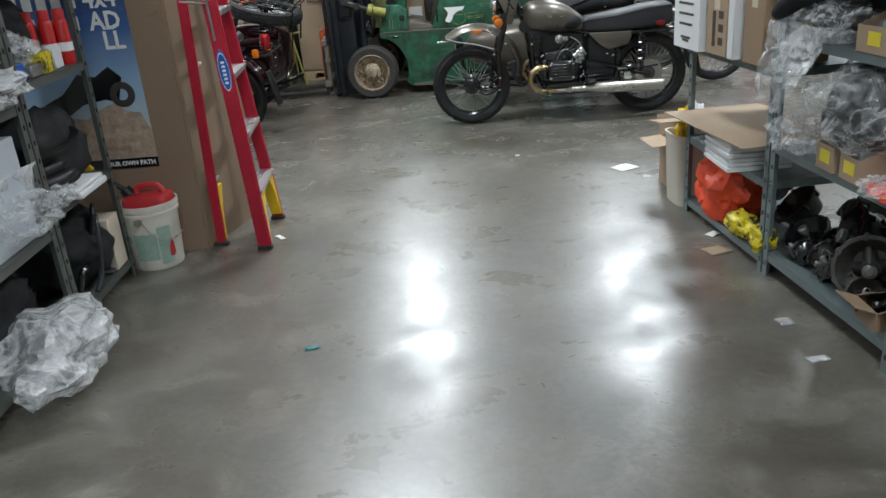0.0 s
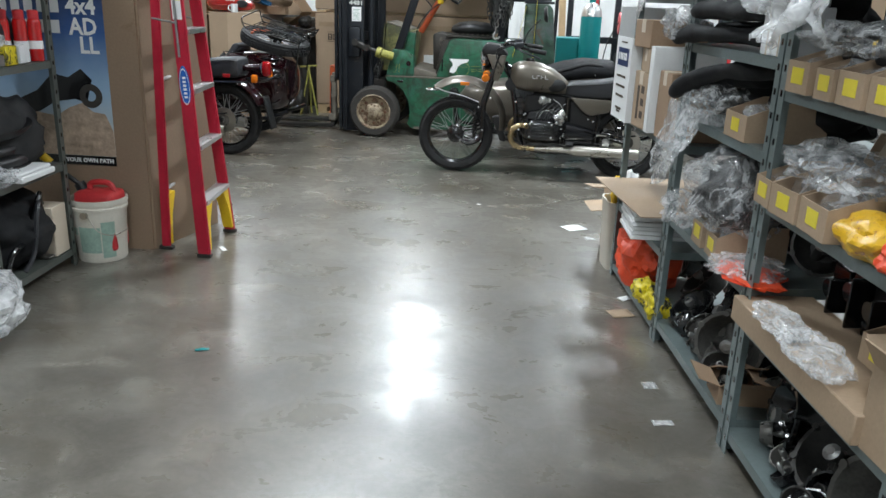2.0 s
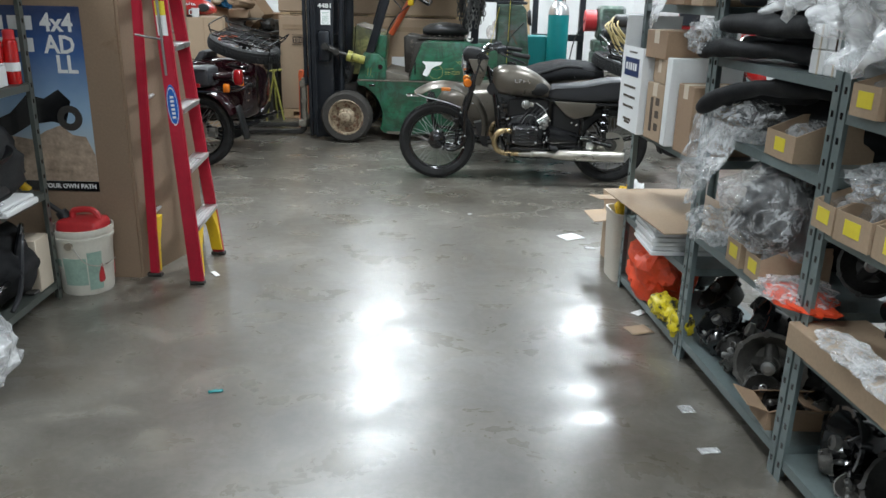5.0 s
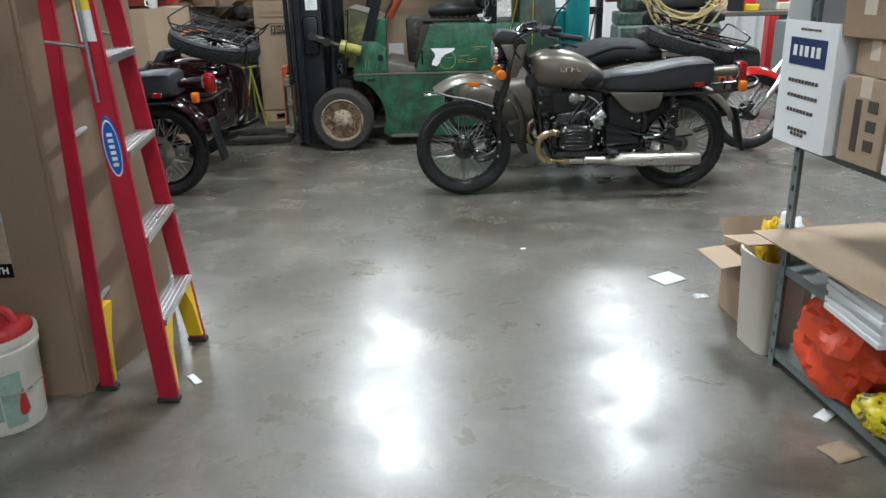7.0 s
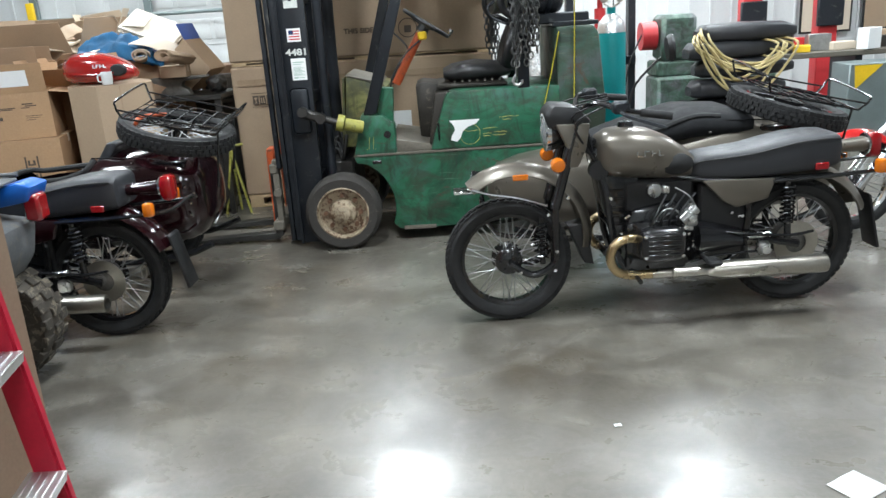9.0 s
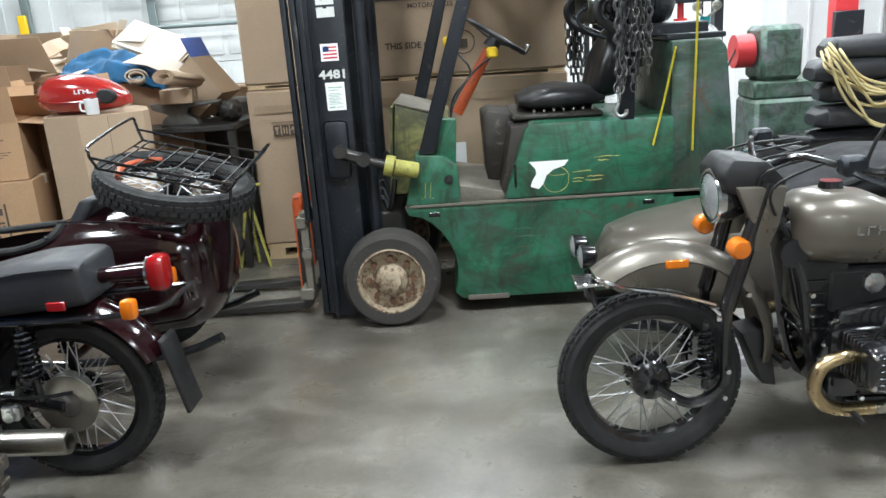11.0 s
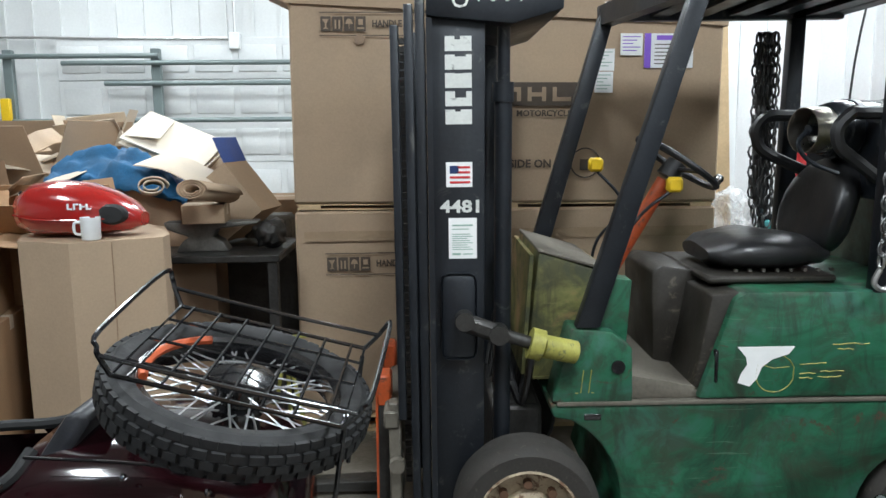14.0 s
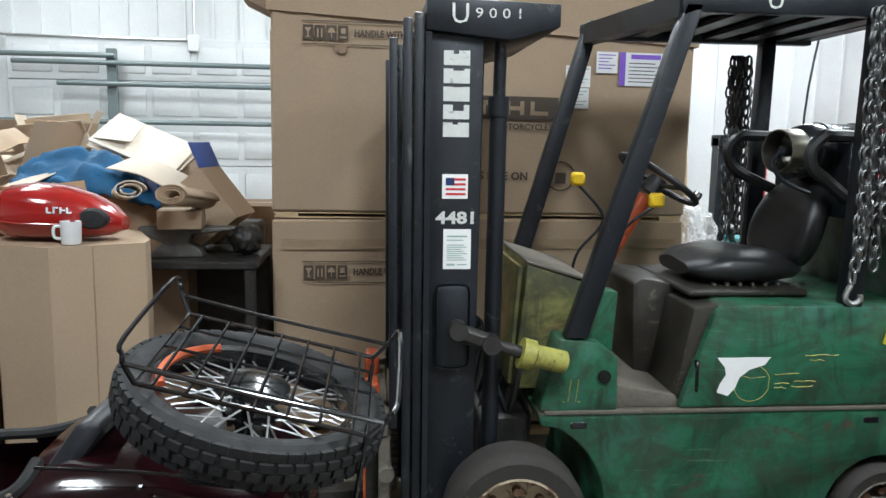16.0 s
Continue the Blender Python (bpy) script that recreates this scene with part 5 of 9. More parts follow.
    if covered:
        rings = [oval(x, Y, hw, z0, z1, 3.0, 24) for x, hw, z0, z1 in ((0.62, 0.20, 0.78, 0.84), (0.74, 0.28, 0.78, 0.875), (0.97, 0.30, 0.78, 0.95), (1.17, 0.30, 0.80, 0.99), (1.42, 0.30, 0.80, 0.98), (1.52, 0.28, 0.82, 0.94))]
        aloft(bm, rings)
        for v in bm.verts:
            v.co.z += 0.01 * noise.noise(v.co * 9)
        part("tonneau_cover", bm, "cloth_black", sc, "black fabric tonneau cover")
    else:
        aprism(bm, [(0.85, 0.40), (1.2, 0.40), (1.22, 0.62), (0.88, 0.64)], Y - 0.22, Y + 0.22, 0.02)
        part("cockpit_seat", bm, "cloth_black", sc)
        bm = bmesh.new()
        aprism(bm, [(1.10, 0.62), (1.17, 0.62), (1.43, 0.975), (1.40, 1.0), (1.36, 0.99)], Y - 0.20, Y + 0.20, 0.015)
        part("cockpit_backrest", bm, "vinyl", sc, "grey-black padded backrest")
        bm = bmesh.new()
        abox(bm, 0.40, 1.24, Y - 0.27, Y + 0.27, 0.36, 0.40, 0.01)
        part("cockpit_floor", bm, "rubber", sc)
    bm = bmesh.new()
    if covered:
        edge = [(1.32, -0.27, 0.94), (1.16, -0.28, 0.95), (0.95, -0.285, 0.89), (0.62, -0.25, 0.80), (0.56, 0, 0.80), (0.62, 0.25, 0.80), (0.95, 0.285, 0.89), (1.32, 0.27, 0.94)]
    else:
        edge = [(1.26, -0.18, 0.89), (1.23, -0.255, 0.84), (1.10, -0.262, 0.80), (0.95, -0.262, 0.79), (0.72, -0.255, 0.775), (0.66, -0.18, 0.795), (0.655, 0, 0.805), (0.66, 0.18, 0.795), (0.72, 0.255, 0.775), (0.95, 0.262, 0.79), (1.10, 0.262, 0.80), (1.23, 0.255, 0.84), (1.26, 0.18, 0.89)]
    atube(bm, smooth_path([(x, Y + y, z) for x, y, z in edge], 5), 0.018, 8)
    part("cockpit_rim", bm, "rubber", sc, "padded black cockpit rim")
    bm = bmesh.new()
    atube(bm, smooth_path([(1.30, Y - 0.29, 0.92), (1.6, Y - 0.30, 0.905), (1.78, Y - 0.295, 0.87)], 4), 0.004, 6)
    part("beading", bm, "black", sc)
    bm = bmesh.new()
    for x, z in ((0.9, 0.80), (1.25, 0.86), (1.55, 0.88), (1.75, 0.84), (1.84, 0.72), (1.86, 0.62), (1.85, 0.55)):
        alathe(bm, [(0, -0.008), (0.007, -0.006), (0.009, 0.004)], (x, Y - 0.318 + 0.05 * max(0, x - 1.8), z), (0, 1, 0), 8)
    part("rivet_row", bm, "chrome", sc)
    d = Vector((0.25, -0.10, 0.96)).normalized()
    spare = spoked_wheel(bike, rack_spare, 0.345, 0.11, d, 20, "spare_wheel")
    bm = bmesh.new()
    a, b = axes(d)
    atube(bm, [Vector(rack_spare) + 0.035 * d + 0.238 * (math.cos(t) * a + math.sin(t) * b) for t in [radians(q) for q in range(35, 121, 8)]], 0.012, 6)
    part("wheel_band", bm, "orange_worn" if not covered else "black", spare)
    bm = bmesh.new()
    acyl(bm, (rack_spare[0], rack_spare[1], 0.84), (rack_spare[0], rack_spare[1], 0.98), 0.05, seg=12)
    abox(bm, rack_spare[0] - 0.2, rack_spare[0] + 0.05, rack_spare[1] - 0.12, rack_spare[1] + 0.12, 0.82, 0.87, 0.01)
    part("spare_mount", bm, "black", bike)
    ex = Vector((1, 0, 0)) - d.x * d
    ex.normalize()
    rack(bike, Matrix.Translation(Vector(rack_spare) + 0.095 * d + 0.02 * ex) @ Matrix((ex, d.cross(ex), d)).transposed().to_4x4())
    spoked_wheel(bike, (1.30, 1.30, R), name="sidecar_wheel")
    bm = bmesh.new()
    fender(bm, (1.30, 1.30, R + 0.02), 0.40, 0.09, 185, -5)
    scf = part("sidecar_fender", bm, body, bike)
    bm = bmesh.new()
    abox(bm, 0.86, 0.92, 1.25, 1.35, 0.55, 0.62, 0.015)
    part("marker_lamp", bm, "card_white", scf)
    for y in (Y - 0.30, Y + 0.30):
        bm = bmesh.new()
        atube(bm, smooth_path([(0.1, y, 0.36), (0.5, y, 0.27), (1.6, y, 0.27), (1.95, y, 0.36)], 4), 0.02, 8)
        part("chassis_tube", bm, "black", bike)
    bm = bmesh.new()
    for x in (0.55, 1.25):
        atube(bm, [(x, 0.08, 0.30), (x, Y + 0.3, 0.28)], 0.02, 8)
    atube(bm, [(1.30, Y + 0.3, 0.28), (1.30, 1.30, R)], 0.02, 8)
    part("sidecar_strut", bm, "black", bike)
    if covered:
        for y in (Y - 0.09, Y + 0.09):
            bm = bmesh.new()
            alathe(bm, [(0, 0.07), (0.045, 0.05), (0.055, 0.0), (0.055, -0.01)], (-0.10, y, 0.60), (1, 0, 0), 18)
            fog = part("fog_lamp", bm, "black", bike)
            bm = bmesh.new()
            alathe(bm, [(0.053, -0.008), (0.03, -0.02), (0, -0.024)], (-0.10, y, 0.60), (1, 0, 0), 18)
            part("lens", bm, "glass_lens", fog)
        bm = bmesh.new()
        atube(bm, smooth_path([(0.35, Y - 0.25, 0.30), (0.0, Y - 0.15, 0.30), (-0.06, Y, 0.50), (0.0, Y + 0.15, 0.30), (0.35, Y + 0.25, 0.30)], 4), 0.016, 8)
        part("bumper_bar", bm, "black", bike)
    return bike


sidecar_bike(pose(0.18, 6.745, 0, 0, 0, 2.2), "olive", "taupe sidecar motorcycle with black engine and covered sidecar", True, (1.76, 0.62, 0.945))
sidecar_bike(pose(-3.53, 6.91, 0, 0, 0, -1.5), "maroon", "dark maroon sidecar motorcycle with a spare wheel on top", False, (1.785, 0.645, 1.028))
# ---- cardboard column, posters, ladder ----
M["poster_sky"] = None


def poster_sky():
    mat, nt, p = nodes_of("printed_blue_sky")
    co = nt.nodes.new("ShaderNodeTexCoord")
    sp = nt.nodes.new("ShaderNodeSeparateXYZ")
    nt.links.new(co.outputs["Object"], sp.inputs[0])
    mp = nt.nodes.new("ShaderNodeMapRange")
    mp.inputs["From Min"].default_value, mp.inputs["From Max"].default_value = 0.15, 0.95
    nt.links.new(sp.outputs["Z"], mp.inputs[0])
    col = ramp(nt, mp.outputs[0], [(0.0, (0.55, 0.60, 0.58)), (0.35, (0.30, 0.45, 0.62)), (0.75, (0.03, 0.10, 0.30)), (1.0, (0.012, 0.03, 0.11))])
    col = mix(nt, 0.1, col, ramp(nt, tex(nt, 8, 3), [(0.3, (0.1, 0.15, 0.25)), (0.7, (0.5, 0.55, 0.6))]))
    nt.links.new(col, p.inputs["Base Color"])
    p.inputs["Roughness"].default_value = 0.25
    return mat


M["poster_sky"] = poster_sky()
M["rock"] = paint("printed_rocks", (0.42, 0.32, 0.24), 0.35, 0, 0.55, 14, 40, 0.0)
M["grass_print"] = paint("printed_grass", (0.14, 0.20, 0.06), 0.35, 0, 0.5, 30, 60, 0.0)
M["brick_print"] = paint("printed_bricks", (0.40, 0.30, 0.28), 0.35, 0, 0.25, 20, 60, 0.0)

bm = bmesh.new()
t = bmesh.new()
foot = [(-2.30, 3.93), (-1.33, 3.965), (-1.20, 4.62), (-2.25, 4.70)]
f = t.faces.new([t.verts.new((x, y, 0)) for x, y in foot])
g = bmesh.ops.extrude_face_region(t, geom=[f])
bmesh.ops.translate(t, verts=[v for v in g["geom"] if isinstance(v, bmesh.types.BMVert)], vec=(0, 0, 3.2))
bmesh.ops.bevel(t, geom=[e for e in t.edges if abs(e.verts[0].co.z - e.verts[1].co.z) > 1], offset=0.012, segments=2, affect="EDGES")
join(bm, t)
solo("cardboard_column", bm, "card_grey", pose(0, 0, 0), "tall brown cardboard wrapping round a column", "column")
FACE = Matrix.Translation((-1.33, 3.965, 0)) @ Euler((0, 0, math.atan2(0.035, 0.97))).to_matrix().to_4x4()
post = thing("poster", FACE @ pose(-0.52, -0.004, 0.5), "blue poster of a quad bike on rocks, taped to cardboard", "poster")
bm = bmesh.new()
abox(bm, -0.33, 0.33, -0.001, 0.001, 0.05, 0.97)
part("sheet", bm, "poster_sky", post)
bm = bmesh.new()
abox(bm, -0.33, 0.33, -0.002, -0.0012, 0.0, 0.055)
part("caption_band", bm, "black", post)
text_mesh("caption", "YOUR OWN PATH", 0.034, pose(0.315, -0.0025, 0.027) @ FRONT, "white", post, 0.0002, "RIGHT", 1.0, 0.0012)
bm = bmesh.new()
aprism(bm, [(-0.33, 0.056), (0.33, 0.056), (0.33, 0.20), (0.29, 0.30), (0.22, 0.31), (0.16, 0.36), (0.08, 0.33), (0.0, 0.28), (-0.12, 0.30), (-0.33, 0.22)], -0.0018, -0.0012)
part("printed_rock", bm, "rock", post)
bm = bmesh.new()
aprism(bm, [(-0.28, 0.34), (-0.1, 0.42), (0.0, 0.52), (0.09, 0.50), (0.17, 0.55), (0.23, 0.49), (0.19, 0.36), (0.12, 0.38), (0.0, 0.36), (-0.1, 0.30), (-0.25, 0.29)], -0.0026, -0.002)
part("printed_vehicle", bm, "black", post)
bm = bmesh.new()
alathe(bm, [(0.03, -0.0032), (0.065, -0.0034), (0.068, -0.0022)], (0.215, 0, 0.40), (0, 1, 0), 24)
part("printed_wheel", bm, "rubber_dusty", post)
for body, z in (("4x4", 0.885), ("AD", 0.775), ("LL", 0.675)):
    text_mesh("headline", body, 0.125, pose(0.29, -0.0024, z) @ FRONT, "white", post, 0.0003, "RIGHT", 0.9, 0.0035)
bm = bmesh.new()
for k in range(5):
    plates(bm, [(-0.27 + 0.075 * k, -0.22 + 0.075 * k, 0.85, 0.92)], -0.0014, 0.0008)
    if k < 4:
        plates(bm, [(-0.20 + 0.075 * k, -0.15 + 0.075 * k, 0.74, 0.81)], -0.0014, 0.0008)
part("print_line", bm, "card_white", post)
post = thing("poster", FACE @ pose(-0.36, -0.004, 1.52), "poster of a parked quad bike on grass, taped to cardboard", "poster")
bm = bmesh.new()
abox(bm, -0.36, 0.34, -0.001, 0.001, 0.09, 0.9)
part("sheet", bm, "brick_print", post)
bm = bmesh.new()
aprism(bm, [(-0.36, 0.09), (0.34, 0.09), (0.34, 0.12), (0.1, 0.145), (-0.36, 0.15)], -0.002, -0.0012)
part("printed_grass", bm, "grass_print", post)
bm = bmesh.new()
abox(bm, -0.36, 0.34, -0.002, -0.0012, 0.0, 0.09)
strip = part("caption_band", bm, "black", post)
bm = bmesh.new()
for k in range(6):
    plates(bm, [(-0.3 + 0.11 * k, -0.23 + 0.11 * k, 0.03, 0.06), (-0.3 + 0.11 * k, -0.24 + 0.11 * k, 0.015, 0.02)], -0.002, 0.0008)
part("picture_strip", bm, "card_light", strip)
bm = bmesh.new()
alathe(bm, [(0.0, -0.003), (0.09, -0.0034), (0.095, -0.0022)], (0.06, 0, 0.23), (0, 1, 0), 24)
alathe(bm, [(0.0, -0.003), (0.09, -0.0034), (0.095, -0.0022)], (-0.16, 0, 0.24), (0, 1, 0), 24)
abox(bm, -0.2, 0.1, -0.003, -0.0024, 0.24, 0.40)
part("printed_vehicle", bm, "black", post)


def ladder():
    lad = thing("step_ladder", pose(0, 0, 0), "red fiberglass step ladder with aluminium steps and yellow feet", "ladder")
    H = 2.42

    def rail(name, foot, top, wx, wy, face):
        foot, top = Vector(foot), Vector(top)
        bm = bmesh.new()
        rings = []
        for p in (foot, top):
            x, y, z = p
            rings.append([(x - wx, y - wy, z), (x + wx, y - wy, z), (x + wx, y + wy, z), (x - wx, y + wy, z)])
        aloft(bm, rings)
        bmesh.ops.bevel(bm, geom=[e for e in bm.edges if abs(e.verts[0].co.z - e.verts[1].co.z) > 1], offset=0.006, segments=2, affect="EDGES")
        return part(name, bm, "red_frp", lad, "scuffed red fiberglass rail")
    fa, ta = (-0.995, 3.90, 0.02), (-1.155, 3.99, H)
    fb, tb = (-1.045, 4.42, 0.02), (-1.225, 4.27, H)
    near = rail("front_rail", fa, ta, 0.038, 0.014, -1)
    rail("front_rail", fb, tb, 0.034, 0.014, 1)
    rail("rear_rail", (-1.275, 4.0, 0.02), (-1.215, 4.01, H - 0.05), 0.026, 0.012, -1)
    rail("rear_rail", (-1.33, 4.40, 0.02), (-1.28, 4.28, H - 0.05), 0.026, 0.012, 1)

    def on(p, q, z):
        k = z / H
        return Vector(p).lerp(Vector(q), k)
    for z in (0.33, 0.65, 0.965, 1.285, 1.60, 1.92, 2.2):
        a, b = on(fa, ta, z), on(fb, tb, z)
        bm = bmesh.new()
        rings = [[(p.x - 0.045, p.y, z - 0.025), (p.x + 0.045, p.y, z - 0.025), (p.x + 0.05, p.y, z), (p.x - 0.04, p.y, z)] for p in (a + Vector((0, 0.012, 0)), b - Vector((0, 0.012, 0)))]
        aloft(bm, rings)
        for k in range(5):
            dx = -0.03 + 0.018 * k
            aloft(bm, [[(p.x + dx, p.y, z), (p.x + dx + 0.007, p.y, z), (p.x + dx + 0.007, p.y, z + 0.004), (p.x + dx, p.y, z + 0.004)] for p in (a + Vector((0, 0.02, 0)), b - Vector((0, 0.02, 0)))])
        part("step", bm, "alu", lad, "ribbed aluminium step")
    for z in (0.36, 1.0, 1.64):
        bm = bmesh.new()
        a, b = on((-1.275, 4.0, 0), (-1.215, 4.01, H), z), on((-1.33, 4.40, 0), (-1.28, 4.28, H), z)
        atube(bm, [a, b], 0.011, 6)
        part("rear_brace", bm, "alu", lad)
    for y, s in ((3.925, 1), (4.39, -1)):
        bm = bmesh.new()
        a = on(fa, ta, 1.32) if s > 0 else on(fb, tb, 1.32)
        acyl(bm, (a.x, y, 1.32), (-1.235, y + 0.02 * s, 1.34), 0.006, seg=6)
        acyl(bm, (a.x - 0.02, y, 1.60), (a.x - 0.0, y, 1.14), 0.007, seg=6)
        part("spreader", bm, "cast", lad)
    # yellow foot braces
    for (p, q), s in (((fa, ta), 1), ((fb, tb), -1)):
        bm = bmesh.new()
        lo, hi = on(p, q, 0.02), on(p, q, 0.31)
        aloft(bm, [[(c.x - 0.03, c.y + s * 0.016, c.z), (c.x + 0.034, c.y + s * 0.016, c.z), (c.x + 0.034, c.y + s * w, c.z), (c.x - 0.03, c.y + s * w, c.z)] for c, w in ((lo, 0.03), (lo.lerp(hi, 0.55), 0.05), (hi, 0.115))])
        part("foot_brace", bm, "yellow", lad, "yellow foot brace")
    for x, y, s in ((-1.272, 4.0, 1), (-1.327, 4.40, -1)):
        bm = bmesh.new()
        aloft(bm, [[(x - 0.02, y + s * 0.013, z), (x + 0.026, y + s * 0.013, z), (x + 0.026, y + s * w, z), (x - 0.02, y + s * w, z)] for z, w in ((0.03, 0.03), (0.2, 0.045), (0.34, 0.10))])
        part("foot_brace", bm, "yellow", lad, "yellow foot brace")
    for x, y in ((-0.995, 3.90), (-1.045, 4.42), (-1.275, 4.0), (-1.33, 4.40)):
        bm = bmesh.new()
        abox(bm, x - 0.042, x + 0.042, y - 0.018, y + 0.018, 0, 0.022, 0.004)
        part("foot", bm, "rubber_dusty", lad)
    # oval badge and stickers on the near rail
    bm = bmesh.new()
    c = on(fa, ta, 0.97)
    alathe(bm, [(0, -0.003), (0.031, -0.0028), (0.0325, 0.0)], (0, 0, 0), (0, 1, 0), 28)
    badge = part("badge", bm, "blue_plastic", near, "blue and white oval badge", 40, pose(c.x, c.y - 0.0145, c.z, 0, -4, 0) @ Matrix.Diagonal((0.95, 1, 3.5, 1)))
    bm = bmesh.new()
    alathe(bm, [(0.0265, -0.0038), (0.0285, -0.0038), (0.0285, -0.003), (0.0265, -0.003)], (0, 0, 0), (0, 1, 0), 28, True)
    for k in range(6):
        abox(bm, -0.010, 0.010, -0.0038, -0.003, -0.018 + 0.006 * k, -0.0145 + 0.006 * k)
    part("badge_print", bm, "white", badge)
    for z0, z1, mt in ((1.43, 1.50, "yellow_label"), (1.33, 1.43, "white"), (1.53, 1.80, "white")):
        bm = bmesh.new()
        c0, c1 = on(fa, ta, z0), on(fa, ta, z1)
        aloft(bm, [[(c.x - 0.026, c.y - 0.0165, c.z), (c.x + 0.026, c.y - 0.0165, c.z), (c.x + 0.026, c.y - 0.0135, c.z), (c.x - 0.026, c.y - 0.0135, c.z)] for c in (c0, c1)])
        part("warning_label", bm, mt, near)
    bm = bmesh.new()
    abox(bm, -1.33, -1.10, 3.96, 4.30, H - 0.02, H + 0.05, 0.01)
    part("top_cap", bm, "yellow", lad)


ladder()


# ---- bucket with red can ----
def bucket():
    b = thing("bucket", pose(-1.56, 3.79, 0), "dirty white plastic bucket with a faded green label", "bucket")
    bm = bmesh.new()
    alathe(bm, [(0, 0.0), (0.128, 0.0), (0.132, 0.01), (0.148, 0.30), (0.156, 0.30), (0.156, 0.315), (0.15, 0.32), (0.15, 0.335), (0.158, 0.335), (0.158, 0.36), (0.147, 0.36), (0.14, 0.3), (0.125, 0.02), (0, 0.02)], seg=40)
    part("pail", bm, "bucket", b)
    bm = bmesh.new()
    for a0, a1, z0, z1 in ((-150, -118, 0.16, 0.20), (-112, -62, 0.06, 0.21), (-60, -30, 0.03, 0.24)):
        rows = []
        for k in range(9):
            a = radians(a0 + (a1 - a0) * k / 8)
            rows.append([(math.cos(a) * (0.1325 + 0.0533 * z + e), math.sin(a) * (0.1325 + 0.0533 * z + e), z) for z, e in ((z0, 0.0008), (z1, 0.0008), (z1, -0.002), (z0, -0.002))])
        aloft(bm, rows)
    part("label", bm, "label_green", b, "faded green printed label")
    bm = bmesh.new()
    atube(bm, smooth_path([(0.02, -0.16, 0.28), (0.08, -0.165, 0.20), (0.14, -0.11, 0.17), (0.165, 0.0, 0.18)], 6), 0.003, 6)
    acyl(bm, (0.0, -0.15, 0.285), (0.0, -0.17, 0.285), 0.02, seg=12)
    part("bail", bm, "steel", b)
    can = thing("gas_can", pose(-1.55, 3.79, 0.30), "red plastic fuel can standing in a white bucket", "fuel can")
    bm = bmesh.new()
    abox(bm, -0.115, 0.115, -0.09, 0.09, -0.25, 0.10, 0.03, None, 3)
    part("can_body", bm, "red_worn", can)
    bm = bmesh.new()
    atube(bm, smooth_path([(-0.05, 0, 0.09), (-0.04, 0, 0.135), (0.06, 0, 0.14), (0.095, 0, 0.09)], 5), 0.017, 8)
    part("handle", bm, "red_worn", can)
    bm = bmesh.new()
    acyl(bm, (-0.09, 0, 0.09), (-0.115, 0, 0.13), 0.035, 0.03, 14)
    atube(bm, smooth_path([(-0.11, 0, 0.12), (-0.16, -0.02, 0.17), (-0.24, -0.05, 0.25)], 5), 0.014, 8)
    spout = part("spout", bm, "black_plastic", can, "black flexible spout")
    bm = bmesh.new()
    acyl(bm, (-0.24, -0.05, 0.25), (-0.275, -0.065, 0.29), 0.022, seg=10)
    part("spout_cap", bm, "yellow", spout)


bucket()


# ---- shelving ----
def shelf_unit(m, length, depth, levels, height, mat, label, back_x=1):
    """Posts of slotted angle and folded shelves; x runs into the depth, y along the front."""
    u = thing("shelving_unit", m, label, "shelving unit", "steel shelving")
    for x in (0, depth * back_x):
        for y in (0, length):
            bm = bmesh.new()
            sx = 1 if x == 0 else -1
            sx *= back_x
            sy = 1 if y == 0 else -1
            xs, ys = sorted((x, x + sx * 0.038)), sorted((y, y + sy * 0.038))
            abox(bm, xs[0], xs[1], *sorted((y, y + sy * 0.003)), 0, height)
            abox(bm, *sorted((x, x + sx * 0.003)), ys[0], ys[1], 0, height)
            p = part("post", bm, mat, u, "", 0)
            bm = bmesh.new()
            n = int(height / 0.075)
            for k in range(n):
                z = 0.05 + 0.075 * k
                abox(bm, *sorted((x - sx * 0.0012, x + sx * 0.001)), *sorted((y + sy * 0.014, y + sy * 0.026)), z, z + 0.02)
            tagged(part("slot_strip", bm, "black", p, "", 0), kind="stuff")
    for z in levels:
        bm = bmesh.new()
        xs = sorted((0.004 * back_x, (depth - 0.004) * back_x))
        abox(bm, xs[0], xs[1], 0.004, length - 0.004, z - 0.004, z)
        for x in (xs[0], xs[1] - 0.003):
            abox(bm, x, x + 0.003, 0.004, length - 0.004, z - 0.036, z - 0.002)
        for y in (0.004, length - 0.007):
            abox(bm, xs[0], xs[1], y, y + 0.003, z - 0.036, z - 0.002)
        part("shelf", bm, mat, u, "", 0)
    return u


RS = pose(1.611, 2.29, 0, 0, 0, 7.4)          # near foot of the middle unit; y runs along the row
LENR = 0.925
LEV_A, LEV_B, LEV_C = (0.09, 0.50, 0.92, 1.275, 1.68, 2.05), (0.11, 0.61, 1.065, 1.36, 1.64, 2.05), (0.075, 0.43, 0.92, 1.55, 2.05)
shelf_unit(RS @ pose(0, -LENR - 0.01, 0), LENR, 0.5, LEV_A, 2.15, "shelf", "grey-green steel shelving full of small parts boxes")
shelf_unit(RS, LENR, 0.5, LEV_B, 2.15, "shelf", "grey-green steel shelving with bagged black parts")
shelf_unit(RS @ pose(0, LENR + 0.01, 0), LENR, 0.5, LEV_C, 2.15, "shelf", "grey-green steel shelving with cartons and an orange bag")
LS = pose(-1.575, 2.92, 0, 0, 0, 4.2)
LEV_L = (0.10, 0.58, 1.12, 1.565, 2.0)
shelf_unit(LS, 0.715, 0.5, LEV_L, 2.15, "shelf_dark", "dark steel shelving beside the cardboard column", -1)
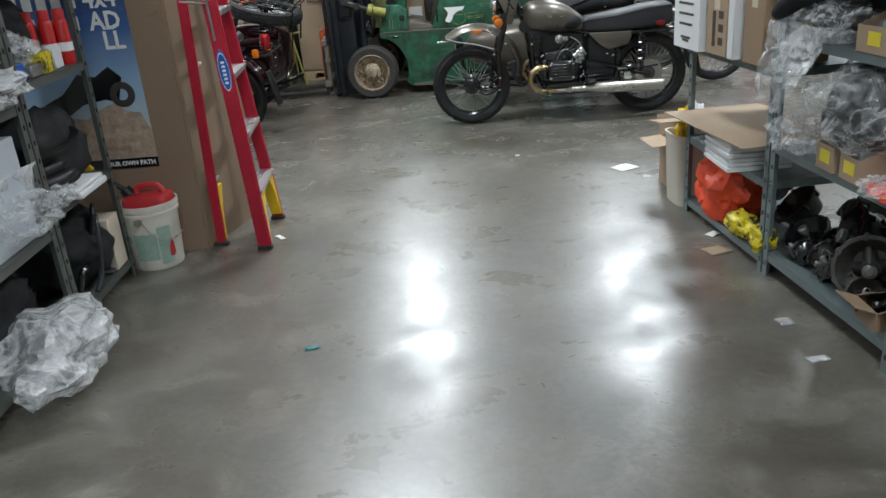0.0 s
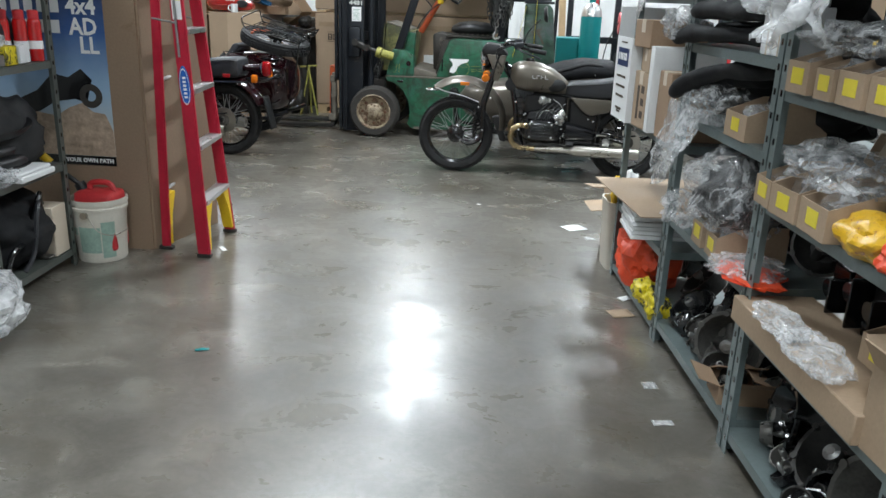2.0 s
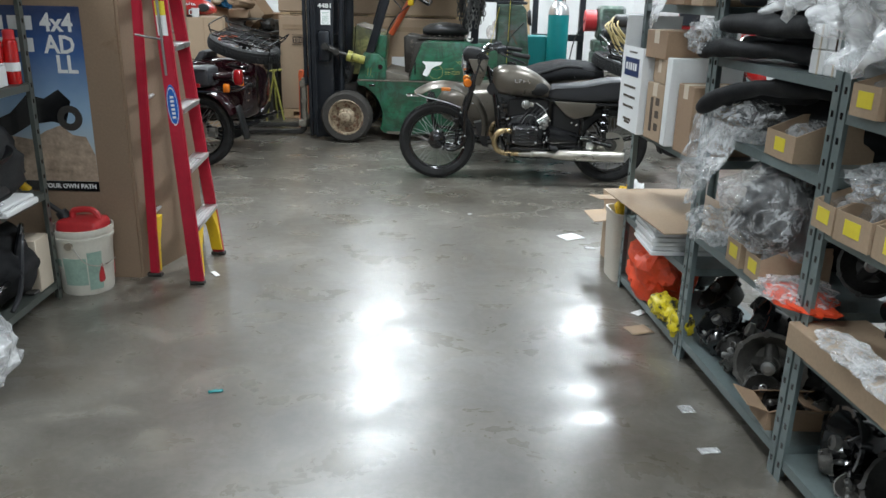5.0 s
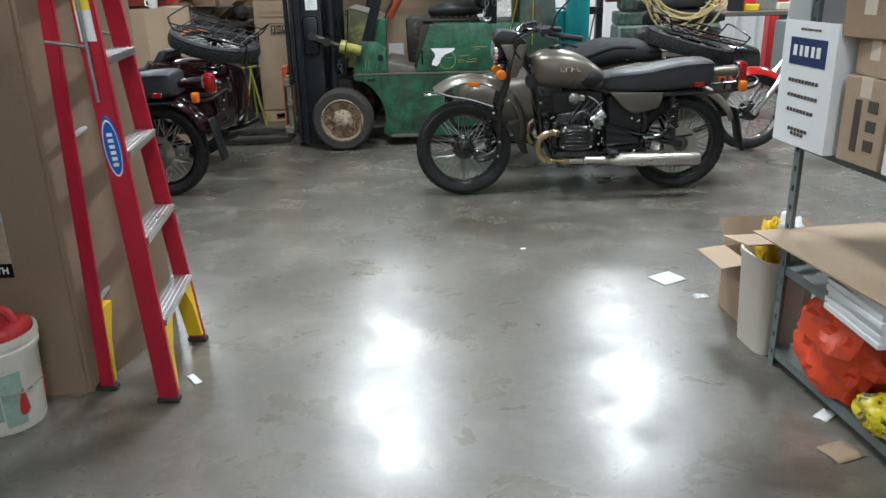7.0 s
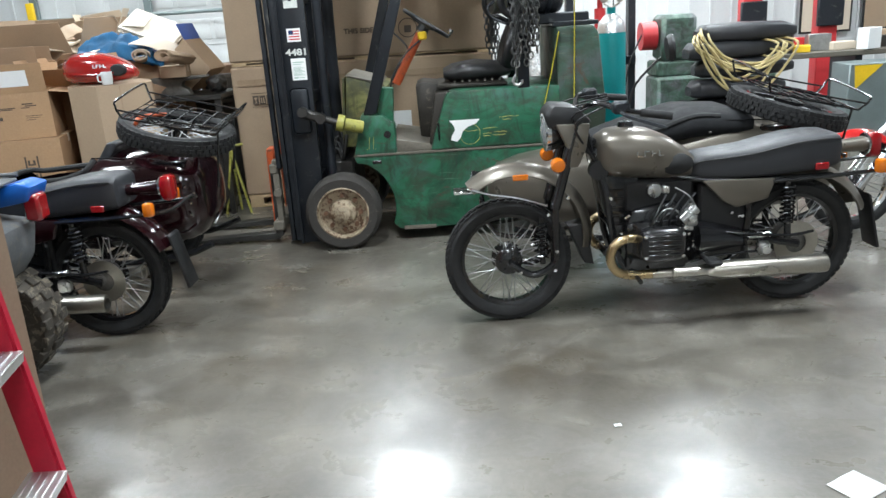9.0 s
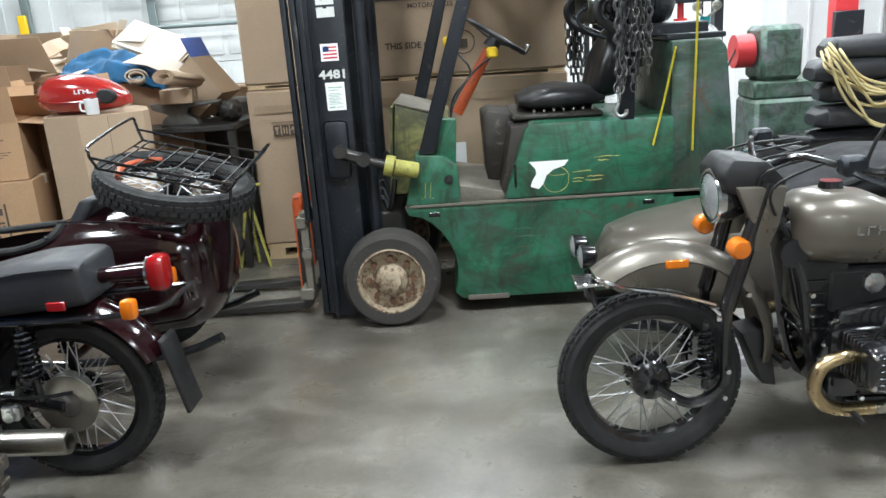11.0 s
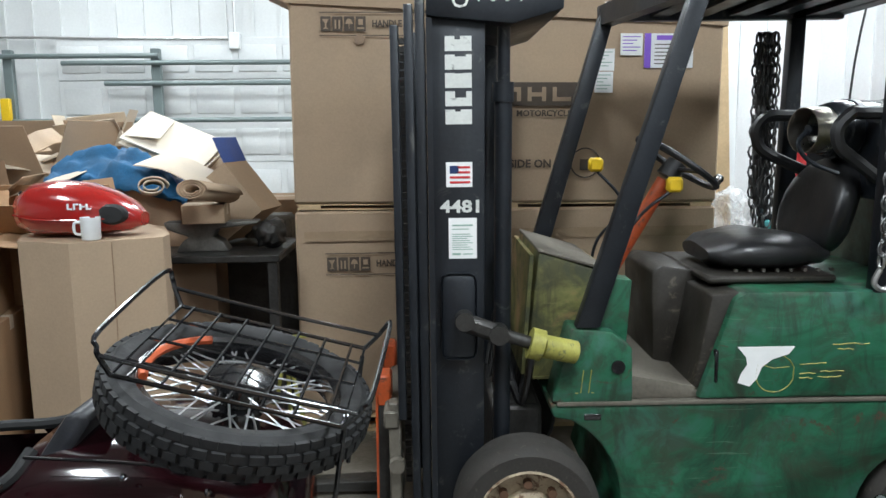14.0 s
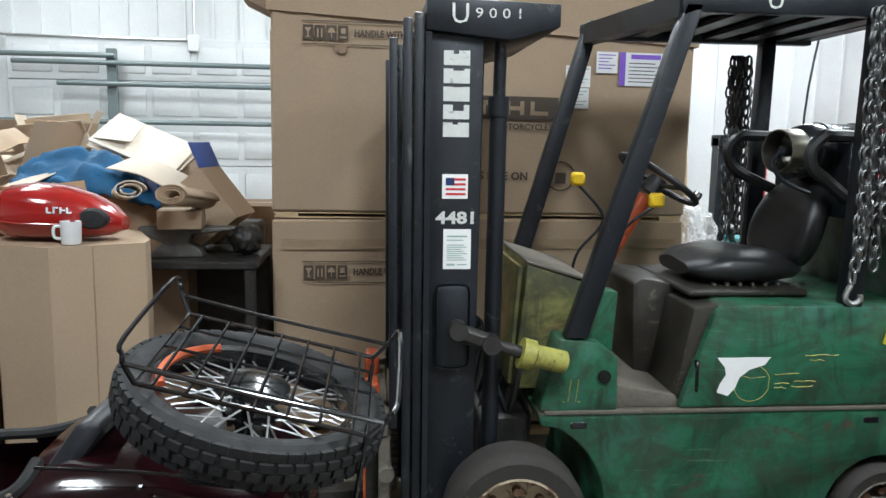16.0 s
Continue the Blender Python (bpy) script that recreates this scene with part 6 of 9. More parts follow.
shelf_unit(LS @ pose(0, -0.93, 0), 0.92, 0.5, (0.10, 0.52, 1.05, 1.565, 2.0), 2.15, "shelf_dark", "dark steel shelving with bagged goods", -1)


# ---- cartons ----
def carton(name, m, sx, sy, sz, mat, label, open_flaps=None, tape=True, group="", thick=0.004):
    """A cardboard box standing on z = 0, centred; open_flaps: angles of the four flaps (x-, x+, y-, y+)."""
    c = thing(name, m, label, "box", group)
    hx, hy = sx / 2, sy / 2
    bm = bmesh.new()
    if open_flaps is None:
        abox(bm, -hx, hx, -hy, hy, 0, sz, 0.004)
        part("carton_body", bm, mat, c)
        if tape:
            bm = bmesh.new()
            abox(bm, -hx - 0.0008, hx + 0.0008, -0.025, 0.025, sz - 0.06, sz + 0.0008)
            part("tape", bm, "card_light", c)
    else:
        def rim(k, z):
            return [(-hx + k, -hy + k, z), (hx - k, -hy + k, z), (hx - k, hy - k, z), (-hx + k, hy - k, z)]
        aloft(bm, [rim(0, 0), rim(0, sz), rim(thick, sz), rim(thick, thick)])
        part("carton_body", bm, mat, c)
        for (dx, dy), ang in zip(((-1, 0), (1, 0), (0, -1), (0, 1)), open_flaps):
            if ang is None:
                continue
            w = min(sx, sy) * 0.5
            bm = bmesh.new()
            if dx:
                abox(bm, 0, w, -hy + 0.003, hy - 0.003, -thick / 2, thick / 2)
                mm = pose(dx * hx, 0, sz - 0.001, 0, 0, 0 if dx > 0 else 180) @ pose(0, 0, 0, 0, -ang, 0)
            else:
                abox(bm, 0, w, -hx + 0.003, hx - 0.003, -thick / 2, thick / 2)
                mm = pose(0, dy * hy, sz - 0.001, 0, 0, 90 if dy > 0 else -90) @ pose(0, 0, 0, 0, -ang, 0)
            part("flap", bm, mat, c, "", 0, mm)
    return c


def bars_on(parent, spec, y, mat="ink", name="print"):
    bm = plates(bmesh.new(), spec, y, 0.001)
    return part(name, bm, mat, parent, "", 0)


M["card_pale"] = paint("cream_cardboard", (0.68, 0.61, 0.51), 0.75, 0, 0.08, 4, 90, 0.04, ((0.52, 0.42, 0.31), 0.68))
M["kraft"] = paint("warm_kraft_cardboard", (0.40, 0.245, 0.135), 0.8, 0, 0.18, 2.6, 90, 0.06, ((0.46, 0.30, 0.18), 0.63))
M["tape_clear"] = paint("shiny_brown_tape", (0.36, 0.26, 0.17), 0.2, 0, 0.15, 8, 40, 0.25)
CR = pose(-1.965, 9.8, 0, 0, 0, 1.5)


def crate(z0, h, w, dep, m, label, mark=0.0, foot=0.12, lean=0.0):
    """A motorcycle carton on a pine pallet of height foot; mark: height of its line of handling signs."""
    c = thing("shipping_crate", m @ pose(0, 0, z0, 0, lean, 0), label, "crate", "stacked crates")
    bm = bmesh.new()
    abox(bm, 0, w, 0, dep, foot, h, 0.012)
    bmesh.ops.subdivide_edges(bm, edges=[e for e in bm.edges if e.calc_length() > 0.5], cuts=9, use_grid_fill=True)
    for v in bm.verts:
        v.co.y += 0.010 * noise.noise(v.co * 2.1 + Vector((z0, 0, 4))) - 0.004
        v.co.z += 0.008 * noise.noise(v.co * 1.9) if v.co.z > h - 0.02 else 0
    part("carton_body", bm, "card", c, "large brown cardboard crate", 30)
    bm = bmesh.new()
    abox(bm, 0.01, w - 0.01, 0.012, 0.11, foot * 0.7, foot - 0.004)
    pallet = part("pallet", bm, "wood", c, "raw pine pallet", 0)
    for x in (0.02, w / 2 - 0.06, w - 0.14):
        bm = bmesh.new()
        abox(bm, x, x + 0.12, 0.012, dep - 0.01, foot * 0.2, foot * 0.7)
        part("runner", bm, "wood", pallet, "", 0)
    for y in (0.012, dep / 2 - 0.05, dep - 0.11):
        bm = bmesh.new()
        abox(bm, 0.01, w - 0.01, y, y + 0.10, 0, foot * 0.2)
        part("board", bm, "wood", pallet, "", 0)
    if mark:
        bm = plates(bmesh.new(), [(0.16, 0.84, mark + 0.056, mark + 0.061), (0.16, 0.84, mark - 0.061, mark - 0.056)], -0.019)
        part("print_rule", bm, "ink", c, "", 0)
        for k in range(4):
            x = 0.168 + 0.061 * k
            bm = plates(bmesh.new(), [(x, x + 0.052, mark - 0.038, mark + 0.038)], -0.019)
            sign = part("handling_sign", bm, "ink", c, "", 0)
            bm = bmesh.new()
            if k == 0:
                aprism(bm, [(x + 0.008, mark + 0.024), (x + 0.044, mark + 0.024), (x + 0.03, mark + 0.002), (x + 0.03, mark - 0.018), (x + 0.04, mark - 0.026), (x + 0.012, mark - 0.026), (x + 0.022, mark - 0.018), (x + 0.022, mark + 0.002)], -0.0215, -0.0203)
            elif k == 1:
                plates(bm, [(x + 0.012, x + 0.02, mark - 0.026, mark + 0.02), (x + 0.032, x + 0.04, mark - 0.026, mark + 0.02)], -0.0203)
            elif k == 2:
                aprism(bm, [(x + 0.006, mark), (x + 0.046, mark), (x + 0.038, mark + 0.02), (x + 0.026, mark + 0.027), (x + 0.014, mark + 0.02)], -0.0215, -0.0203)
                plates(bm, [(x + 0.024, x + 0.028, mark - 0.026, mark)], -0.0203)
            else:
                plates(bm, [(x + 0.014, x + 0.038, mark - 0.004, mark + 0.024), (x + 0.008, x + 0.044, mark - 0.026, mark - 0.018)], -0.0203)
            part("sign_mark", bm, "card", sign, "", 0)
        text_mesh("writing", "HANDLE WITH CARE", 0.05, pose(0.435, -0.0195, mark) @ FRONT, "ink", c, 0.0004, "LEFT", 0.8, 0.0018)
    return c


low = crate(0.0, 1.262, 2.32, 1.15, CR, "brown cardboard crate on a pine pallet", 0.975)
up = crate(1.272, 1.19, 2.32, 1.15, CR, "brown cardboard crate stacked on another crate", 0.98, 0.035, 0.5)
lid = bmesh.new()
aloft(lid, [[(-0.02, y, 1.085), (2.335, y, 0.975), (2.335, y, 1.215), (-0.02, y, 1.245)] for y in (-0.026, 1.17)])
part("lid", lid, "card", up, "loose telescoping cardboard lid", 0)
lid = bmesh.new()
aloft(lid, [[(-0.024, y, 1.09), (-0.024, y, 1.235), (-0.16, y + 0.03, 1.16), (-0.158, y + 0.03, 1.155)] for y in (0.0, 0.34)])
part("torn_flap", lid, "card_grey", up, "torn cardboard flap", 0)
for x, z in ((0.40, 1.225), (0.37, 0.90)):
    lid = bmesh.new()
    alathe(lid, [(0, -0.029), (0.026, -0.029), (0.028, -0.024)], (x, 0, z), (0, 1, 0), 18)
    part("rivet_cap", lid, "card_white" if z > 1 else "card_grey", up)
bm = plates(bmesh.new(), [(0.80, 1.55, 0.555, 0.68)], -0.019)
alathe(bm, [(0.085, -0.009), (0.11, -0.009), (0.11, -0.004), (0.085, -0.004)], (0.74, -0.012, 0.62), (0, 1, 0), 28, True)
part("maker_panel", bm, "ink", up, "dark printed panel", 0)
bm = bmesh.new()
for k in range(4):
    x = 0.99 + 0.135 * k
    plates(bm, [(x, x + 0.022, 0.58, 0.655), (x, x + 0.10, (0.58, 0.63, 0.605, 0.58)[k], (0.602, 0.655, 0.627, 0.602)[k]), (x + 0.078, x + 0.10, 0.58, 0.655 if k < 3 else 0.60)], -0.0205)
part("panel_bars", bm, "card", up, "", 0)
text_mesh("writing", "MOTORCYCLES", 0.045, pose(1.36, -0.0195, 0.515) @ FRONT, "ink", up, 0.0004, bold=0.0012)
text_mesh("writing", "THIS SIDE ON", 0.06, pose(1.21, -0.0195, 0.245) @ FRONT, "ink", up, 0.0004, bold=0.0018)
bm = bmesh.new()
alathe(bm, [(0.075, -0.008), (0.083, -0.008), (0.083, -0.004), (0.075, -0.004)], (1.58, -0.0125, 0.25), (0, 1, 0), 32, True)
plates(bm, [(1.55, 1.61, 0.21, 0.27)], -0.019)
part("round_mark", bm, "ink", up, "", 0)
for x0, x1, z0, z1 in ((1.755, 1.875, 0.82, 0.935), (1.585, 1.725, 0.74, 0.855), (1.62, 1.72, 0.625, 0.735)):
    bm = plates(bmesh.new(), [(x0, x1, z0, z1)], -0.018, 0.002)
    sheet = part("shipping_paper", bm, "white", up, "white taped shipping paper", 0)
    bm = plates(bmesh.new(), [(x0 + 0.012, x1 - 0.012 - 0.02 * (k % 3), z1 - 0.02 - 0.018 * k, z1 - 0.015 - 0.018 * k) for k in range(5)], -0.0202, 0.0008)
    part("print", bm, "purple" if x0 > 1.7 else "label_green", sheet, "", 0)
bm = plates(bmesh.new(), [(1.885, 2.15, 0.755, 0.935)], -0.018, 0.002)
env = part("document_pouch", bm, "card_white", up, "printed white document pouch", 0)
bm = plates(bmesh.new(), [(1.885, 1.92, 0.755, 0.935), (1.95, 2.12, 0.90, 0.925)], -0.0202, 0.001)
part("purple_edge", bm, "purple", env, "", 0)
bm = plates(bmesh.new(), [(1.94, 2.12 - 0.03 * (k % 2), 0.775 + 0.02 * k, 0.78 + 0.02 * k) for k in range(6)], -0.0202, 0.001)
part("print", bm, "ink", env, "", 0)
bm = plates(bmesh.new(), [(1.40, 1.56, 0.60, 0.80)], -0.018, 0.002)
part("shipping_paper", bm, "white", low, "white taped paper", 0)
bm = plates(bmesh.new(), [(0.05, 2.27, 1.10, 1.155)], -0.017, 0.0015)
part("packing_tape", bm, "tape_clear", low, "wrinkled clear packing tape", 0)
back = crate(0.0, 1.275, 2.3, 1.1, CR @ pose(-0.10, 1.25, 0), "brown cardboard crate behind the stack")
back2 = crate(1.277, 1.15, 2.3, 1.1, CR @ pose(-0.12, 1.25, 0), "brown cardboard crate stacked behind", 0.0, 0.035)
# ---- what stands on the shelves ----
def casting(m, size, seed, mat, label):
    """A gearbox or crankcase half: bell housing, bosses, ribs and a shaft stub."""
    rnd = random.Random(seed)
    c = thing("engine_casing", m, label, "engine part", "engine castings")
    bm = bmesh.new()
    ax = Vector((rnd.uniform(-1, 0.2), rnd.uniform(-1, 1) * 0.6, rnd.uniform(0.1, 0.9))).normalized()
    r = size * 0.5
    ctr = Vector((0, 0, r * 0.98))
    alathe(bm, [(r * 0.3, -r * 0.55), (r * 0.7, -r * 0.5), (r * 0.82, -r * 0.1), (r * 0.86, r * 0.2), (r, r * 0.22), (r, r * 0.32), (r * 0.9, r * 0.32), (r * 0.76, r * 0.05), (r * 0.5, -r * 0.2), (r * 0.28, -r * 0.2), (r * 0.26, r * 0.1), (0, r * 0.1)], ctr, ax, 22)
    a, b = axes(ax)
    body = part("housing", bm, mat, c)
    bm = bmesh.new()
    for k in range(7):
        t = k * math.tau / 7 + seed
        p = ctr + r * 0.95 * (math.cos(t) * a + math.sin(t) * b)
        acyl(bm, p + ax * r * 0.05, p + ax * r * 0.36, r * 0.09, seg=8)
    for k in range(4):
        t = k * math.tau / 4 + seed * 1.3
        d = (math.cos(t) * a + math.sin(t) * b - 0.5 * ax).normalized()
        acyl(bm, ctr, ctr + d * r * rnd.uniform(0.8, 1.05), r * rnd.uniform(0.14, 0.24), r * 0.13, 10)
    part("boss_ring", bm, mat, body)
    bm = bmesh.new()
    acyl(bm, ctr - ax * r * 0.5, ctr + ax * r * 0.55, r * 0.1, seg=10)
    alathe(bm, [(r * 0.1, 0.0), (r * 0.2, 0.01), (r * 0.2, 0.03), (r * 0.1, 0.035)], ctr + ax * r * 0.3, ax, 14)
    part("shaft", bm, "cast", body)
    zmin = min((o.data.vertices[i].co.z for o in (body, *body.children) for i in range(len(o.data.vertices))))
    c.matrix_basis = m @ pose(0, 0, -zmin)
    return c


IRONS = [("oily dark cast engine housing on a steel shelf", "iron"), ("bare cast aluminium gearbox housing on a steel shelf", "cast_dull"), ("black painted transmission housing on a steel shelf", "black")]
rnd = random.Random(11)
for x, y, z, sz, k in ((0.16, -0.16, 0.09, 0.25, 2), (0.20, -0.42, 0.09, 0.28, 0), (0.17, -0.70, 0.09, 0.31, 1), (0.38, -0.28, 0.09, 0.27, 0), (0.38, -0.62, 0.09, 0.28, 2), (0.10, -0.28, 0.09, 0.10, 1), (0.09, -0.52, 0.09, 0.11, 1),
                       (0.14, 0.80, 0.11, 0.21, 2), (0.22, 0.58, 0.11, 0.30, 2), (0.14, 0.36, 0.11, 0.27, 1), (0.38, 0.75, 0.11, 0.30, 0), (0.38, 0.42, 0.11, 0.30, 0), (0.10, 0.56, 0.11, 0.13, 1), (0.36, 0.14, 0.11, 0.26, 0), (0.10, 0.20, 0.11, 0.12, 0),
                       (0.34, 1.25, 0.075, 0.24, 0), (0.36, 1.6, 0.075, 0.26, 0), (0.33, 0.16, 0.61, 0.22, 0), (0.36, 0.42, 0.61, 0.24, 2), (0.36, 0.72, 0.61, 0.22, 0), (0.36, -0.3, 0.50, 0.22, 2), (0.36, -0.6, 0.92, 0.2, 0), (0.38, -0.3, 0.92, 0.22, 2)):
    casting(RS @ pose(x, y, z, 0, 0, rnd.uniform(-40, 60)), sz, rnd.randrange(99), IRONS[k][1], IRONS[k][0])


small = random.Random(5)
for k in range(26):
    unit = k % 2
    x, y = small.uniform(0.03, 0.24), (small.uniform(-0.82, -0.08) if unit else small.uniform(0.12, 0.86))
    lab, mt = IRONS[k % 3]
    casting(RS @ pose(x, y, 0.09 if unit else 0.11, 0, 0, small.uniform(0, 360)), small.uniform(0.08, 0.15), small.randrange(99), mt, lab.replace("housing", "fitting"))


def bin_tray(m, w, d, h, mat="card", label="tan cardboard parts tray with a yellow label", full=True, seed=0):
    """An open-front parts tray: x into the shelf, y across; low front with a label."""
    c = thing("parts_tray", m, label, "parts tray", "parts trays")
    t = 0.004
    bm = bmesh.new()
    abox(bm, 0, d, -w / 2, w / 2, 0, t)
    abox(bm, 0, t, -w / 2, w / 2, t, h * 0.75)
    abox(bm, d - t, d, -w / 2, w / 2, t, h * 1.1)
    for y in (-w / 2, w / 2 - t):
        aloft(bm, [[(t, y, t), (d - t, y, t), (d - t, y, h * 1.15), (d * 0.45, y, h * 1.15), (t, y, h * 0.75)], [(t, y + t, t), (d - t, y + t, t), (d - t, y + t, h * 1.15), (d * 0.45, y + t, h * 1.15), (t, y + t, h * 0.75)]])
    part("tray", bm, mat, c, "", 0)
    bm = bmesh.new()
    abox(bm, -0.0012, 0.0005, -min(w * 0.3, 0.035), min(w * 0.3, 0.035), h * 0.22, h * 0.6)
    part("label", bm, "yellow_label", c, "yellow paper label", 0)
    if full:
        bm = crumple((d * 0.42, w * 0.42, h * 0.5), seed + 3, 0.4, 2.5, 3, 0.2)
        solo("plastic_bag", bm, "film" if seed % 3 else "film_dark", m @ pose(d * 0.52, 0, h * 0.62), "small clear plastic parts bag in a cardboard tray", "plastic bag", "small parts bags")
    return c


for y, x, z, w, d, h, s in ((-0.075, -0.03, 0.92, 0.125, 0.3, 0.115, 1), (-0.235, -0.035, 0.92, 0.155, 0.32, 0.12, 2), (-0.41, -0.03, 0.92, 0.17, 0.32, 0.12, 4),
                            (-0.16, -0.02, 1.275, 0.13, 0.34, 0.12, 5), (-0.32, -0.02, 1.275, 0.10, 0.3, 0.11, 7), (-0.46, -0.02, 1.275, 0.14, 0.32, 0.115, 8), (-0.62, -0.02, 1.275, 0.14, 0.32, 0.115, 10), (-0.78, -0.02, 1.275, 0.14, 0.32, 0.115, 3),
                            (0.30, 0.0, 1.065, 0.2, 0.28, 0.12, 11), (0.50, -0.01, 0.61, 0.12, 0.3, 0.13, 13), (0.34, -0.01, 0.61, 0.13, 0.26, 0.12, 14), (-0.62, 0.10, 0.612, 0.17, 0.3, 0.11, 16)):
    bin_tray(RS @ pose(x, y, z, 0, 0, random.Random(s).uniform(-4, 4)), w, d, h, "card", "tan cardboard parts tray with a yellow label", True, s)
carton("small_carton", RS @ pose(0.14, 0.64, 0.61, 0, 0, 8), 0.16, 0.08, 0.15, "card", "small brown carton on a steel shelf")
carton("long_carton", RS @ pose(0.10, -0.40, 0.502, 0, 0, 0), 0.27, 0.80, 0.085, "card", "long flat brown carton lying on a shelf", None, False)
carton("open_carton", RS @ pose(0.14, -0.86, 0.502, 0, 0, 2), 0.30, 0.15, 0.22, "card", "open brown carton at the end of a shelf", (60, 100, 30, 40))
carton("small_carton", RS @ pose(0.30, -0.2, 0.96 + 0.09, 18, 10, 20), 0.16, 0.12, 0.10, "card", "small brown carton tipped onto parts trays")
carton("flat_carton", RS @ pose(0.12, 0.18, 0.11, 0, 0, -6), 0.2, 0.16, 0.075, "card_dark", "torn open brown carton under engine parts", (20, 160, 35, 150))
for k, (dy, dz) in enumerate(((0, 0), (0.09, 0), (0, 0.078), (0.09, 0.078), (0.045, 0.156))):
    b = carton("white_carton", RS @ pose(0.09, 0.09 + dy, 1.361 + dz, 0, 0, 0), 0.15, 0.085, 0.076, "card_white", "small white carton stacked on a shelf", None, False, "small white cartons")
    bm = bmesh.new()
    abox(bm, -0.0765, -0.0745, -0.012, -0.004, 0, 0.076)
    part("stripe", bm, "maroon" if k == 2 else "card_light", b)


def lump(name, m, r, seed, mat, label, cat, amp=0.35, freq=2.2, flat=0.15, detail=4, group=""):
    return solo(name, crumple(r, seed, amp, freq, detail, flat), mat, m @ pose(0, 0, r[2] * (1 - flat)), label, cat, group, "", 24 if mat.startswith(("film", "yellow", "cloth_orange")) else 60)


def drape(m, w, h, seed, mat, label, cat="plastic sheet", bulge=0.07, n=26):
    """A crumpled sheet hanging over a shelf edge, down along -z."""
    bm = bmesh.new()
    grid = []
    for i in range(n):
        row = []
        for j in range(n):
            u, v = i / (n - 1) - 0.5, j / (n - 1)
            p = Vector((u * 3.1, v * 3.0, seed * 3.7))
            k = noise.noise(p) + 0.5 * abs(noise.noise(p * 2.3)) + 0.15 * noise.noise(p * 5)
            edge = 0.12 * noise.noise(Vector((u * 4, seed, v * 3)))
            row.append(bm.verts.new((-bulge * (0.25 + v) * (1 + k) - 0.02, u * w * (1 - 0.25 * v + edge), -v * h * (1 + 0.3 * noise.noise(Vector((u * 2, seed * 2.0, 1)))))))
        grid.append(row)
    for i in range(n - 1):
        for j in range(n - 1):
            bm.faces.new((grid[i][j], grid[i + 1][j], grid[i + 1][j + 1], grid[i][j + 1]))
    ob = solo("plastic_sheet", bm, mat, m, label, cat, "", "", 70)
    mod = ob.modifiers.new("thick", "SOLIDIFY")
    mod.thickness = 0.0015
    return ob


# middle unit
def cloth_roll(m, pts, r, seed, label):
    """A soft roll of heavy fabric, creased along its length, following a drooping line."""
    bm = bmesh.new()
    line = smooth_path(pts, 7)
    n = len(line)
    atube(bm, line, [r * (0.55 if k in (0, n - 1) else 0.9 if k in (1, n - 2) else 1.0 + 0.14 * noise.noise(Vector((k * 0.35, seed, 1)))) for k in range(n)], 16, False, 0.78)
    for v in bm.verts:
        v.co += Vector((0.010 * noise.noise(v.co * 13 + Vector((seed, 0, 0))), 0, 0.012 * noise.noise(v.co * 11 + Vector((0, seed, 0)))))
    return solo("fabric_roll", bm, "cloth_black", m, label, "cloth", "black fabric rolls", "", 50)


for k, (pts, r) in enumerate((
        ([(0.10, 0.14, 1.41), (0.05, 0.45, 1.41), (-0.02, 0.75, 1.40), (-0.05, 0.93, 1.375)], 0.040),
        ([(0.22, 0.14, 1.415), (0.20, 0.5, 1.415), (0.16, 0.86, 1.41)], 0.055),
        ([(0.10, 0.22, 1.495), (0.08, 0.5, 1.50), (0.05, 0.84, 1.495)], 0.046),
        ([(0.24, 0.22, 1.51), (0.22, 0.5, 1.515), (0.20, 0.84, 1.51)], 0.050),
        ([(0.14, 0.26, 1.585), (0.13, 0.5, 1.59), (0.10, 0.80, 1.585)], 0.038),
        ([(0.12, 0.20, 1.30), (0.05, 0.45, 1.29), (-0.02, 0.68, 1.24), (-0.06, 0.86, 1.15)], 0.040),
        ([(0.22, 0.40, 1.275), (0.16, 0.62, 1.25), (0.10, 0.86, 1.20)], 0.055),
        ([(0.24, 0.40, 1.135), (0.22, 0.60, 1.14), (0.18, 0.84, 1.135)], 0.062))):
    cloth_roll(RS if k in (0, 5) else RS @ pose(-0.06, 0, 0), pts, r, k * 2.3, ("rolled black fabric lying along a steel shelf", "black fabric roll drooping over a shelf edge")[k in (0, 5)])
# black lumps added so the gaps between the rolls stay dark
lump("black_bag", RS @ pose(0.30, 0.50, 1.362), (0.14, 0.38, 0.145), 54, "cloth_black", "black padded filler darkening gaps behind fabric rolls", "padded part", 0.2, 1.8, 0.15)
lump("black_bag", RS @ pose(0.28, 0.56, 1.067), (0.15, 0.34, 0.145), 55, "cloth_black", "black padded filler darkening gaps behind fabric rolls", "padded part", 0.2, 1.8, 0.15)
lump("plastic_bag", RS @ pose(-0.03, 0.93, 1.37), (0.09, 0.085, 0.07), 21, "film_dark", "shiny clear bag with a dark part", "plastic bag", 0.4, 2.5, 0.1)
lump("black_bag", RS @ pose(0.13, 0.42, 0.70), (0.17, 0.21, 0.15), 32, "black_plastic", "black moulded part on a shelf", "padded part", 0.25, 1.8, 0.15)
lump("plastic_bag", RS @ pose(0.11, 0.42, 0.70), (0.20, 0.25, 0.18), 31, "film_dark", "black parts wrapped in shiny clear plastic", "plastic bag", 0.3, 2.2, 0.15)
lump("black_bag", RS @ pose(0.30, 0.55, 0.66), (0.18, 0.34, 0.17), 33, "cloth_black", "large black padded part on a shelf", "padded part", 0.25, 1.8, 0.15)
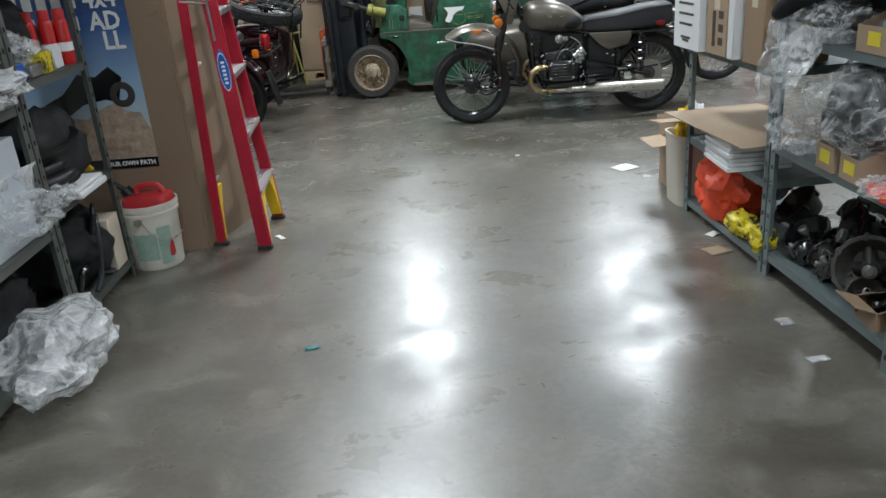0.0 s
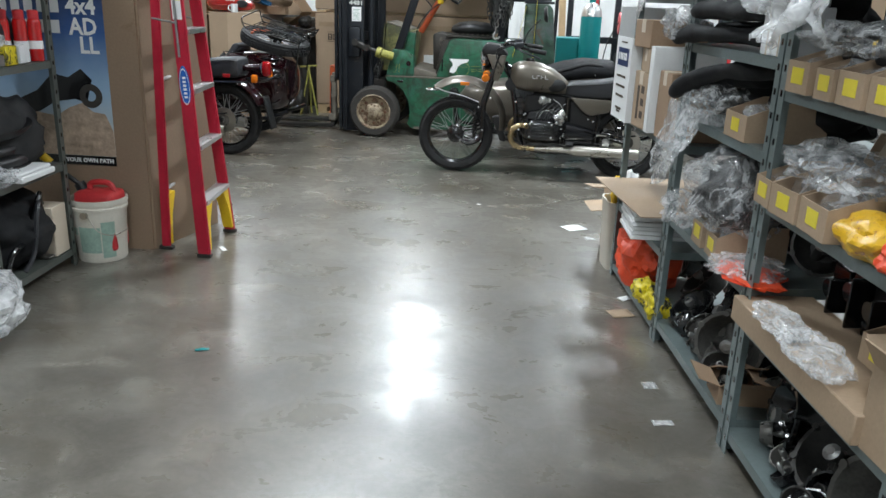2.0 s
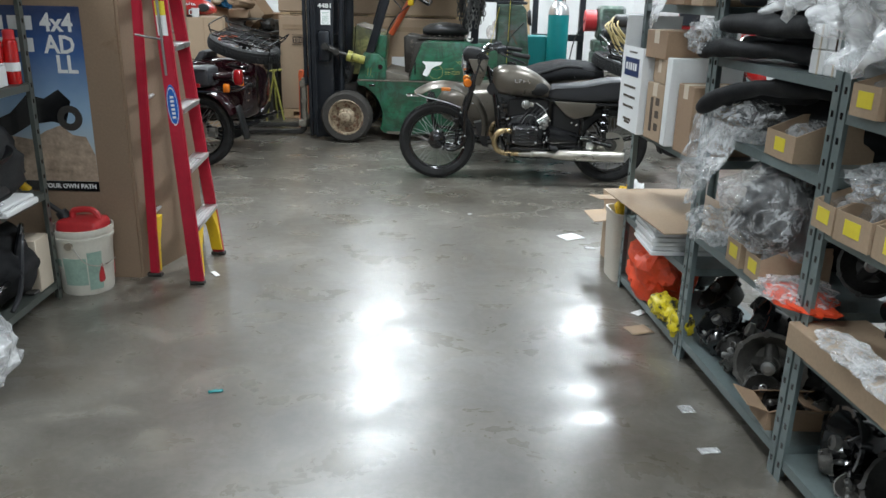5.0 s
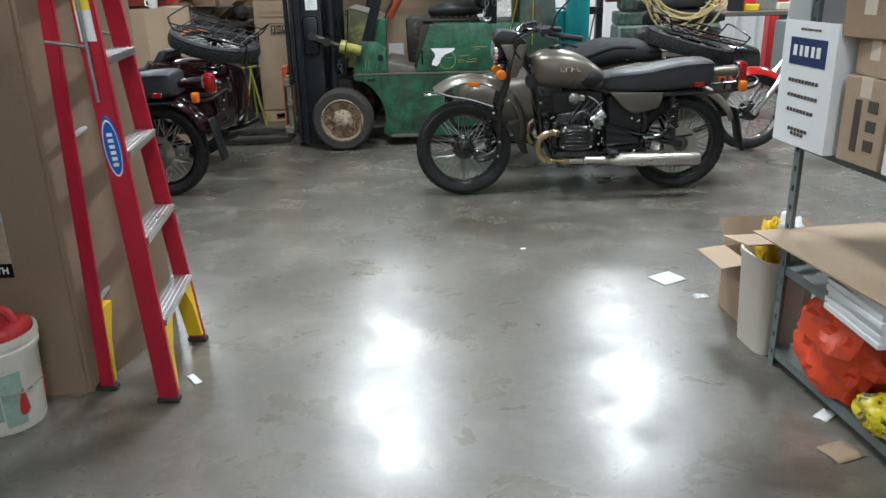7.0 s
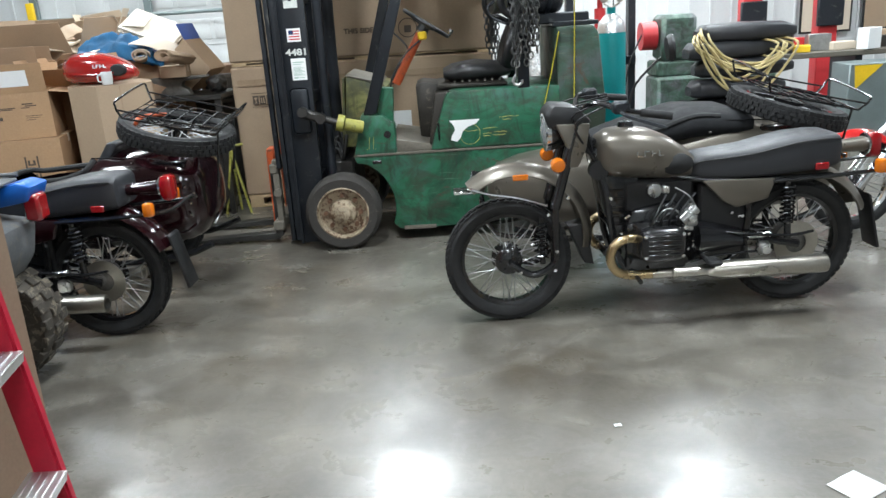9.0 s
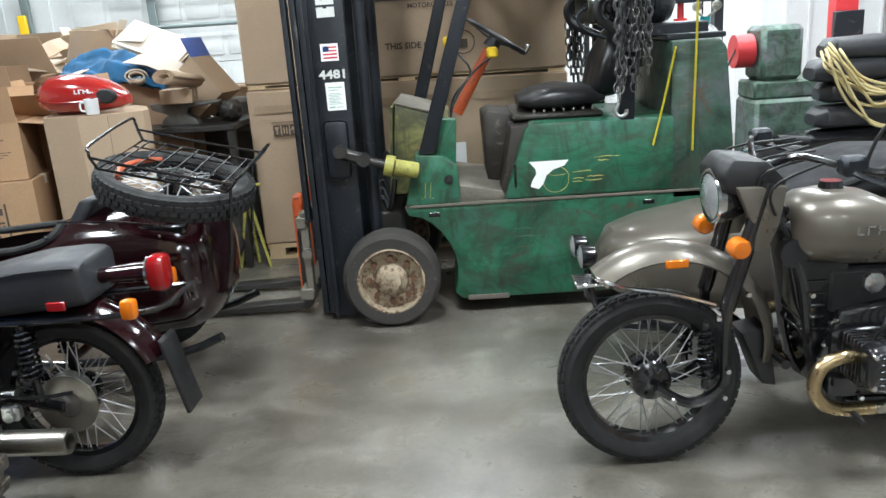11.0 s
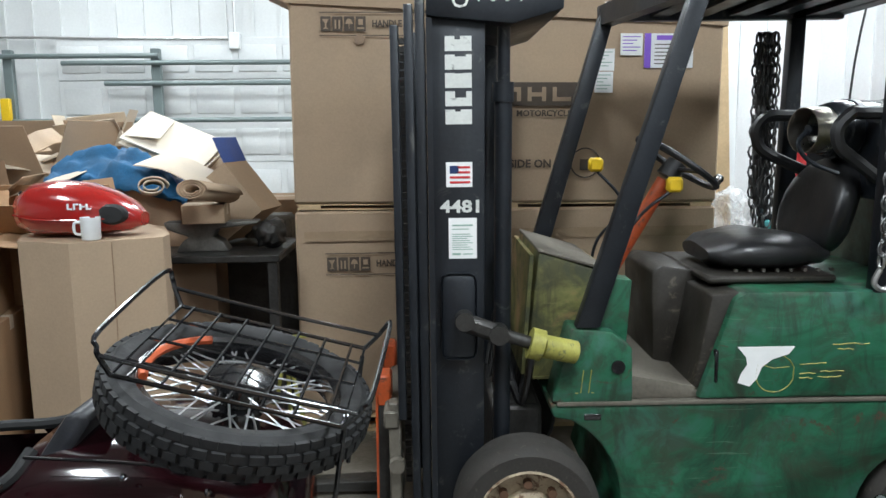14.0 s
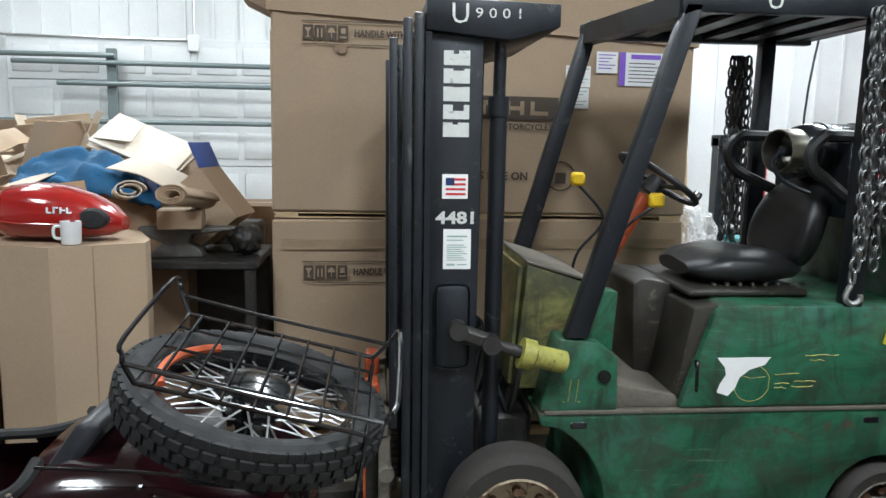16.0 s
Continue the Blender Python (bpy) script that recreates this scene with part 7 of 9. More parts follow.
drape(RS @ pose(-0.01, 0.72, 1.13), 0.42, 0.30, 5, "film", "crumpled clear film hanging over a shelf edge")
lump("plastic_bag", RS @ pose(0.07, 0.66, 1.067), (0.13, 0.22, 0.085), 41, "film", "crumpled clear film on a shelf", "plastic bag", 0.45, 2.6, 0.15)
lump("plastic_bag", RS @ pose(0.03, 0.80, 0.612), (0.10, 0.13, 0.075), 43, "film", "clear bag with small white parts", "plastic bag", 0.4, 2.6, 0.15)
lump("plastic_bag", RS @ pose(0.05, 0.13, 0.612), (0.13, 0.12, 0.035), 44, "film", "flat clear bag on a shelf", "plastic bag", 0.4, 2.6, 0.15)
lump("orange_cloth", RS @ pose(0.05, 0.10, 0.613), (0.10, 0.16, 0.014), 45, "cloth_orange", "flat orange cloth in a clear bag", "cloth", 0.3, 2.0, 0.2)
lump("plastic_bag", RS @ pose(0.10, 0.62, 1.642), (0.18, 0.25, 0.09), 51, "film_milky", "milky plastic bag on an upper shelf", "plastic bag", 0.35, 2.2, 0.15)
lump("black_bag", RS @ pose(0.26, 0.40, 1.642), (0.18, 0.36, 0.16), 52, "cloth_black", "black padded part on an upper shelf", "padded part", 0.25, 1.8, 0.15)
# black mass added to darken the back of this shelf
lump("black_bag", RS @ pose(0.34, 0.45, 1.066), (0.12, 0.40, 0.13), 53, "cloth_black", "black cloth filler darkening the back of a shelf", "padded part", 0.25, 1.8, 0.15)
# near unit
drape(RS @ pose(-0.02, -0.14, 1.86), 0.34, 0.34, 2, "film_milky", "large milky plastic bag hanging from a shelf", "plastic sheet", 0.10)
drape(RS @ pose(-0.02, 0.10, 1.80), 0.26, 0.24, 8, "film_milky", "knotted milky plastic bag hanging from a shelf", "plastic sheet", 0.10)
drape(RS @ pose(-0.05, -0.42, 1.84), 0.42, 0.42, 13, "film_milky", "large milky plastic bag with printed sheet inside", "plastic sheet", 0.10)
lump("plastic_bag", RS @ pose(0.0, 0.10, 1.52), (0.05, 0.06, 0.05), 61, "film_milky", "knot of milky plastic", "plastic bag", 0.35, 2.5, 0.05)
lump("plastic_bag", RS @ pose(0.10, -0.35, 1.682), (0.2, 0.4, 0.16), 62, "film_milky", "heap of milky plastic bags on a shelf", "plastic bag", 0.4, 2.2, 0.15)
lump("bubble_wrap", RS @ pose(0.0, -0.28, 0.588), (0.06, 0.14, 0.028), 63, "film", "crumpled bubble wrap on a long carton", "bubble wrap", 0.4, 3, 0.15)
lump("bubble_wrap", RS @ pose(-0.01, -0.52, 0.588), (0.07, 0.16, 0.036), 64, "film", "crumpled bubble wrap on a long carton", "bubble wrap", 0.4, 3, 0.15)
M["yellow_print"] = paint("yellow_printed_film", (0.72, 0.42, 0.02), 0.35, 0, 0.15, 26, 70, 0.2, ((0.35, 0.12, 0.05), 0.56))
lump("printed_bag", RS @ pose(0.05, -0.61, 0.922), (0.09, 0.13, 0.062), 65, "yellow_print", "yellow printed plastic bag on a shelf", "plastic bag", 0.18, 2.2, 0.25)
lump("printed_bag", RS @ pose(0.05, -0.80, 0.922), (0.10, 0.09, 0.06), 66, "cloth_orange", "orange wrapped parts on a shelf", "plastic bag", 0.25, 2.2, 0.15)
lump("plastic_bag", RS @ pose(0.10, -0.28, 1.03), (0.13, 0.24, 0.06), 67, "film", "crumpled clear film over parts trays", "plastic bag", 0.45, 2.6, 0.15)
lump("plastic_bag", RS @ pose(0.10, -0.35, 1.39), (0.14, 0.3, 0.05), 68, "film", "crumpled clear film over parts trays", "plastic bag", 0.45, 2.6, 0.15)
for y in (-0.28, -0.34, -0.45):
    bm = bmesh.new()
    atube(bm, smooth_path([(0.06, y, 1.39), (0.10, y + 0.05, 1.45), (0.28, y + 0.08, 1.47), (0.4, y, 1.42)], 5), 0.022, 8)
    solo("rubber_hose", bm, "black_plastic", RS, "black bent rubber hose in a parts tray", "hose", "bent hoses")
for y, h in ((-0.10, 0.14), (-0.22, 0.20), (-0.34, 0.17)):
    bm = bmesh.new()
    abox(bm, 0.26, 0.29, y - 0.05, y + 0.05, 0.0, h, 0.005)
    abox(bm, 0.20, 0.29, y - 0.05, y - 0.04, 0.0, h * 0.8, 0.003)
    acyl(bm, (0.22, y, h * 0.5), (0.30, y, h * 0.5), 0.03, seg=12)
    solo("bracket", bm, "black", RS @ pose(0, 0, 0.588), "black steel bracket on a shelf", "bracket", "black brackets")
# filler cartons close the back rows; the shaded kraft keeps them dark
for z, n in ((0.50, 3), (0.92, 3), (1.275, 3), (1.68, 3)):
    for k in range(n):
        carton("carton", RS @ pose(0.41, -0.18 - 0.29 * k, z + 0.002, 0, 0, 0), 0.13, 0.26, 0.2 + 0.03 * ((k + int(z * 10)) % 3), "card_dark", "shaded brown filler carton at the back of a shelf", None, False, "back row cartons")
# far unit
W = carton("white_carton", RS @ pose(0.07, 1.725, 0.922, 0, 0, 1), 0.30, 0.31, 0.42, "card_white", "tall white carton with a navy printed block", (None, None, None, 95))
bm = bmesh.new()
abox(bm, -0.152, -0.1502, -0.105, 0.105, 0.275, 0.365)
part("printed_block", bm, "blue_label", W, "navy printed block")
bm = bmesh.new()
for k in range(5):
    abox(bm, -0.1533, -0.152, 0.062 - 0.034 * k, 0.083 - 0.034 * k - 0.004 * (k % 2), 0.305, 0.34)
part("block_letters", bm, "white", W)
bm = bmesh.new()
for z, a, b in ((0.39, -0.06, 0.05), (0.215, -0.08, 0.09), (0.165, -0.085, 0.08), (0.115, -0.07, 0.085), (0.05, -0.05, 0.06), (0.035, -0.03, 0.04)):
    k = a
    while k < b:
        abox(bm, -0.152, -0.1502, k, k + 0.014, z, z + (0.012 if z < 0.38 else 0.007))
        k += 0.02
part("small_print", bm, "ink", W)
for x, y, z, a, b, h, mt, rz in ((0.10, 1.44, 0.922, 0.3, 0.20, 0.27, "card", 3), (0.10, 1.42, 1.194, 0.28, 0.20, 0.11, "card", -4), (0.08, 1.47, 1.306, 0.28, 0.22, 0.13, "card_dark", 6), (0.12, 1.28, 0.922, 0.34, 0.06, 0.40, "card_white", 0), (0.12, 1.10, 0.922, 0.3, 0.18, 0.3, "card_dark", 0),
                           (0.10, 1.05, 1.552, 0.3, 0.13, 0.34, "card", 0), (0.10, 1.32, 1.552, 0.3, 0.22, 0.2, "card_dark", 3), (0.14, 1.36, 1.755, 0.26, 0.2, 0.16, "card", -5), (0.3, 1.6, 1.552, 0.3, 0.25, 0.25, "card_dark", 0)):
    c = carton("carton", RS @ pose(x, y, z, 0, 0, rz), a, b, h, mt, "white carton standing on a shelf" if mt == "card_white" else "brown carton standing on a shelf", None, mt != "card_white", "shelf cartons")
    if h > 0.25 and mt == "card":
        bm = bmesh.new()
        for k in range(3):
            abox(bm, -a / 2 - 0.0012, -a / 2 + 0.0004, -b * 0.32, -b * 0.1, 0.05 + 0.06 * k, 0.085 + 0.06 * k)
        abox(bm, -a / 2 - 0.0012, -a / 2 + 0.0004, b * 0.05, b * 0.2, 0.04, h * 0.75)
        part("print", bm, "ink", c)
drape(RS @ pose(-0.03, 1.42, 1.72), 0.20, 0.24, 15, "film_milky", "torn paper and film hanging off a carton", "plastic sheet", 0.03, 14)
bm = bmesh.new()
abox(bm, -0.14, 0.40, -0.42, 0.42, 0, 0.005, 0, pose(0, 0, 0, 0, 1, 0))
abox(bm, -0.145, 0.2, 0.43, 0.62, -0.01, -0.005, 0, pose(0, 0, 0, -7, 2, 0))
solo("cardboard_sheet", bm, "card", RS @ pose(0.02, 1.42, 0.572, 0, 0, 3), "flattened brown cardboard laid over a shelf", "cardboard", smooth=0)
stack = thing("paper_stack", RS @ pose(0.06, 1.27, 0.432, 0, 0, -4), "stack of white folded cartons on a shelf", "paper stack")
for k in range(6):
    bm = bmesh.new()
    abox(bm, -0.15, 0.15, -0.16, 0.16, 0.022 * k, 0.022 * k + 0.019, 0.002)
    part("folded_carton", bm, "card_white", stack, "", 0, pose(0.006 * (k % 3), 0.005 * ((k * 2) % 3), 0))
lump("orange_bag", RS @ pose(0.10, 1.52, 0.077), (0.15, 0.25, 0.19), 71, "cloth_orange", "bright orange woven sack slumped on a shelf", "sack", 0.38, 1.6, 0.15)
M["yellow_loud"] = paint("yellow_printed_wrapper", (0.72, 0.58, 0.02), 0.4, 0, 0.25, 9, 60, 0.1, ((0.02, 0.02, 0.02), 0.50))
lump("printed_wrapper", RS @ pose(0.03, 1.20, 0.077), (0.06, 0.12, 0.065), 73, "yellow_loud", "crumpled yellow and black wrapper on a shelf", "wrapper", 0.35, 2.0, 0.1)
lump("printed_wrapper", RS @ pose(0.03, 0.99, 0.077), (0.055, 0.07, 0.07), 74, "yellow_loud", "crumpled yellow and black wrapper on a shelf", "wrapper", 0.35, 2.0, 0.1)

# ---- left shelving ----
for y, x in ((0.60, -0.10), (0.645, -0.05), (0.55, -0.16)):
    c = thing("spray_can", LS @ pose(x, y, 1.122), "red spray can with a white band on a shelf", "spray can", "spray cans")
    bm = bmesh.new()
    alathe(bm, [(0, 0), (0.032, 0.0), (0.033, 0.005), (0.033, 0.19), (0.028, 0.205), (0.014, 0.215), (0, 0.215)], seg=20)
    body = part("can_body", bm, "red_gloss", c)
    bm = bmesh.new()
    alathe(bm, [(0.0335, 0.06), (0.0338, 0.06), (0.0338, 0.10), (0.0335, 0.10)], seg=20)
    part("band", bm, "white", body)
    bm = bmesh.new()
    alathe(bm, [(0.026, 0.2), (0.026, 0.245), (0.02, 0.25), (0, 0.25)], seg=16)
    part("cap", bm, "red_worn", body)
for y, x, w, d, h, mt, lab in ((0.10, -0.05, 0.09, 0.06, 0.07, "blue_plastic", "small blue carton"), (0.36, -0.05, 0.10, 0.07, 0.09, "yellow_loud", "yellow and black carton"), (0.25, -0.07, 0.12, 0.1, 0.05, "cast", "grey metal part box"), (0.47, -0.05, 0.06, 0.05, 0.085, "card_white", "small white carton"), (0.53, -0.06, 0.05, 0.05, 0.095, "card_white", "small white carton")):
    carton("small_carton", LS @ pose(x, y, 1.122, 0, 0, 10 * y), d, w, h, mt, lab + " on a dark shelf", None, False, "small boxes")
lump("plastic_bag", LS @ pose(-0.10, 0.22, 1.172), (0.09, 0.15, 0.07), 81, "film", "clear plastic bag over small boxes", "plastic bag", 0.4, 2.4, 0.1)
carton("open_carton", LS @ pose(-0.16, 0.22, 1.567, 0, 0, 4), 0.28, 0.34, 0.12, "card", "open brown carton on an upper shelf", (120, 60, 100, 45))
lump("plastic_bag", LS @ pose(-0.12, 0.54, 1.567), (0.15, 0.15, 0.11), 82, "film", "clear plastic bag on an upper shelf", "plastic bag", 0.35, 2.4, 0.12)
bm = bmesh.new()
for k, (r, z) in enumerate(((0.20, 0.0), (0.19, 0.05), (0.16, 0.10))):
    atube(bm, [(r * math.cos(t) * 1.0, r * 1.35 * math.sin(t), z + 0.03) for t in [i * math.tau / 36 for i in range(36)]], 0.032, 10, True)
solo("rubber_hose_coil", bm, "black_plastic", LS @ pose(-0.24, 0.32, 0.582), "coiled black rubber on a dark shelf", "coil")
lump("black_bag", LS @ pose(-0.28, 0.36, 0.70), (0.18, 0.28, 0.13), 84, "cloth_black", "black padded part on a dark shelf", "padded part", 0.3, 2, 0.1)
lump("plastic_bag", LS @ pose(-0.02, 0.10, 0.582), (0.07, 0.14, 0.045), 85, "film_dark", "dark part in a clear bag", "plastic bag", 0.4, 2.4, 0.1)
bm = bmesh.new()
abox(bm, -0.10, 0.05, 0.16, 0.46, 0, 0.03, 0.006)
abox(bm, -0.09, 0.04, 0.14, 0.44, 0.031, 0.05, 0.006)
solo("magazine_stack", bm, "card_white", LS @ pose(0.01, 0.03, 0.582), "white wrapped packets stacked on a dark shelf", "packets")
lump("black_bag", LS @ pose(-0.20, 0.40, 0.102), (0.22, 0.29, 0.19), 86, "cloth_black", "black bag with straps on a bottom shelf", "bag", 0.3, 2, 0.1)
bm = bmesh.new()
atube(bm, smooth_path([(0.02, 0.18, 0.14), (0.03, 0.26, 0.22), (0.02, 0.34, 0.40), (0.0, 0.40, 0.44)], 6), 0.012, 6)
solo("bag_strap", bm, "vinyl", LS @ pose(0, 0, 0), "dark strap hanging off a black bag", "strap")
carton("carton", LS @ pose(-0.12, 0.60, 0.102, 0, 0, 0), 0.22, 0.14, 0.27, "card_light", "worn pale carton on a bottom shelf", None, False)
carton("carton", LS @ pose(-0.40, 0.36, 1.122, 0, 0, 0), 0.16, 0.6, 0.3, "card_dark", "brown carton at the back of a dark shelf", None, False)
for k in range(6):
    wc = carton("white_carton", LS @ pose(-0.12, -0.10 - 0.16 * (k % 3), 1.567 + 0.085 * (k // 3), 0, 0, 0), 0.2, 0.15, 0.08, "card_white", "small white and blue carton stacked on a shelf", None, False, "white and blue cartons")
    bm = bmesh.new()
    abox(bm, 0.0995, 0.1012, -0.07, 0.01, 0.008, 0.04)
    part("blue_band", bm, "blue_plastic", wc)
carton("carton", LS @ pose(-0.24, -0.40, 1.052, 0, 0, 0), 0.36, 0.7, 0.20, "kraft", "brown carton on a dark shelf", None, True)
carton("grey_carton", LS @ pose(-0.16, -0.34, 0.522, 0, 0, 0), 0.26, 0.52, 0.42, "pale_panel", "pale grey carton on a dark shelf", None, False)
tub = alathe(bmesh.new(), [(0, 0), (0.06, 0), (0.065, 0.01), (0.07, 0.13), (0.074, 0.13), (0.074, 0.14), (0.066, 0.14), (0.06, 0.015), (0, 0.012)], seg=24)
solo("green_tub", tub, "green_plastic", LS @ pose(-0.16, -0.14, 1.253), "green plastic tub on a carton", "tub")
pan = alathe(bmesh.new(), [(0.08, 0.0), (0.19, 0.0), (0.225, 0.03), (0.23, 0.045), (0.215, 0.04), (0.18, 0.012), (0.08, 0.012)], seg=36, closed=True)
solo("black_pan", pan, "black_plastic", LS @ pose(-0.20, 0.33, 0.79, 6, 0, 0), "round black plastic pan on coiled rubber", "pan")
can = thing("handle_frame", LS @ pose(-0.05, 0.30, 0.104), "black bent tube frame on a bottom shelf", "frame")
part("tube", atube(bmesh.new(), smooth_path([(0.02, -0.22, 0.0), (0.04, -0.16, 0.14), (0.02, 0.0, 0.16), (0.0, 0.16, 0.30), (-0.02, 0.24, 0.34), (-0.06, 0.28, 0.16), (-0.05, 0.30, 0.0)], 6), 0.014, 8), "black", can)
part("tube", atube(bmesh.new(), smooth_path([(-0.20, -0.20, 0.0), (-0.18, -0.12, 0.16), (-0.20, 0.05, 0.18), (-0.22, 0.22, 0.32)], 6), 0.014, 8), "black", can)
part("plate", abox(bmesh.new(), -0.22, 0.03, 0.18, 0.25, 0.0, 0.012, 0.003), "cast_dull", can)
drape(LS @ pose(0.02, -0.16, 1.22), 0.40, 0.16, 21, "film_milky", "milky plastic bag hanging over a shelf", "plastic sheet", 0.08, 18)
lump("plastic_bag", LS @ pose(-0.06, -0.16, 1.055), (0.13, 0.24, 0.08), 91, "film_milky", "milky plastic bag on a shelf edge", "plastic bag", 0.4, 2.4, 0.1)
drape(LS @ pose(0.04, -0.22, 0.82), 0.42, 0.36, 23, "film_milky", "milky plastic bag hanging over a shelf", "plastic sheet", 0.09, 20)
lump("plastic_bag", LS @ pose(-0.02, -0.18, 0.565), (0.12, 0.2, 0.09), 92, "film_dark", "clear bag with dark parts on a shelf", "plastic bag", 0.4, 2.4, 0.1)
lump("plastic_bag", LS @ pose(0.06, -0.36, 0.0), (0.20, 0.33, 0.15), 93, "film_milky", "large milky plastic bag on the floor", "plastic bag", 0.32, 1.7, 0.1)
lump("black_bag", LS @ pose(-0.26, -0.40, 0.102), (0.2, 0.40, 0.17), 94, "cloth_black", "black padded part on a bottom shelf", "padded part", 0.3, 2, 0.1)

# added black lumps that close the view through the left shelf
lump("black_bag", LS @ pose(-0.24, 0.46, 1.125), (0.10, 0.26, 0.17), 95, "cloth_black", "black padded filler behind spray cans", "padded part", 0.25, 1.8, 0.15)
lump("black_bag", LS @ pose(-0.20, 0.46, 0.585), (0.17, 0.27, 0.20), 96, "rubber", "black rubber filler keeping a shelf dark", "padded part", 0.25, 1.8, 0.15)

# ---- floor litter, bin and carton at the end of the row ----
def scrap(m, w, h, mat, label, seed):
    bm = bmesh.new()
    g = [[bm.verts.new(((i / 4 - 0.5) * w, (j / 4 - 0.5) * h, 0.004 + 0.006 * abs(noise.noise(Vector((i * 0.7, j * 0.7, seed)))))) for j in range(5)] for i in range(5)]
    for i in range(4):
        for j in range(4):
            bm.faces.new((g[i][j], g[i + 1][j], g[i + 1][j + 1], g[i][j + 1]))
    ob = solo("paper_scrap", bm, mat, m, label, "scrap", "floor litter")
    ob.modifiers.new("thick", "SOLIDIFY").thickness = 0.001
    return ob


scrap(pose(1.20, 5.04, 0, 0, 0, 30), 0.15, 0.13, "white", "white paper sheet lying on the concrete floor", 1)
scrap(pose(1.375, 3.50, 0, 0, 0, 20), 0.12, 0.10, "card", "tan card scrap on the concrete floor", 2)
scrap(pose(-0.50, 2.70, 0, 0, 0, 20), 0.06, 0.02, "teal", "small green plastic scrap on the floor", 3)
scrap(pose(-0.95, 4.06, 0, 0, 0, -50), 0.09, 0.03, "white", "narrow white label scrap on the floor", 4)
scrap(pose(1.30, 4.80, 0, 0, 0, 10), 0.07, 0.05, "film_milky", "crumpled clear wrapper on the floor", 5)
scrap(pose(1.43, 2.42, 0, 0, 0, 10), 0.08, 0.04, "film_milky", "crumpled silver wrapper on the floor", 6)
scrap(pose(1.42, 2.72, 0, 0, 0, 10), 0.06, 0.06, "film", "crumpled clear wrapper on the floor", 7)
scrap(pose(0.50, 5.53, 0, 0, 0, 10), 0.03, 0.02, "white", "tiny white paper scrap on the floor", 8)
scrap(pose(1.42, 3.72, 0, 0, 0, 40), 0.08, 0.05, "white", "white paper scrap on the floor", 9)
b = thing("waste_bin", pose(1.42, 4.30, 0, 0, 0, 7), "tall beige plastic waste bin filled with rubbish", "waste bin")
bm = bmesh.new()
rings = [oval(0, 0, 1, -1, 1, 5, 24) for _ in range(6)]
rings = [[(y * w, q * d, z) for _, y, q in ring] for ring, (w, d, z) in zip(rings, ((0.085, 0.11, 0.0), (0.10, 0.125, 0.38), (0.105, 0.13, 0.39), (0.105, 0.13, 0.41), (0.095, 0.12, 0.41), (0.08, 0.10, 0.05)))]
aloft(bm, rings)
part("bin_body", bm, "beige", b)
lump("rubbish", pose(1.41, 4.31, 0.34), (0.055, 0.07, 0.11), 97, "yellow", "yellow wrapper sticking out of a bin", "wrapper", 0.4, 2.4, 0.1)
lump("rubbish", pose(1.46, 4.29, 0.36), (0.06, 0.07, 0.11), 98, "white", "crumpled white paper in a bin", "wrapper", 0.4, 2.4, 0.1)
carton("open_carton", pose(1.52, 4.60, 0, 0, 0, 7), 0.30, 0.26, 0.30, "card", "open brown carton on the floor behind a bin", (-5, 70, 100, 60))

# ---- box pile beside the crates ----
TB = pose(-2.73, 8.79, 0, 0, 0, 22.7)
OCT = [(0.0, 0.0), (0.37, 0.0), (0.41, 0.16), (0.41, 0.46), (0.34, 0.60), (-0.05, 0.60), (-0.20, 0.46), (-0.20, 0.19)]
tall = thing("tall_carton", TB, "tall eight-sided brown carton with a red fuel tank on top", "box")
bm = bmesh.new()
aloft(bm, [[(x + 0.006 * noise.noise(Vector((x * 5, y * 5, z * 3))), y, z + (0.006 * noise.noise(Vector((x * 9, y * 9, 2))) if z > 1.2 else 0)) for x, y in OCT] for z in (0.0, 0.3, 0.6, 0.9, 1.246)])
part("carton_body", bm, "card", tall, "", 20)
bm = atube(bmesh.new(), [(0.16, -0.0015, 0.02), (0.165, -0.0015, 1.24)], 0.0025, 4)
part("crease", bm, "card_dark", tall)
ft = thing("fuel_tank", TB @ pose(0.065, 0.255, 1.250, 0, 0, -24), "loose glossy red motorcycle fuel tank on a carton", "fuel tank")
bm = bmesh.new()
aloft(bm, [oval(x, 0, hw, z0, z1, 2.4, 28) for x, hw, z0, z1 in ((-0.28, 0.05, 0.06, 0.15), (-0.26, 0.10, 0.03, 0.19), (-0.19, 0.14, 0.005, 0.235), (-0.08, 0.155, 0.0, 0.245), (0.04, 0.15, 0.0, 0.23), (0.14, 0.13, 0.01, 0.195), (0.22, 0.10, 0.02, 0.15), (0.27, 0.05, 0.04, 0.10))])
part("tank_body", bm, "red_tank", ft)
bm = atube(bmesh.new(), smooth_path([(-0.26, -0.105, 0.10), (-0.15, -0.152, 0.085), (0.0, -0.157, 0.08), (0.12, -0.138, 0.082), (0.24, -0.09, 0.085)], 5), 0.004, 6)
part("seam", bm, "red_tank", ft)
bm = bmesh.new()
alathe(bm, [(0, 0.016), (0.05, 0.014), (0.062, 0.0), (0.062, -0.02)], (0, 0, 0), (0, -1, 0), 24)
part("knee_pad", bm, "rubber", ft, "", 40, pose(0.17, -0.118, 0.10) @ Matrix.Diagonal((1.1, 1, 0.72, 1)))
bm = bmesh.new()
for k in range(4):
    x = 0.0 + 0.027 * k
    abox(bm, x, x + 0.006, -0.156, -0.148, 0.125, 0.15)
    abox(bm, x, x + 0.02, -0.156, -0.148, (0.125, 0.145, 0.135, 0.125)[k], (0.131, 0.151, 0.141, 0.131)[k])
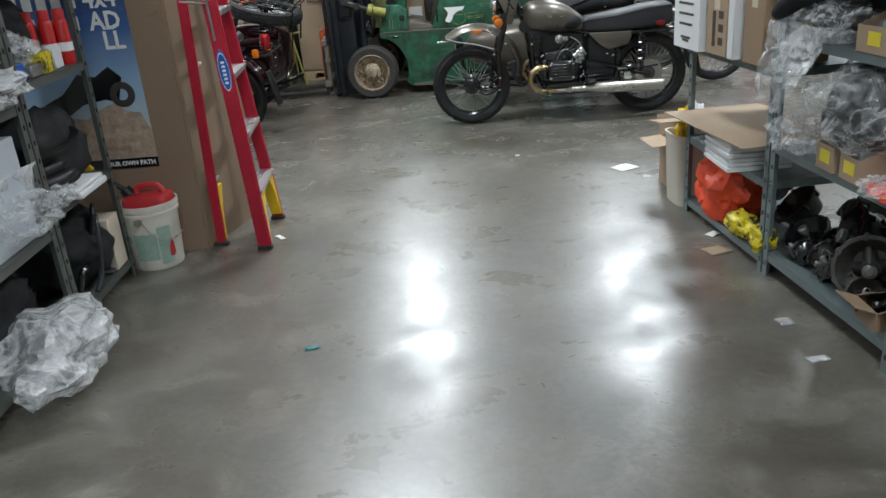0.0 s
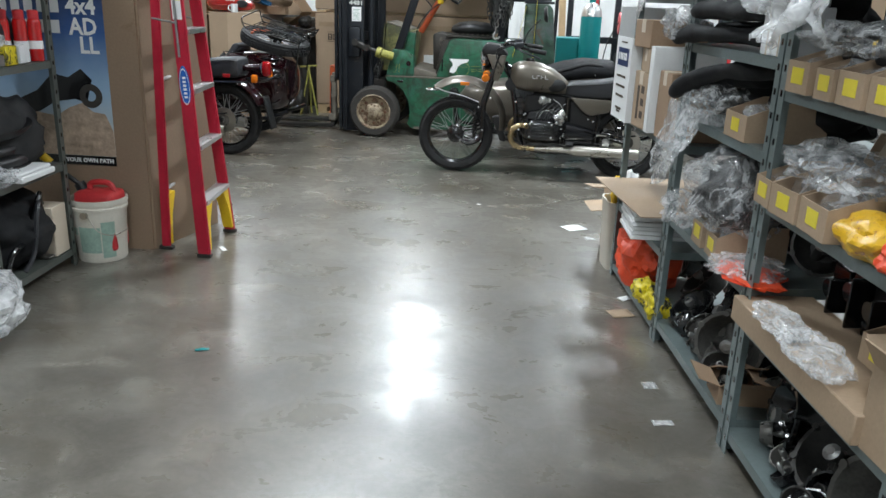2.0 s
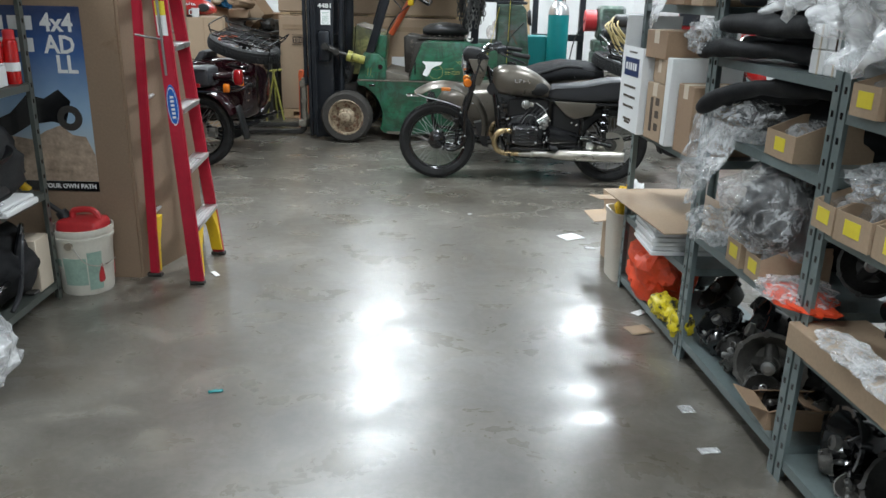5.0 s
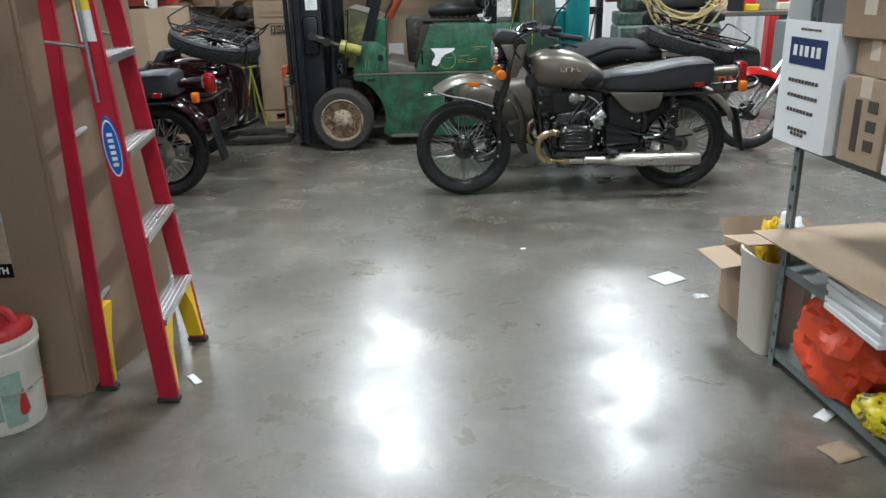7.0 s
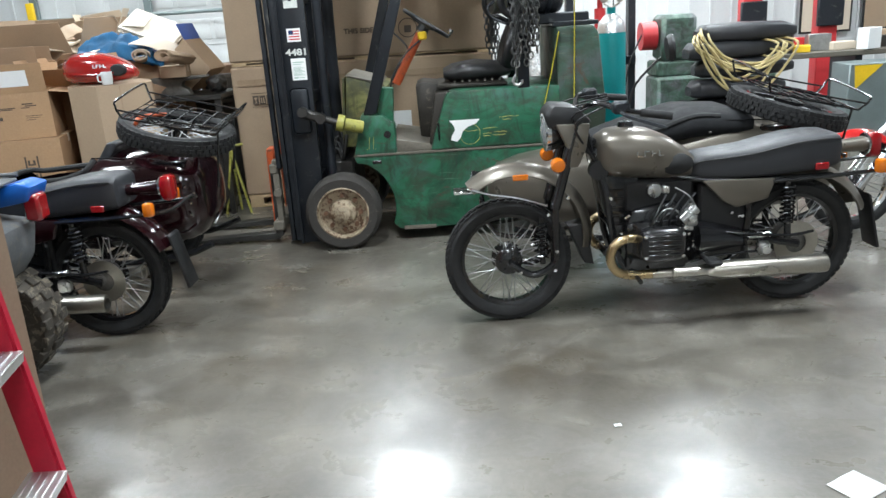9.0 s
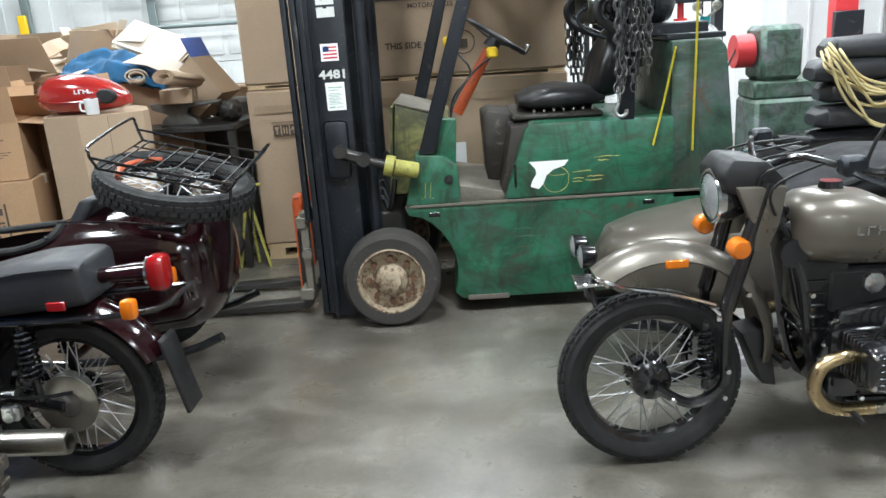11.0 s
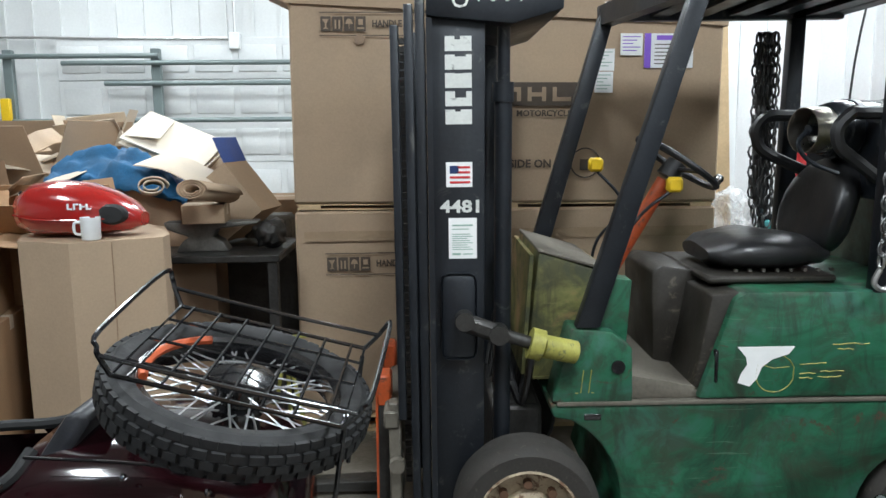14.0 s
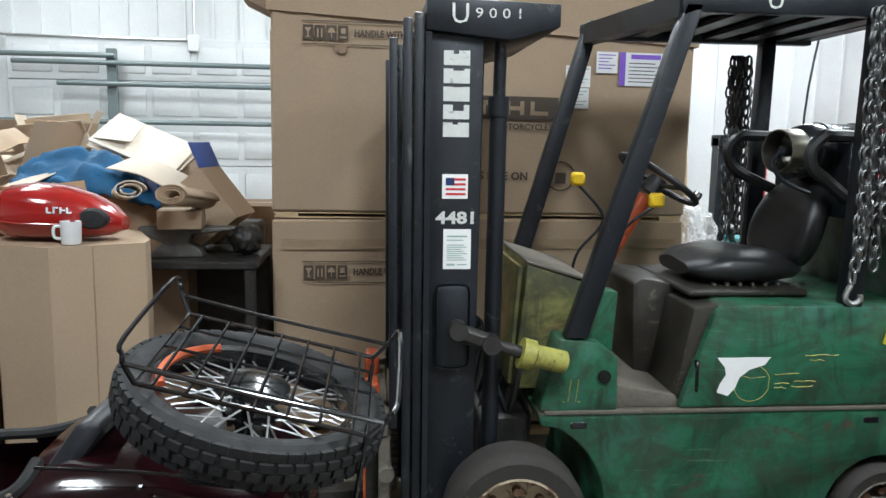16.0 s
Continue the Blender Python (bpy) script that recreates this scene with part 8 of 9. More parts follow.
part("tank_emblem", bm, "card_white", ft)
bm = bmesh.new()
acyl(bm, (-0.25, -0.02, 0.16), (-0.275, -0.03, 0.175), 0.03, seg=14)
part("filler_neck", bm, "black", ft)
mug = thing("mug", TB @ pose(0.09, 0.055, 1.250, 0, 0, -15), "plain white ceramic mug on a carton edge", "mug")
bm = bmesh.new()
alathe(bm, [(0, 0), (0.036, 0), (0.039, 0.004), (0.041, 0.095), (0.038, 0.095), (0.036, 0.01), (0, 0.008)], seg=24)
part("mug_body", bm, "card_white", mug)
bm = bmesh.new()
atube(bm, smooth_path([(-0.038, 0, 0.075), (-0.065, 0, 0.07), (-0.065, 0, 0.03), (-0.038, 0, 0.022)], 5), 0.006, 8)
part("handle", bm, "card_white", mug)
c = carton("open_carton", pose(-3.40, 9.02, 0.885, 0, 0, 14), 0.44, 0.44, 0.35, "kraft", "large open brown carton with raised flaps", (80, -8, 78, 62))
for spec in ([(-0.17, -0.03, 0.235, 0.242), (-0.15, -0.05, 0.225, 0.231)], [(0.02, 0.10, 0.26, 0.268), (0.04, 0.12, 0.245, 0.252), (0.01, 0.07, 0.232, 0.238)], [(-0.19, -0.13, 0.15, 0.175)], [(0.03, 0.15, 0.17, 0.174), (0.03, 0.13, 0.155, 0.159), (0.03, 0.10, 0.14, 0.144)]):
    bars_on(c, spec, -0.221)
front = [o for o in c.children if o.name.startswith("flap")][2]
bm = bmesh.new()
abox(bm, 0.05, 0.17, -0.10, 0.10, 0.0022, 0.0032)
tag = part("shipping_label", bm, "white", front, "white shipping label", 0)
bm = abox(bmesh.new(), 0.05, 0.17, -0.10, 0.10, -0.0032, -0.0022)
part("shipping_label", bm, "white", front, "white shipping label", 0)
c = carton("carton", pose(-3.42, 9.02, 0, 0, 0, 10), 0.56, 0.50, 0.88, "kraft", "large brown carton under an open carton", None, True)
bm = bmesh.new()
for k in range(5):
    z = 0.46 + 0.055 * k
    plates(bm, [(0.02, 0.075, z, z + 0.012), (0.02, 0.036, z, z + 0.042), (0.02 if k % 2 else 0.058, 0.036 if k % 2 else 0.075, z + 0.012, z + 0.042)], -0.251, 0.001)
part("printed_bars", bm, "ink", c, "", 0)
bm = plates(bmesh.new(), [(0.0, 0.012, 0.44, 0.75), (0.088, 0.10, 0.44, 0.75)], -0.251, 0.001)
part("printed_frame", bm, "ink", c, "", 0)
c = carton("carton", pose(-3.98, 8.78, 0, 0, 0, 6), 0.50, 0.45, 0.62, "kraft", "brown carton standing before the pile", None, True)
c = carton("open_carton", pose(-4.0, 8.80, 0.622, 0, 0, -8), 0.46, 0.40, 0.42, "kraft", "open brown carton stacked on another", (70, 40, 20, 85))
bm = abox(bmesh.new(), -0.32, 0.32, -0.012, 0.012, 0.0, 0.55, 0.004)
solo("leaning_sheet", bm, "blue_plastic", pose(-3.60, 8.45, 0, -6, 0, 4), "flat blue plastic sheet leaning on cartons", "plastic sheet")
carton("carton", pose(-3.2, 9.55, 0, 0, 0, -4), 0.6, 0.5, 1.22, "kraft", "brown carton in the pile", (70, 100, 40, 120))
carton("open_carton", pose(-3.85, 9.75, 0.82, 0, 0, 12), 0.6, 0.5, 0.5, "card_dark", "open brown carton in the pile", (60, 40, 75, 110))
carton("carton", pose(-3.85, 9.8, 0, 0, 0, 4), 0.7, 0.6, 0.82, "card", "brown carton in the pile", None, True)
carton("carton", pose(-4.5, 9.1, 0, 0, 0, -8), 0.7, 0.6, 0.9, "kraft", "brown carton in the pile", None, True)
carton("open_carton", pose(-4.45, 9.15, 0.9, 0, 0, 14), 0.5, 0.45, 0.4, "card", "open brown carton in the pile", (50, 60, 70, 90))
carton("carton", pose(-2.95, 10.35, 0, 0, 0, 6), 0.9, 0.8, 1.38, "card_dark", "tall brown carton holding up a pile", None, True)
carton("carton", pose(-3.8, 10.6, 0, 0, 0, -6), 0.8, 0.8, 1.40, "card", "tall brown carton holding up a pile", (90, 70, 60, 100))
carton("small_carton", pose(-2.42, 9.72, 1.225, 0, 0, 6), 0.22, 0.2, 0.1, "card", "small brown carton on a workbench", None, True)
carton("small_carton", pose(-3.45, 10.9, 1.60, 0, -6, 10), 0.38, 0.3, 0.1, "card_light", "small pale carton on a pile", (80, 60, 30, 120))
bm = bmesh.new()
n = 34
cloth = []
for i in range(n + 1):
    row = []
    for j in range(n + 1):
        u, v = i / n - 0.5, j / n - 0.5
        p = Vector((u * 3.2, v * 2.4, 7.7))
        fold_h = 0.045 * abs(noise.noise(p * 1.9)) + 0.028 * abs(noise.noise(p * 3.7 + Vector((3, 1, 0)))) + 0.008 * noise.noise(p * 8)
        row.append(bm.verts.new((u * 0.80 + 0.03 * noise.noise(p * 1.3), v * 0.46 + 0.03 * noise.noise(p * 1.1 + Vector((5, 0, 0))), 0.17 * max(0.0, 1 - 3.4 * (u + 0.08) ** 2 - 3.2 * v * v) + fold_h * 1.6 - 0.10 * max(0, u - 0.3))))
    cloth.append(row)
for i in range(n):
    for j in range(n):
        bm.faces.new((cloth[i][j], cloth[i + 1][j], cloth[i + 1][j + 1], cloth[i][j + 1]))
ob = solo("blue_cloth", bm, "cloth_blue", pose(-2.96, 10.10, 1.395, 8, 6, -4), "rumpled blue work cloth on a pile of cartons", "cloth", "", "", 70)
ob.modifiers.new("thick", "SOLIDIFY").thickness = 0.006


def board(m, w, h, mat, label, bend=0.05, seed=0):
    """A bent sheet of corrugated board."""
    bm = bmesh.new()
    n = 10
    rows = []
    for i in range(n + 1):
        u = i / n - 0.5
        rows.append([(u * w, q * h / 2, bend * 0.5 * (1 - 4 * u * u) * (1 if seed % 2 else 0.2) - (0.09 * max(0, u - 0.12 * (seed % 3)) if seed % 2 == 0 else 0) + 0.012 * noise.noise(Vector((u * 3, q, seed))) + dz) for q, dz in ((-1, 0), (1, 0), (1, 0.006), (-1, 0.006))])
    aloft(bm, rows)
    return solo("cardboard_sheet", bm, mat, m, label, "cardboard", "loose cardboard sheets", "", 30)


fold = thing("folded_carton", pose(-2.80, 10.46, 1.61, 26, 22, -6), "white carton folded flat on top of a pile", "folded carton")
bm = abox(bmesh.new(), -0.27, 0.27, -0.19, 0.19, 0.0, 0.012, 0.003)
part("panel", bm, "card_light", fold, "", 0)
bm = abox(bmesh.new(), -0.27, 0.25, -0.18, 0.18, 0.045, 0.056, 0.003)
part("panel", bm, "card_pale", fold, "clean pale panel", 0, pose(0, 0, 0, 3, 1, 1))
bm = abox(bmesh.new(), -0.004, 0.004, -0.19, 0.19, 0.0, 0.06, 0.001)
part("folded_edge", bm, "card_light", fold, "", 0, pose(0.266, 0, 0, 0, 14, 0))
bm = abox(bmesh.new(), -0.15, 0.06, -0.15, 0.12, 0.0, 0.005, 0.001)
part("loose_flap", bm, "card_pale", fold, "", 0, pose(-0.13, 0.02, 0.07, -6, -12, 12))
board(pose(-3.55, 10.3, 1.52, 15, 10, 30), 0.5, 0.36, "card_light", "pale flattened cardboard on a pile", 0.04, 4)
board(pose(-3.36, 9.85, 1.40, 14, -14, -20), 0.4, 0.36, "card_light", "pale flattened cardboard on a pile", 0.04, 5)
board(pose(-4.05, 10.1, 1.50, 18, 12, 10), 0.8, 0.5, "card", "brown flattened cardboard on a pile", 0.04, 6)
board(pose(-2.62, 9.98, 1.47, 10, 20, -6), 0.42, 0.3, "card_light", "pale folded cardboard on a pile", 0.08, 7)

scraps = random.Random(21)
for k in range(5):
    x, y = scraps.uniform(-3.9, -3.2), scraps.uniform(10.3, 10.6)
    board(pose(x, y, scraps.uniform(1.50, 1.66), scraps.uniform(5, 45), scraps.uniform(-30, 30), scraps.uniform(-60, 60)), scraps.uniform(0.2, 0.36), scraps.uniform(0.14, 0.26), ("card", "card_light", "card_dark")[k % 3], ("brown flattened cardboard on a pile", "pale flattened cardboard on a pile", "dark brown cardboard flap on a pile")[k % 3], 0.03, 20 + k)


def roll(m, r, length, turns, mat, label):
    """A loosely rolled sheet of corrugated board."""
    bm = bmesh.new()
    pts = [(r * (1 - 0.6 * k / (turns * 20)) * math.cos(k * math.tau / 20), r * 0.62 * (1 - 0.6 * k / (turns * 20)) * math.sin(k * math.tau / 20)) for k in range(turns * 20)]
    a = [[bm.verts.new((x, y, z)) for z in (0, length)] for x, y in pts]
    for p, q in zip(a, a[1:]):
        bm.faces.new((p[0], q[0], q[1], p[1]))
    ob = solo("cardboard_roll", bm, mat, m, label, "cardboard roll", "", "", 60)
    ob.modifiers.new("thick", "SOLIDIFY").thickness = 0.006
    return ob


roll(pose(-2.31, 9.76, 1.365, 82, 0, -10), 0.085, 0.42, 3, "card", "rolled brown corrugated cardboard on a bench")
roll(pose(-2.72, 9.78, 1.40, 84, 0, 20), 0.08, 0.4, 2, "card_light", "rolled pale cardboard on a pile")
pb = carton("printed_carton", pose(-2.26, 10.10, 1.17, 0, -38, -8), 0.30, 0.34, 0.34, "card", "tilted brown carton with blue printed flaps", (95, 75, None, 60))
for ob in [o for o in pb.children if o.name.startswith("flap")][:2]:
    ob.data.materials.clear()
    ob.data.materials.append(M["blue_print"])
bench = thing("workbench", pose(-2.32, 9.95, 0), "dark steel workbench with an anvil and parts", "workbench")
bm = bmesh.new()
abox(bm, -0.42, 0.30, -0.35, 0.35, 1.02, 1.06, 0.006)
part("bench_top", bm, "iron", bench)
for x in (-0.38, 0.26):
    for y in (-0.31, 0.31):
        bm = bmesh.new()
        abox(bm, x - 0.025, x + 0.025, y - 0.025, y + 0.025, 0, 1.02)
        part("leg", bm, "iron", bench)
anv = thing("anvil", pose(-2.46, 9.80, 1.062, 0, 0, 4), "heavy dark steel anvil on a workbench", "anvil")
bm = bmesh.new()
aprism(bm, [(-0.14, 0.0), (0.14, 0.0), (0.11, 0.05), (0.06, 0.08), (0.08, 0.12), (0.30, 0.145), (0.30, 0.16), (-0.2, 0.16), (-0.18, 0.12), (-0.07, 0.08), (-0.11, 0.05)], -0.06, 0.06, 0.008)
part("anvil_body", bm, "cast_dull", anv)
lump("red_part", pose(-2.12, 9.9, 1.062), (0.09, 0.1, 0.08), 111, "iron", "oily dark machine part on a bench", "machine part", 0.3, 2.0, 0.1)
lump("dark_part", pose(-2.2, 9.75, 0.0), (0.16, 0.2, 0.30), 112, "iron", "dark machine part under a bench", "machine part", 0.3, 2.0, 0.1)
bm = bmesh.new()
for a, b2 in (((-0.10, 0, 0), (0.02, 0, 0.62)), ((0.12, 0, 0), (0.0, 0, 0.62)), ((0, 0.14, 0), (0.01, 0, 0.62)), ((-0.1, 0, 0.60), (0.12, 0, 0.62))):
    acyl(bm, a, b2, 0.012, seg=8)
solo("axle_stand", bm, "yellow_worn", pose(-2.02, 9.62, 0.0), "worn yellow axle stand on the floor", "axle stand")

# ---- north wall: sectional door, pipe rails, conduit ----
door = thing("door_1", pose(-3.6, 14.56, 0), "white sectional overhead door with embossed panels", "door", "", "structure")
for r in range(6):
    bm = bmesh.new()
    abox(bm, -1.75, 1.75, -0.03, 0.03, 0.46 * r, 0.46 * r + 0.452, 0.004)
    sec = part("door_section", bm, "wall", door)
    for k in range(7):
        bm = bmesh.new()
        x = -1.70 + 0.49 * k
        aprism(bm, [(x, 0.46 * r + 0.08), (x + 0.42, 0.46 * r + 0.08), (x + 0.42, 0.46 * r + 0.37), (x, 0.46 * r + 0.37)], -0.045, -0.029, 0.01)
        part("panel", bm, "wall", sec)
rk = thing("pipe_rack", pose(0, 14.3, 0), "dark steel pipe rack along a white metal wall", "pipe rack")
for x in (-4.2, -5.8):
    bm = bmesh.new()
    abox(bm, x - 0.05, x + 0.05, 0.03, 0.10, 0, 2.62, 0.004)
    part("upright", bm, "shelf", rk)
for z, x0, x1 in ((2.56, -8.5, -4.15), (2.47, -5.2, -1.5), (2.25, -4.75, -1.5), (1.86, -8.5, -1.5)):
    bm = bmesh.new()
    acyl(bm, (x0, 0, z), (x1, 0, z - 0.02), 0.028, seg=10)
    part("pipe", bm, "shelf", rk)
bm = bmesh.new()
abox(bm, -5.87, -5.77, -0.06, 0.0, 1.86, 2.1, 0.008)
part("tag", bm, "yellow", rk, "yellow plastic tag")
cd = thing("conduit", pose(0, 14.52, 0), "grey electrical conduit with a junction box on the wall", "conduit", "", "structure")
bm = bmesh.new()
atube(bm, [(-8, 0, 2.80), (-3.4, 0, 2.74)], 0.014, 8)
atube(bm, [(-3.37, 0, 2.74), (-3.37, 0, 5.0)], 0.012, 8)
part("tube", bm, "alu", cd)
bm = bmesh.new()
abox(bm, -3.43, -3.31, -0.05, 0.04, 2.62, 2.80, 0.01)
part("junction_box", bm, "card_white", cd)
# ---- dark clutter between the pile and the crates ----
# carton and machine are added to fill a dark gap behind the bench
carton("carton", pose(-2.25, 11.1, 0, 0, 0, 3), 0.6, 0.6, 1.25, "card_dark", "tall brown carton behind a workbench", None, True)
mc = thing("machine", pose(-2.35, 10.55, 0), "dark filler machine behind a workbench", "machine")
bm = bmesh.new()
abox(bm, -0.36, 0.30, -0.14, 0.14, 0, 0.95, 0.03)
part("machine_base", bm, "iron", mc)
bm = bmesh.new()
acyl(bm, (-0.2, -0.05, 0.95), (-0.2, -0.05, 1.25), 0.09, seg=16)
abox(bm, -0.05, 0.25, -0.12, 0.12, 0.95, 1.18, 0.03)
part("machine_head", bm, "cast_dull", mc)

# ---- quad bike ----
atv = thing("quad_bike", pose(-2.36, 6.02, 0, 0, 0, 0), "muddy blue and grey quad bike with knobbly tyres", "quad bike")
for y in (-0.34, 0.34):
    for x in (0.0, -1.15):
        bm = bmesh.new()
        r, w = 0.295, 0.21
        alathe(bm, [(0.12, -w * 0.4), (0.2, -w * 0.5), (0.265, -w * 0.48), (0.28, -w * 0.3), (0.285, 0), (0.28, w * 0.3), (0.265, w * 0.48), (0.2, w * 0.5), (0.12, w * 0.4)], (x, y, r), (0, 1, 0), 36)
        for k in range(20):
            for s in (-1, 0, 1):
                t = (k + 0.5 * (s == 0)) * math.tau / 20
                u, tg = Vector((math.cos(t), 0, math.sin(t))), Vector((-math.sin(t), 0, math.cos(t)))
                mm = Matrix.Translation(Vector((x, y + s * 0.075, r)) + u * (0.278 - 0.012 * abs(s))) @ Matrix((tg, Vector((0, 1, 0)), u)).transposed().to_4x4()
                abox(bm, -0.026, 0.026, -0.034, 0.034, -0.012, 0.018, 0.004, mm)
        ty = part("wheel", bm, "mud_rubber", atv, "muddy knobbly tyre")
        bm = bmesh.new()
        alathe(bm, [(0.13, 0.06), (0.125, 0.02), (0.08, 0.0), (0.05, 0.03), (0, 0.03)], (x, y, r), (0, 1 if y > 0 else -1, 0), 24)
        part("rim", bm, "cast", ty)
bm = bmesh.new()
aprism(bm, [(-1.2, 0.55), (0.12, 0.50), (0.22, 0.62), (0.26, 0.80), (0.05, 0.84), (-0.4, 0.78), (-0.9, 0.85), (-1.35, 0.78)], -0.42, 0.42, 0.04)
part("rear_body", bm, "mud_grey", atv, "muddy grey plastic body")
bm = bmesh.new()
for y in (-0.36, 0.36):
    aprism(bm, [(-0.4, 0.80), (0.05, 0.86), (0.30, 0.90), (0.33, 0.97), (0.26, 0.99), (0.0, 0.93), (-0.4, 0.86)], y - 0.09, y + 0.09, 0.015)
part("fender", bm, "blue_plastic", atv, "blue plastic fender")
bm = bmesh.new()
aloft(bm, [oval(x, 0, hw, z0, z1, 3, 20) for x, hw, z0, z1 in ((-0.75, 0.08, 0.80, 0.90), (-0.5, 0.14, 0.82, 0.97), (-0.1, 0.17, 0.84, 1.0), (0.15, 0.16, 0.88, 1.04), (0.25, 0.1, 0.92, 1.0))])
part("seat", bm, "vinyl", atv)
bm = bmesh.new()
abox(bm, -0.3, 0.22, -0.38, 0.38, 0.985, 1.0, 0.005)
for y in (-0.35, -0.12, 0.12, 0.35):
    atube(bm, [(-0.3, y, 1.02), (0.24, y, 1.02)], 0.01, 6)
part("rear_rack", bm, "mud_grey", atv)
for y in (-0.34, 0.34):
    bm = bmesh.new()
    abox(bm, 0.26, 0.34, y - 0.05, y + 0.05, 0.80, 0.93, 0.015)
    part("tail_lamp", bm, "red_lens", atv)
bm = bmesh.new()
acyl(bm, (0, -0.3, 0.29), (0, 0.3, 0.29), 0.03, seg=10)
abox(bm, -0.9, 0.05, -0.12, 0.12, 0.22, 0.5, 0.03)
part("frame", bm, "iron", atv)
bm = bmesh.new()
atube(bm, smooth_path([(-1.0, -0.38, 1.12), (-0.95, -0.15, 1.1), (-0.92, 0, 1.0), (-0.95, 0.15, 1.1), (-1.0, 0.38, 1.12)], 4), 0.013, 8)
part("handlebar", bm, "black", atv)

# ---- chrome cruiser ----
cz = thing("cruiser_motorcycle", pose(2.62, 7.95, 0, 0, 0, 3), "red and white cruiser motorcycle with long chrome forks", "motorcycle")
spoked_wheel(cz, (0, 0, 0.33), 0.33, 0.10, (0, 1, 0), 18, "front_wheel", "chrome", False)
spoked_wheel(cz, (1.62, 0, 0.32), 0.32, 0.13, (0, 1, 0), 18, "rear_wheel", "chrome", False)
for y in (-0.09, 0.09):
    bm = bmesh.new()
    acyl(bm, (-0.01, y, 0.32), (0.24, y, 0.66), 0.03, seg=12)
    acyl(bm, (0.24, y, 0.66), (0.50, y, 1.02), 0.021, seg=12)
    part("fork_tube", bm, "chrome", cz, "polished chrome fork tube")
bm = bmesh.new()
fender(bm, (0.0, 0, 0.34), 0.365, 0.075, 150, 10)
part("front_fender", bm, "red_gloss", cz)
bm = bmesh.new()
alathe(bm, [(0, 0.14), (0.06, 0.12), (0.1, 0.05), (0.105, 0.0), (0.09, -0.02), (0, -0.03)], (0.36, 0, 0.93), (1, 0, 0), 24)
part("headlamp", bm, "chrome", cz)
bm = bmesh.new()
atube(bm, smooth_path([(0.86, -0.42, 1.12), (0.66, -0.36, 1.22), (0.52, -0.12, 1.10), (0.50, 0, 1.05), (0.52, 0.12, 1.10), (0.66, 0.36, 1.22), (0.86, 0.42, 1.12)], 5), 0.014, 8)
for s in (-1, 1):
    acyl(bm, (0.74, s * 0.39, 1.18), (0.88, s * 0.43, 1.11), 0.02, seg=10)
    atube(bm, [(0.62, s * 0.34, 1.22), (0.60, s * 0.40, 1.38)], 0.006, 6)
    alathe(bm, [(0, -0.015), (0.05, -0.012), (0.055, 0.006), (0, 0.01)], (0.60, s * 0.41, 1.42), (1, 0, 0), 18)
part("handlebar", bm, "chrome", cz)
bm = bmesh.new()
aloft(bm, [oval(x, 0, hw, z0, z1, 2.4, 24) for x, hw, z0, z1 in ((0.58, 0.05, 0.84, 0.92), (0.64, 0.13, 0.78, 0.99), (0.78, 0.16, 0.76, 1.0), (0.95, 0.14, 0.76, 0.95), (1.08, 0.07, 0.78, 0.88))])
tk = part("fuel_tank", bm, "red_gloss", cz)
bm = bmesh.new()
alathe(bm, [(0, 0.012), (0.07, 0.01), (0.08, 0)], (0.80, -0.152, 0.86), (0, -1, 0), 20)
part("tank_panel", bm, "card_white", tk, "white tank panel")
bm = bmesh.new()
aloft(bm, [oval(x, 0, hw, z0, z1, 3, 20) for x, hw, z0, z1 in ((1.02, 0.1, 0.68, 0.76), (1.2, 0.17, 0.66, 0.76), (1.4, 0.16, 0.68, 0.82), (1.65, 0.12, 0.74, 0.88), (1.75, 0.06, 0.78, 0.86))])
part("seat", bm, "vinyl", cz)
bm = bmesh.new()
fender(bm, (1.62, 0, 0.34), 0.39, 0.09, 140, 5)
part("rear_fender", bm, "red_gloss", cz)
for k, dx in enumerate((-0.14, 0.14)):
    bm = bmesh.new()
    c0, c1 = Vector((0.86, 0, 0.42)), Vector((0.86 + 1.6 * dx, 0, 0.72))
    for q in range(8):
        p = c0.lerp(c1, 0.35 + 0.08 * q)
        acyl(bm, p, p + (c1 - c0).normalized() * 0.012, 0.09, seg=18)
    acyl(bm, c0, c1, 0.065, seg=14)
    part("cylinder", bm, "cast", cz, "finned alloy cylinder")
bm = bmesh.new()
acyl(bm, (0.86, -0.15, 0.36), (0.86, 0.15, 0.36), 0.15, seg=24)
abox(bm, 0.95, 1.25, -0.12, 0.12, 0.26, 0.48, 0.04)
part("crankcase", bm, "chrome", cz)
for z in (0.24, 0.32):
    bm = bmesh.new()
    atube(bm, smooth_path([(0.78, -0.14, 0.62), (0.66, -0.17, 0.45), (0.80, -0.18, z), (1.2, -0.18, z), (2.0, -0.18, z + 0.01)], 5), 0.032, 10)
    part("exhaust", bm, "chrome", cz)
bm = bmesh.new()
for y in (-0.12, 0.12):
    atube(bm, smooth_path([(0.5, y * 0.3, 0.95), (0.6, y, 0.6), (0.66, y, 0.24), (1.2, y, 0.22), (1.62, y, 0.32)], 4), 0.018, 8)
part("frame", bm, "black", cz)

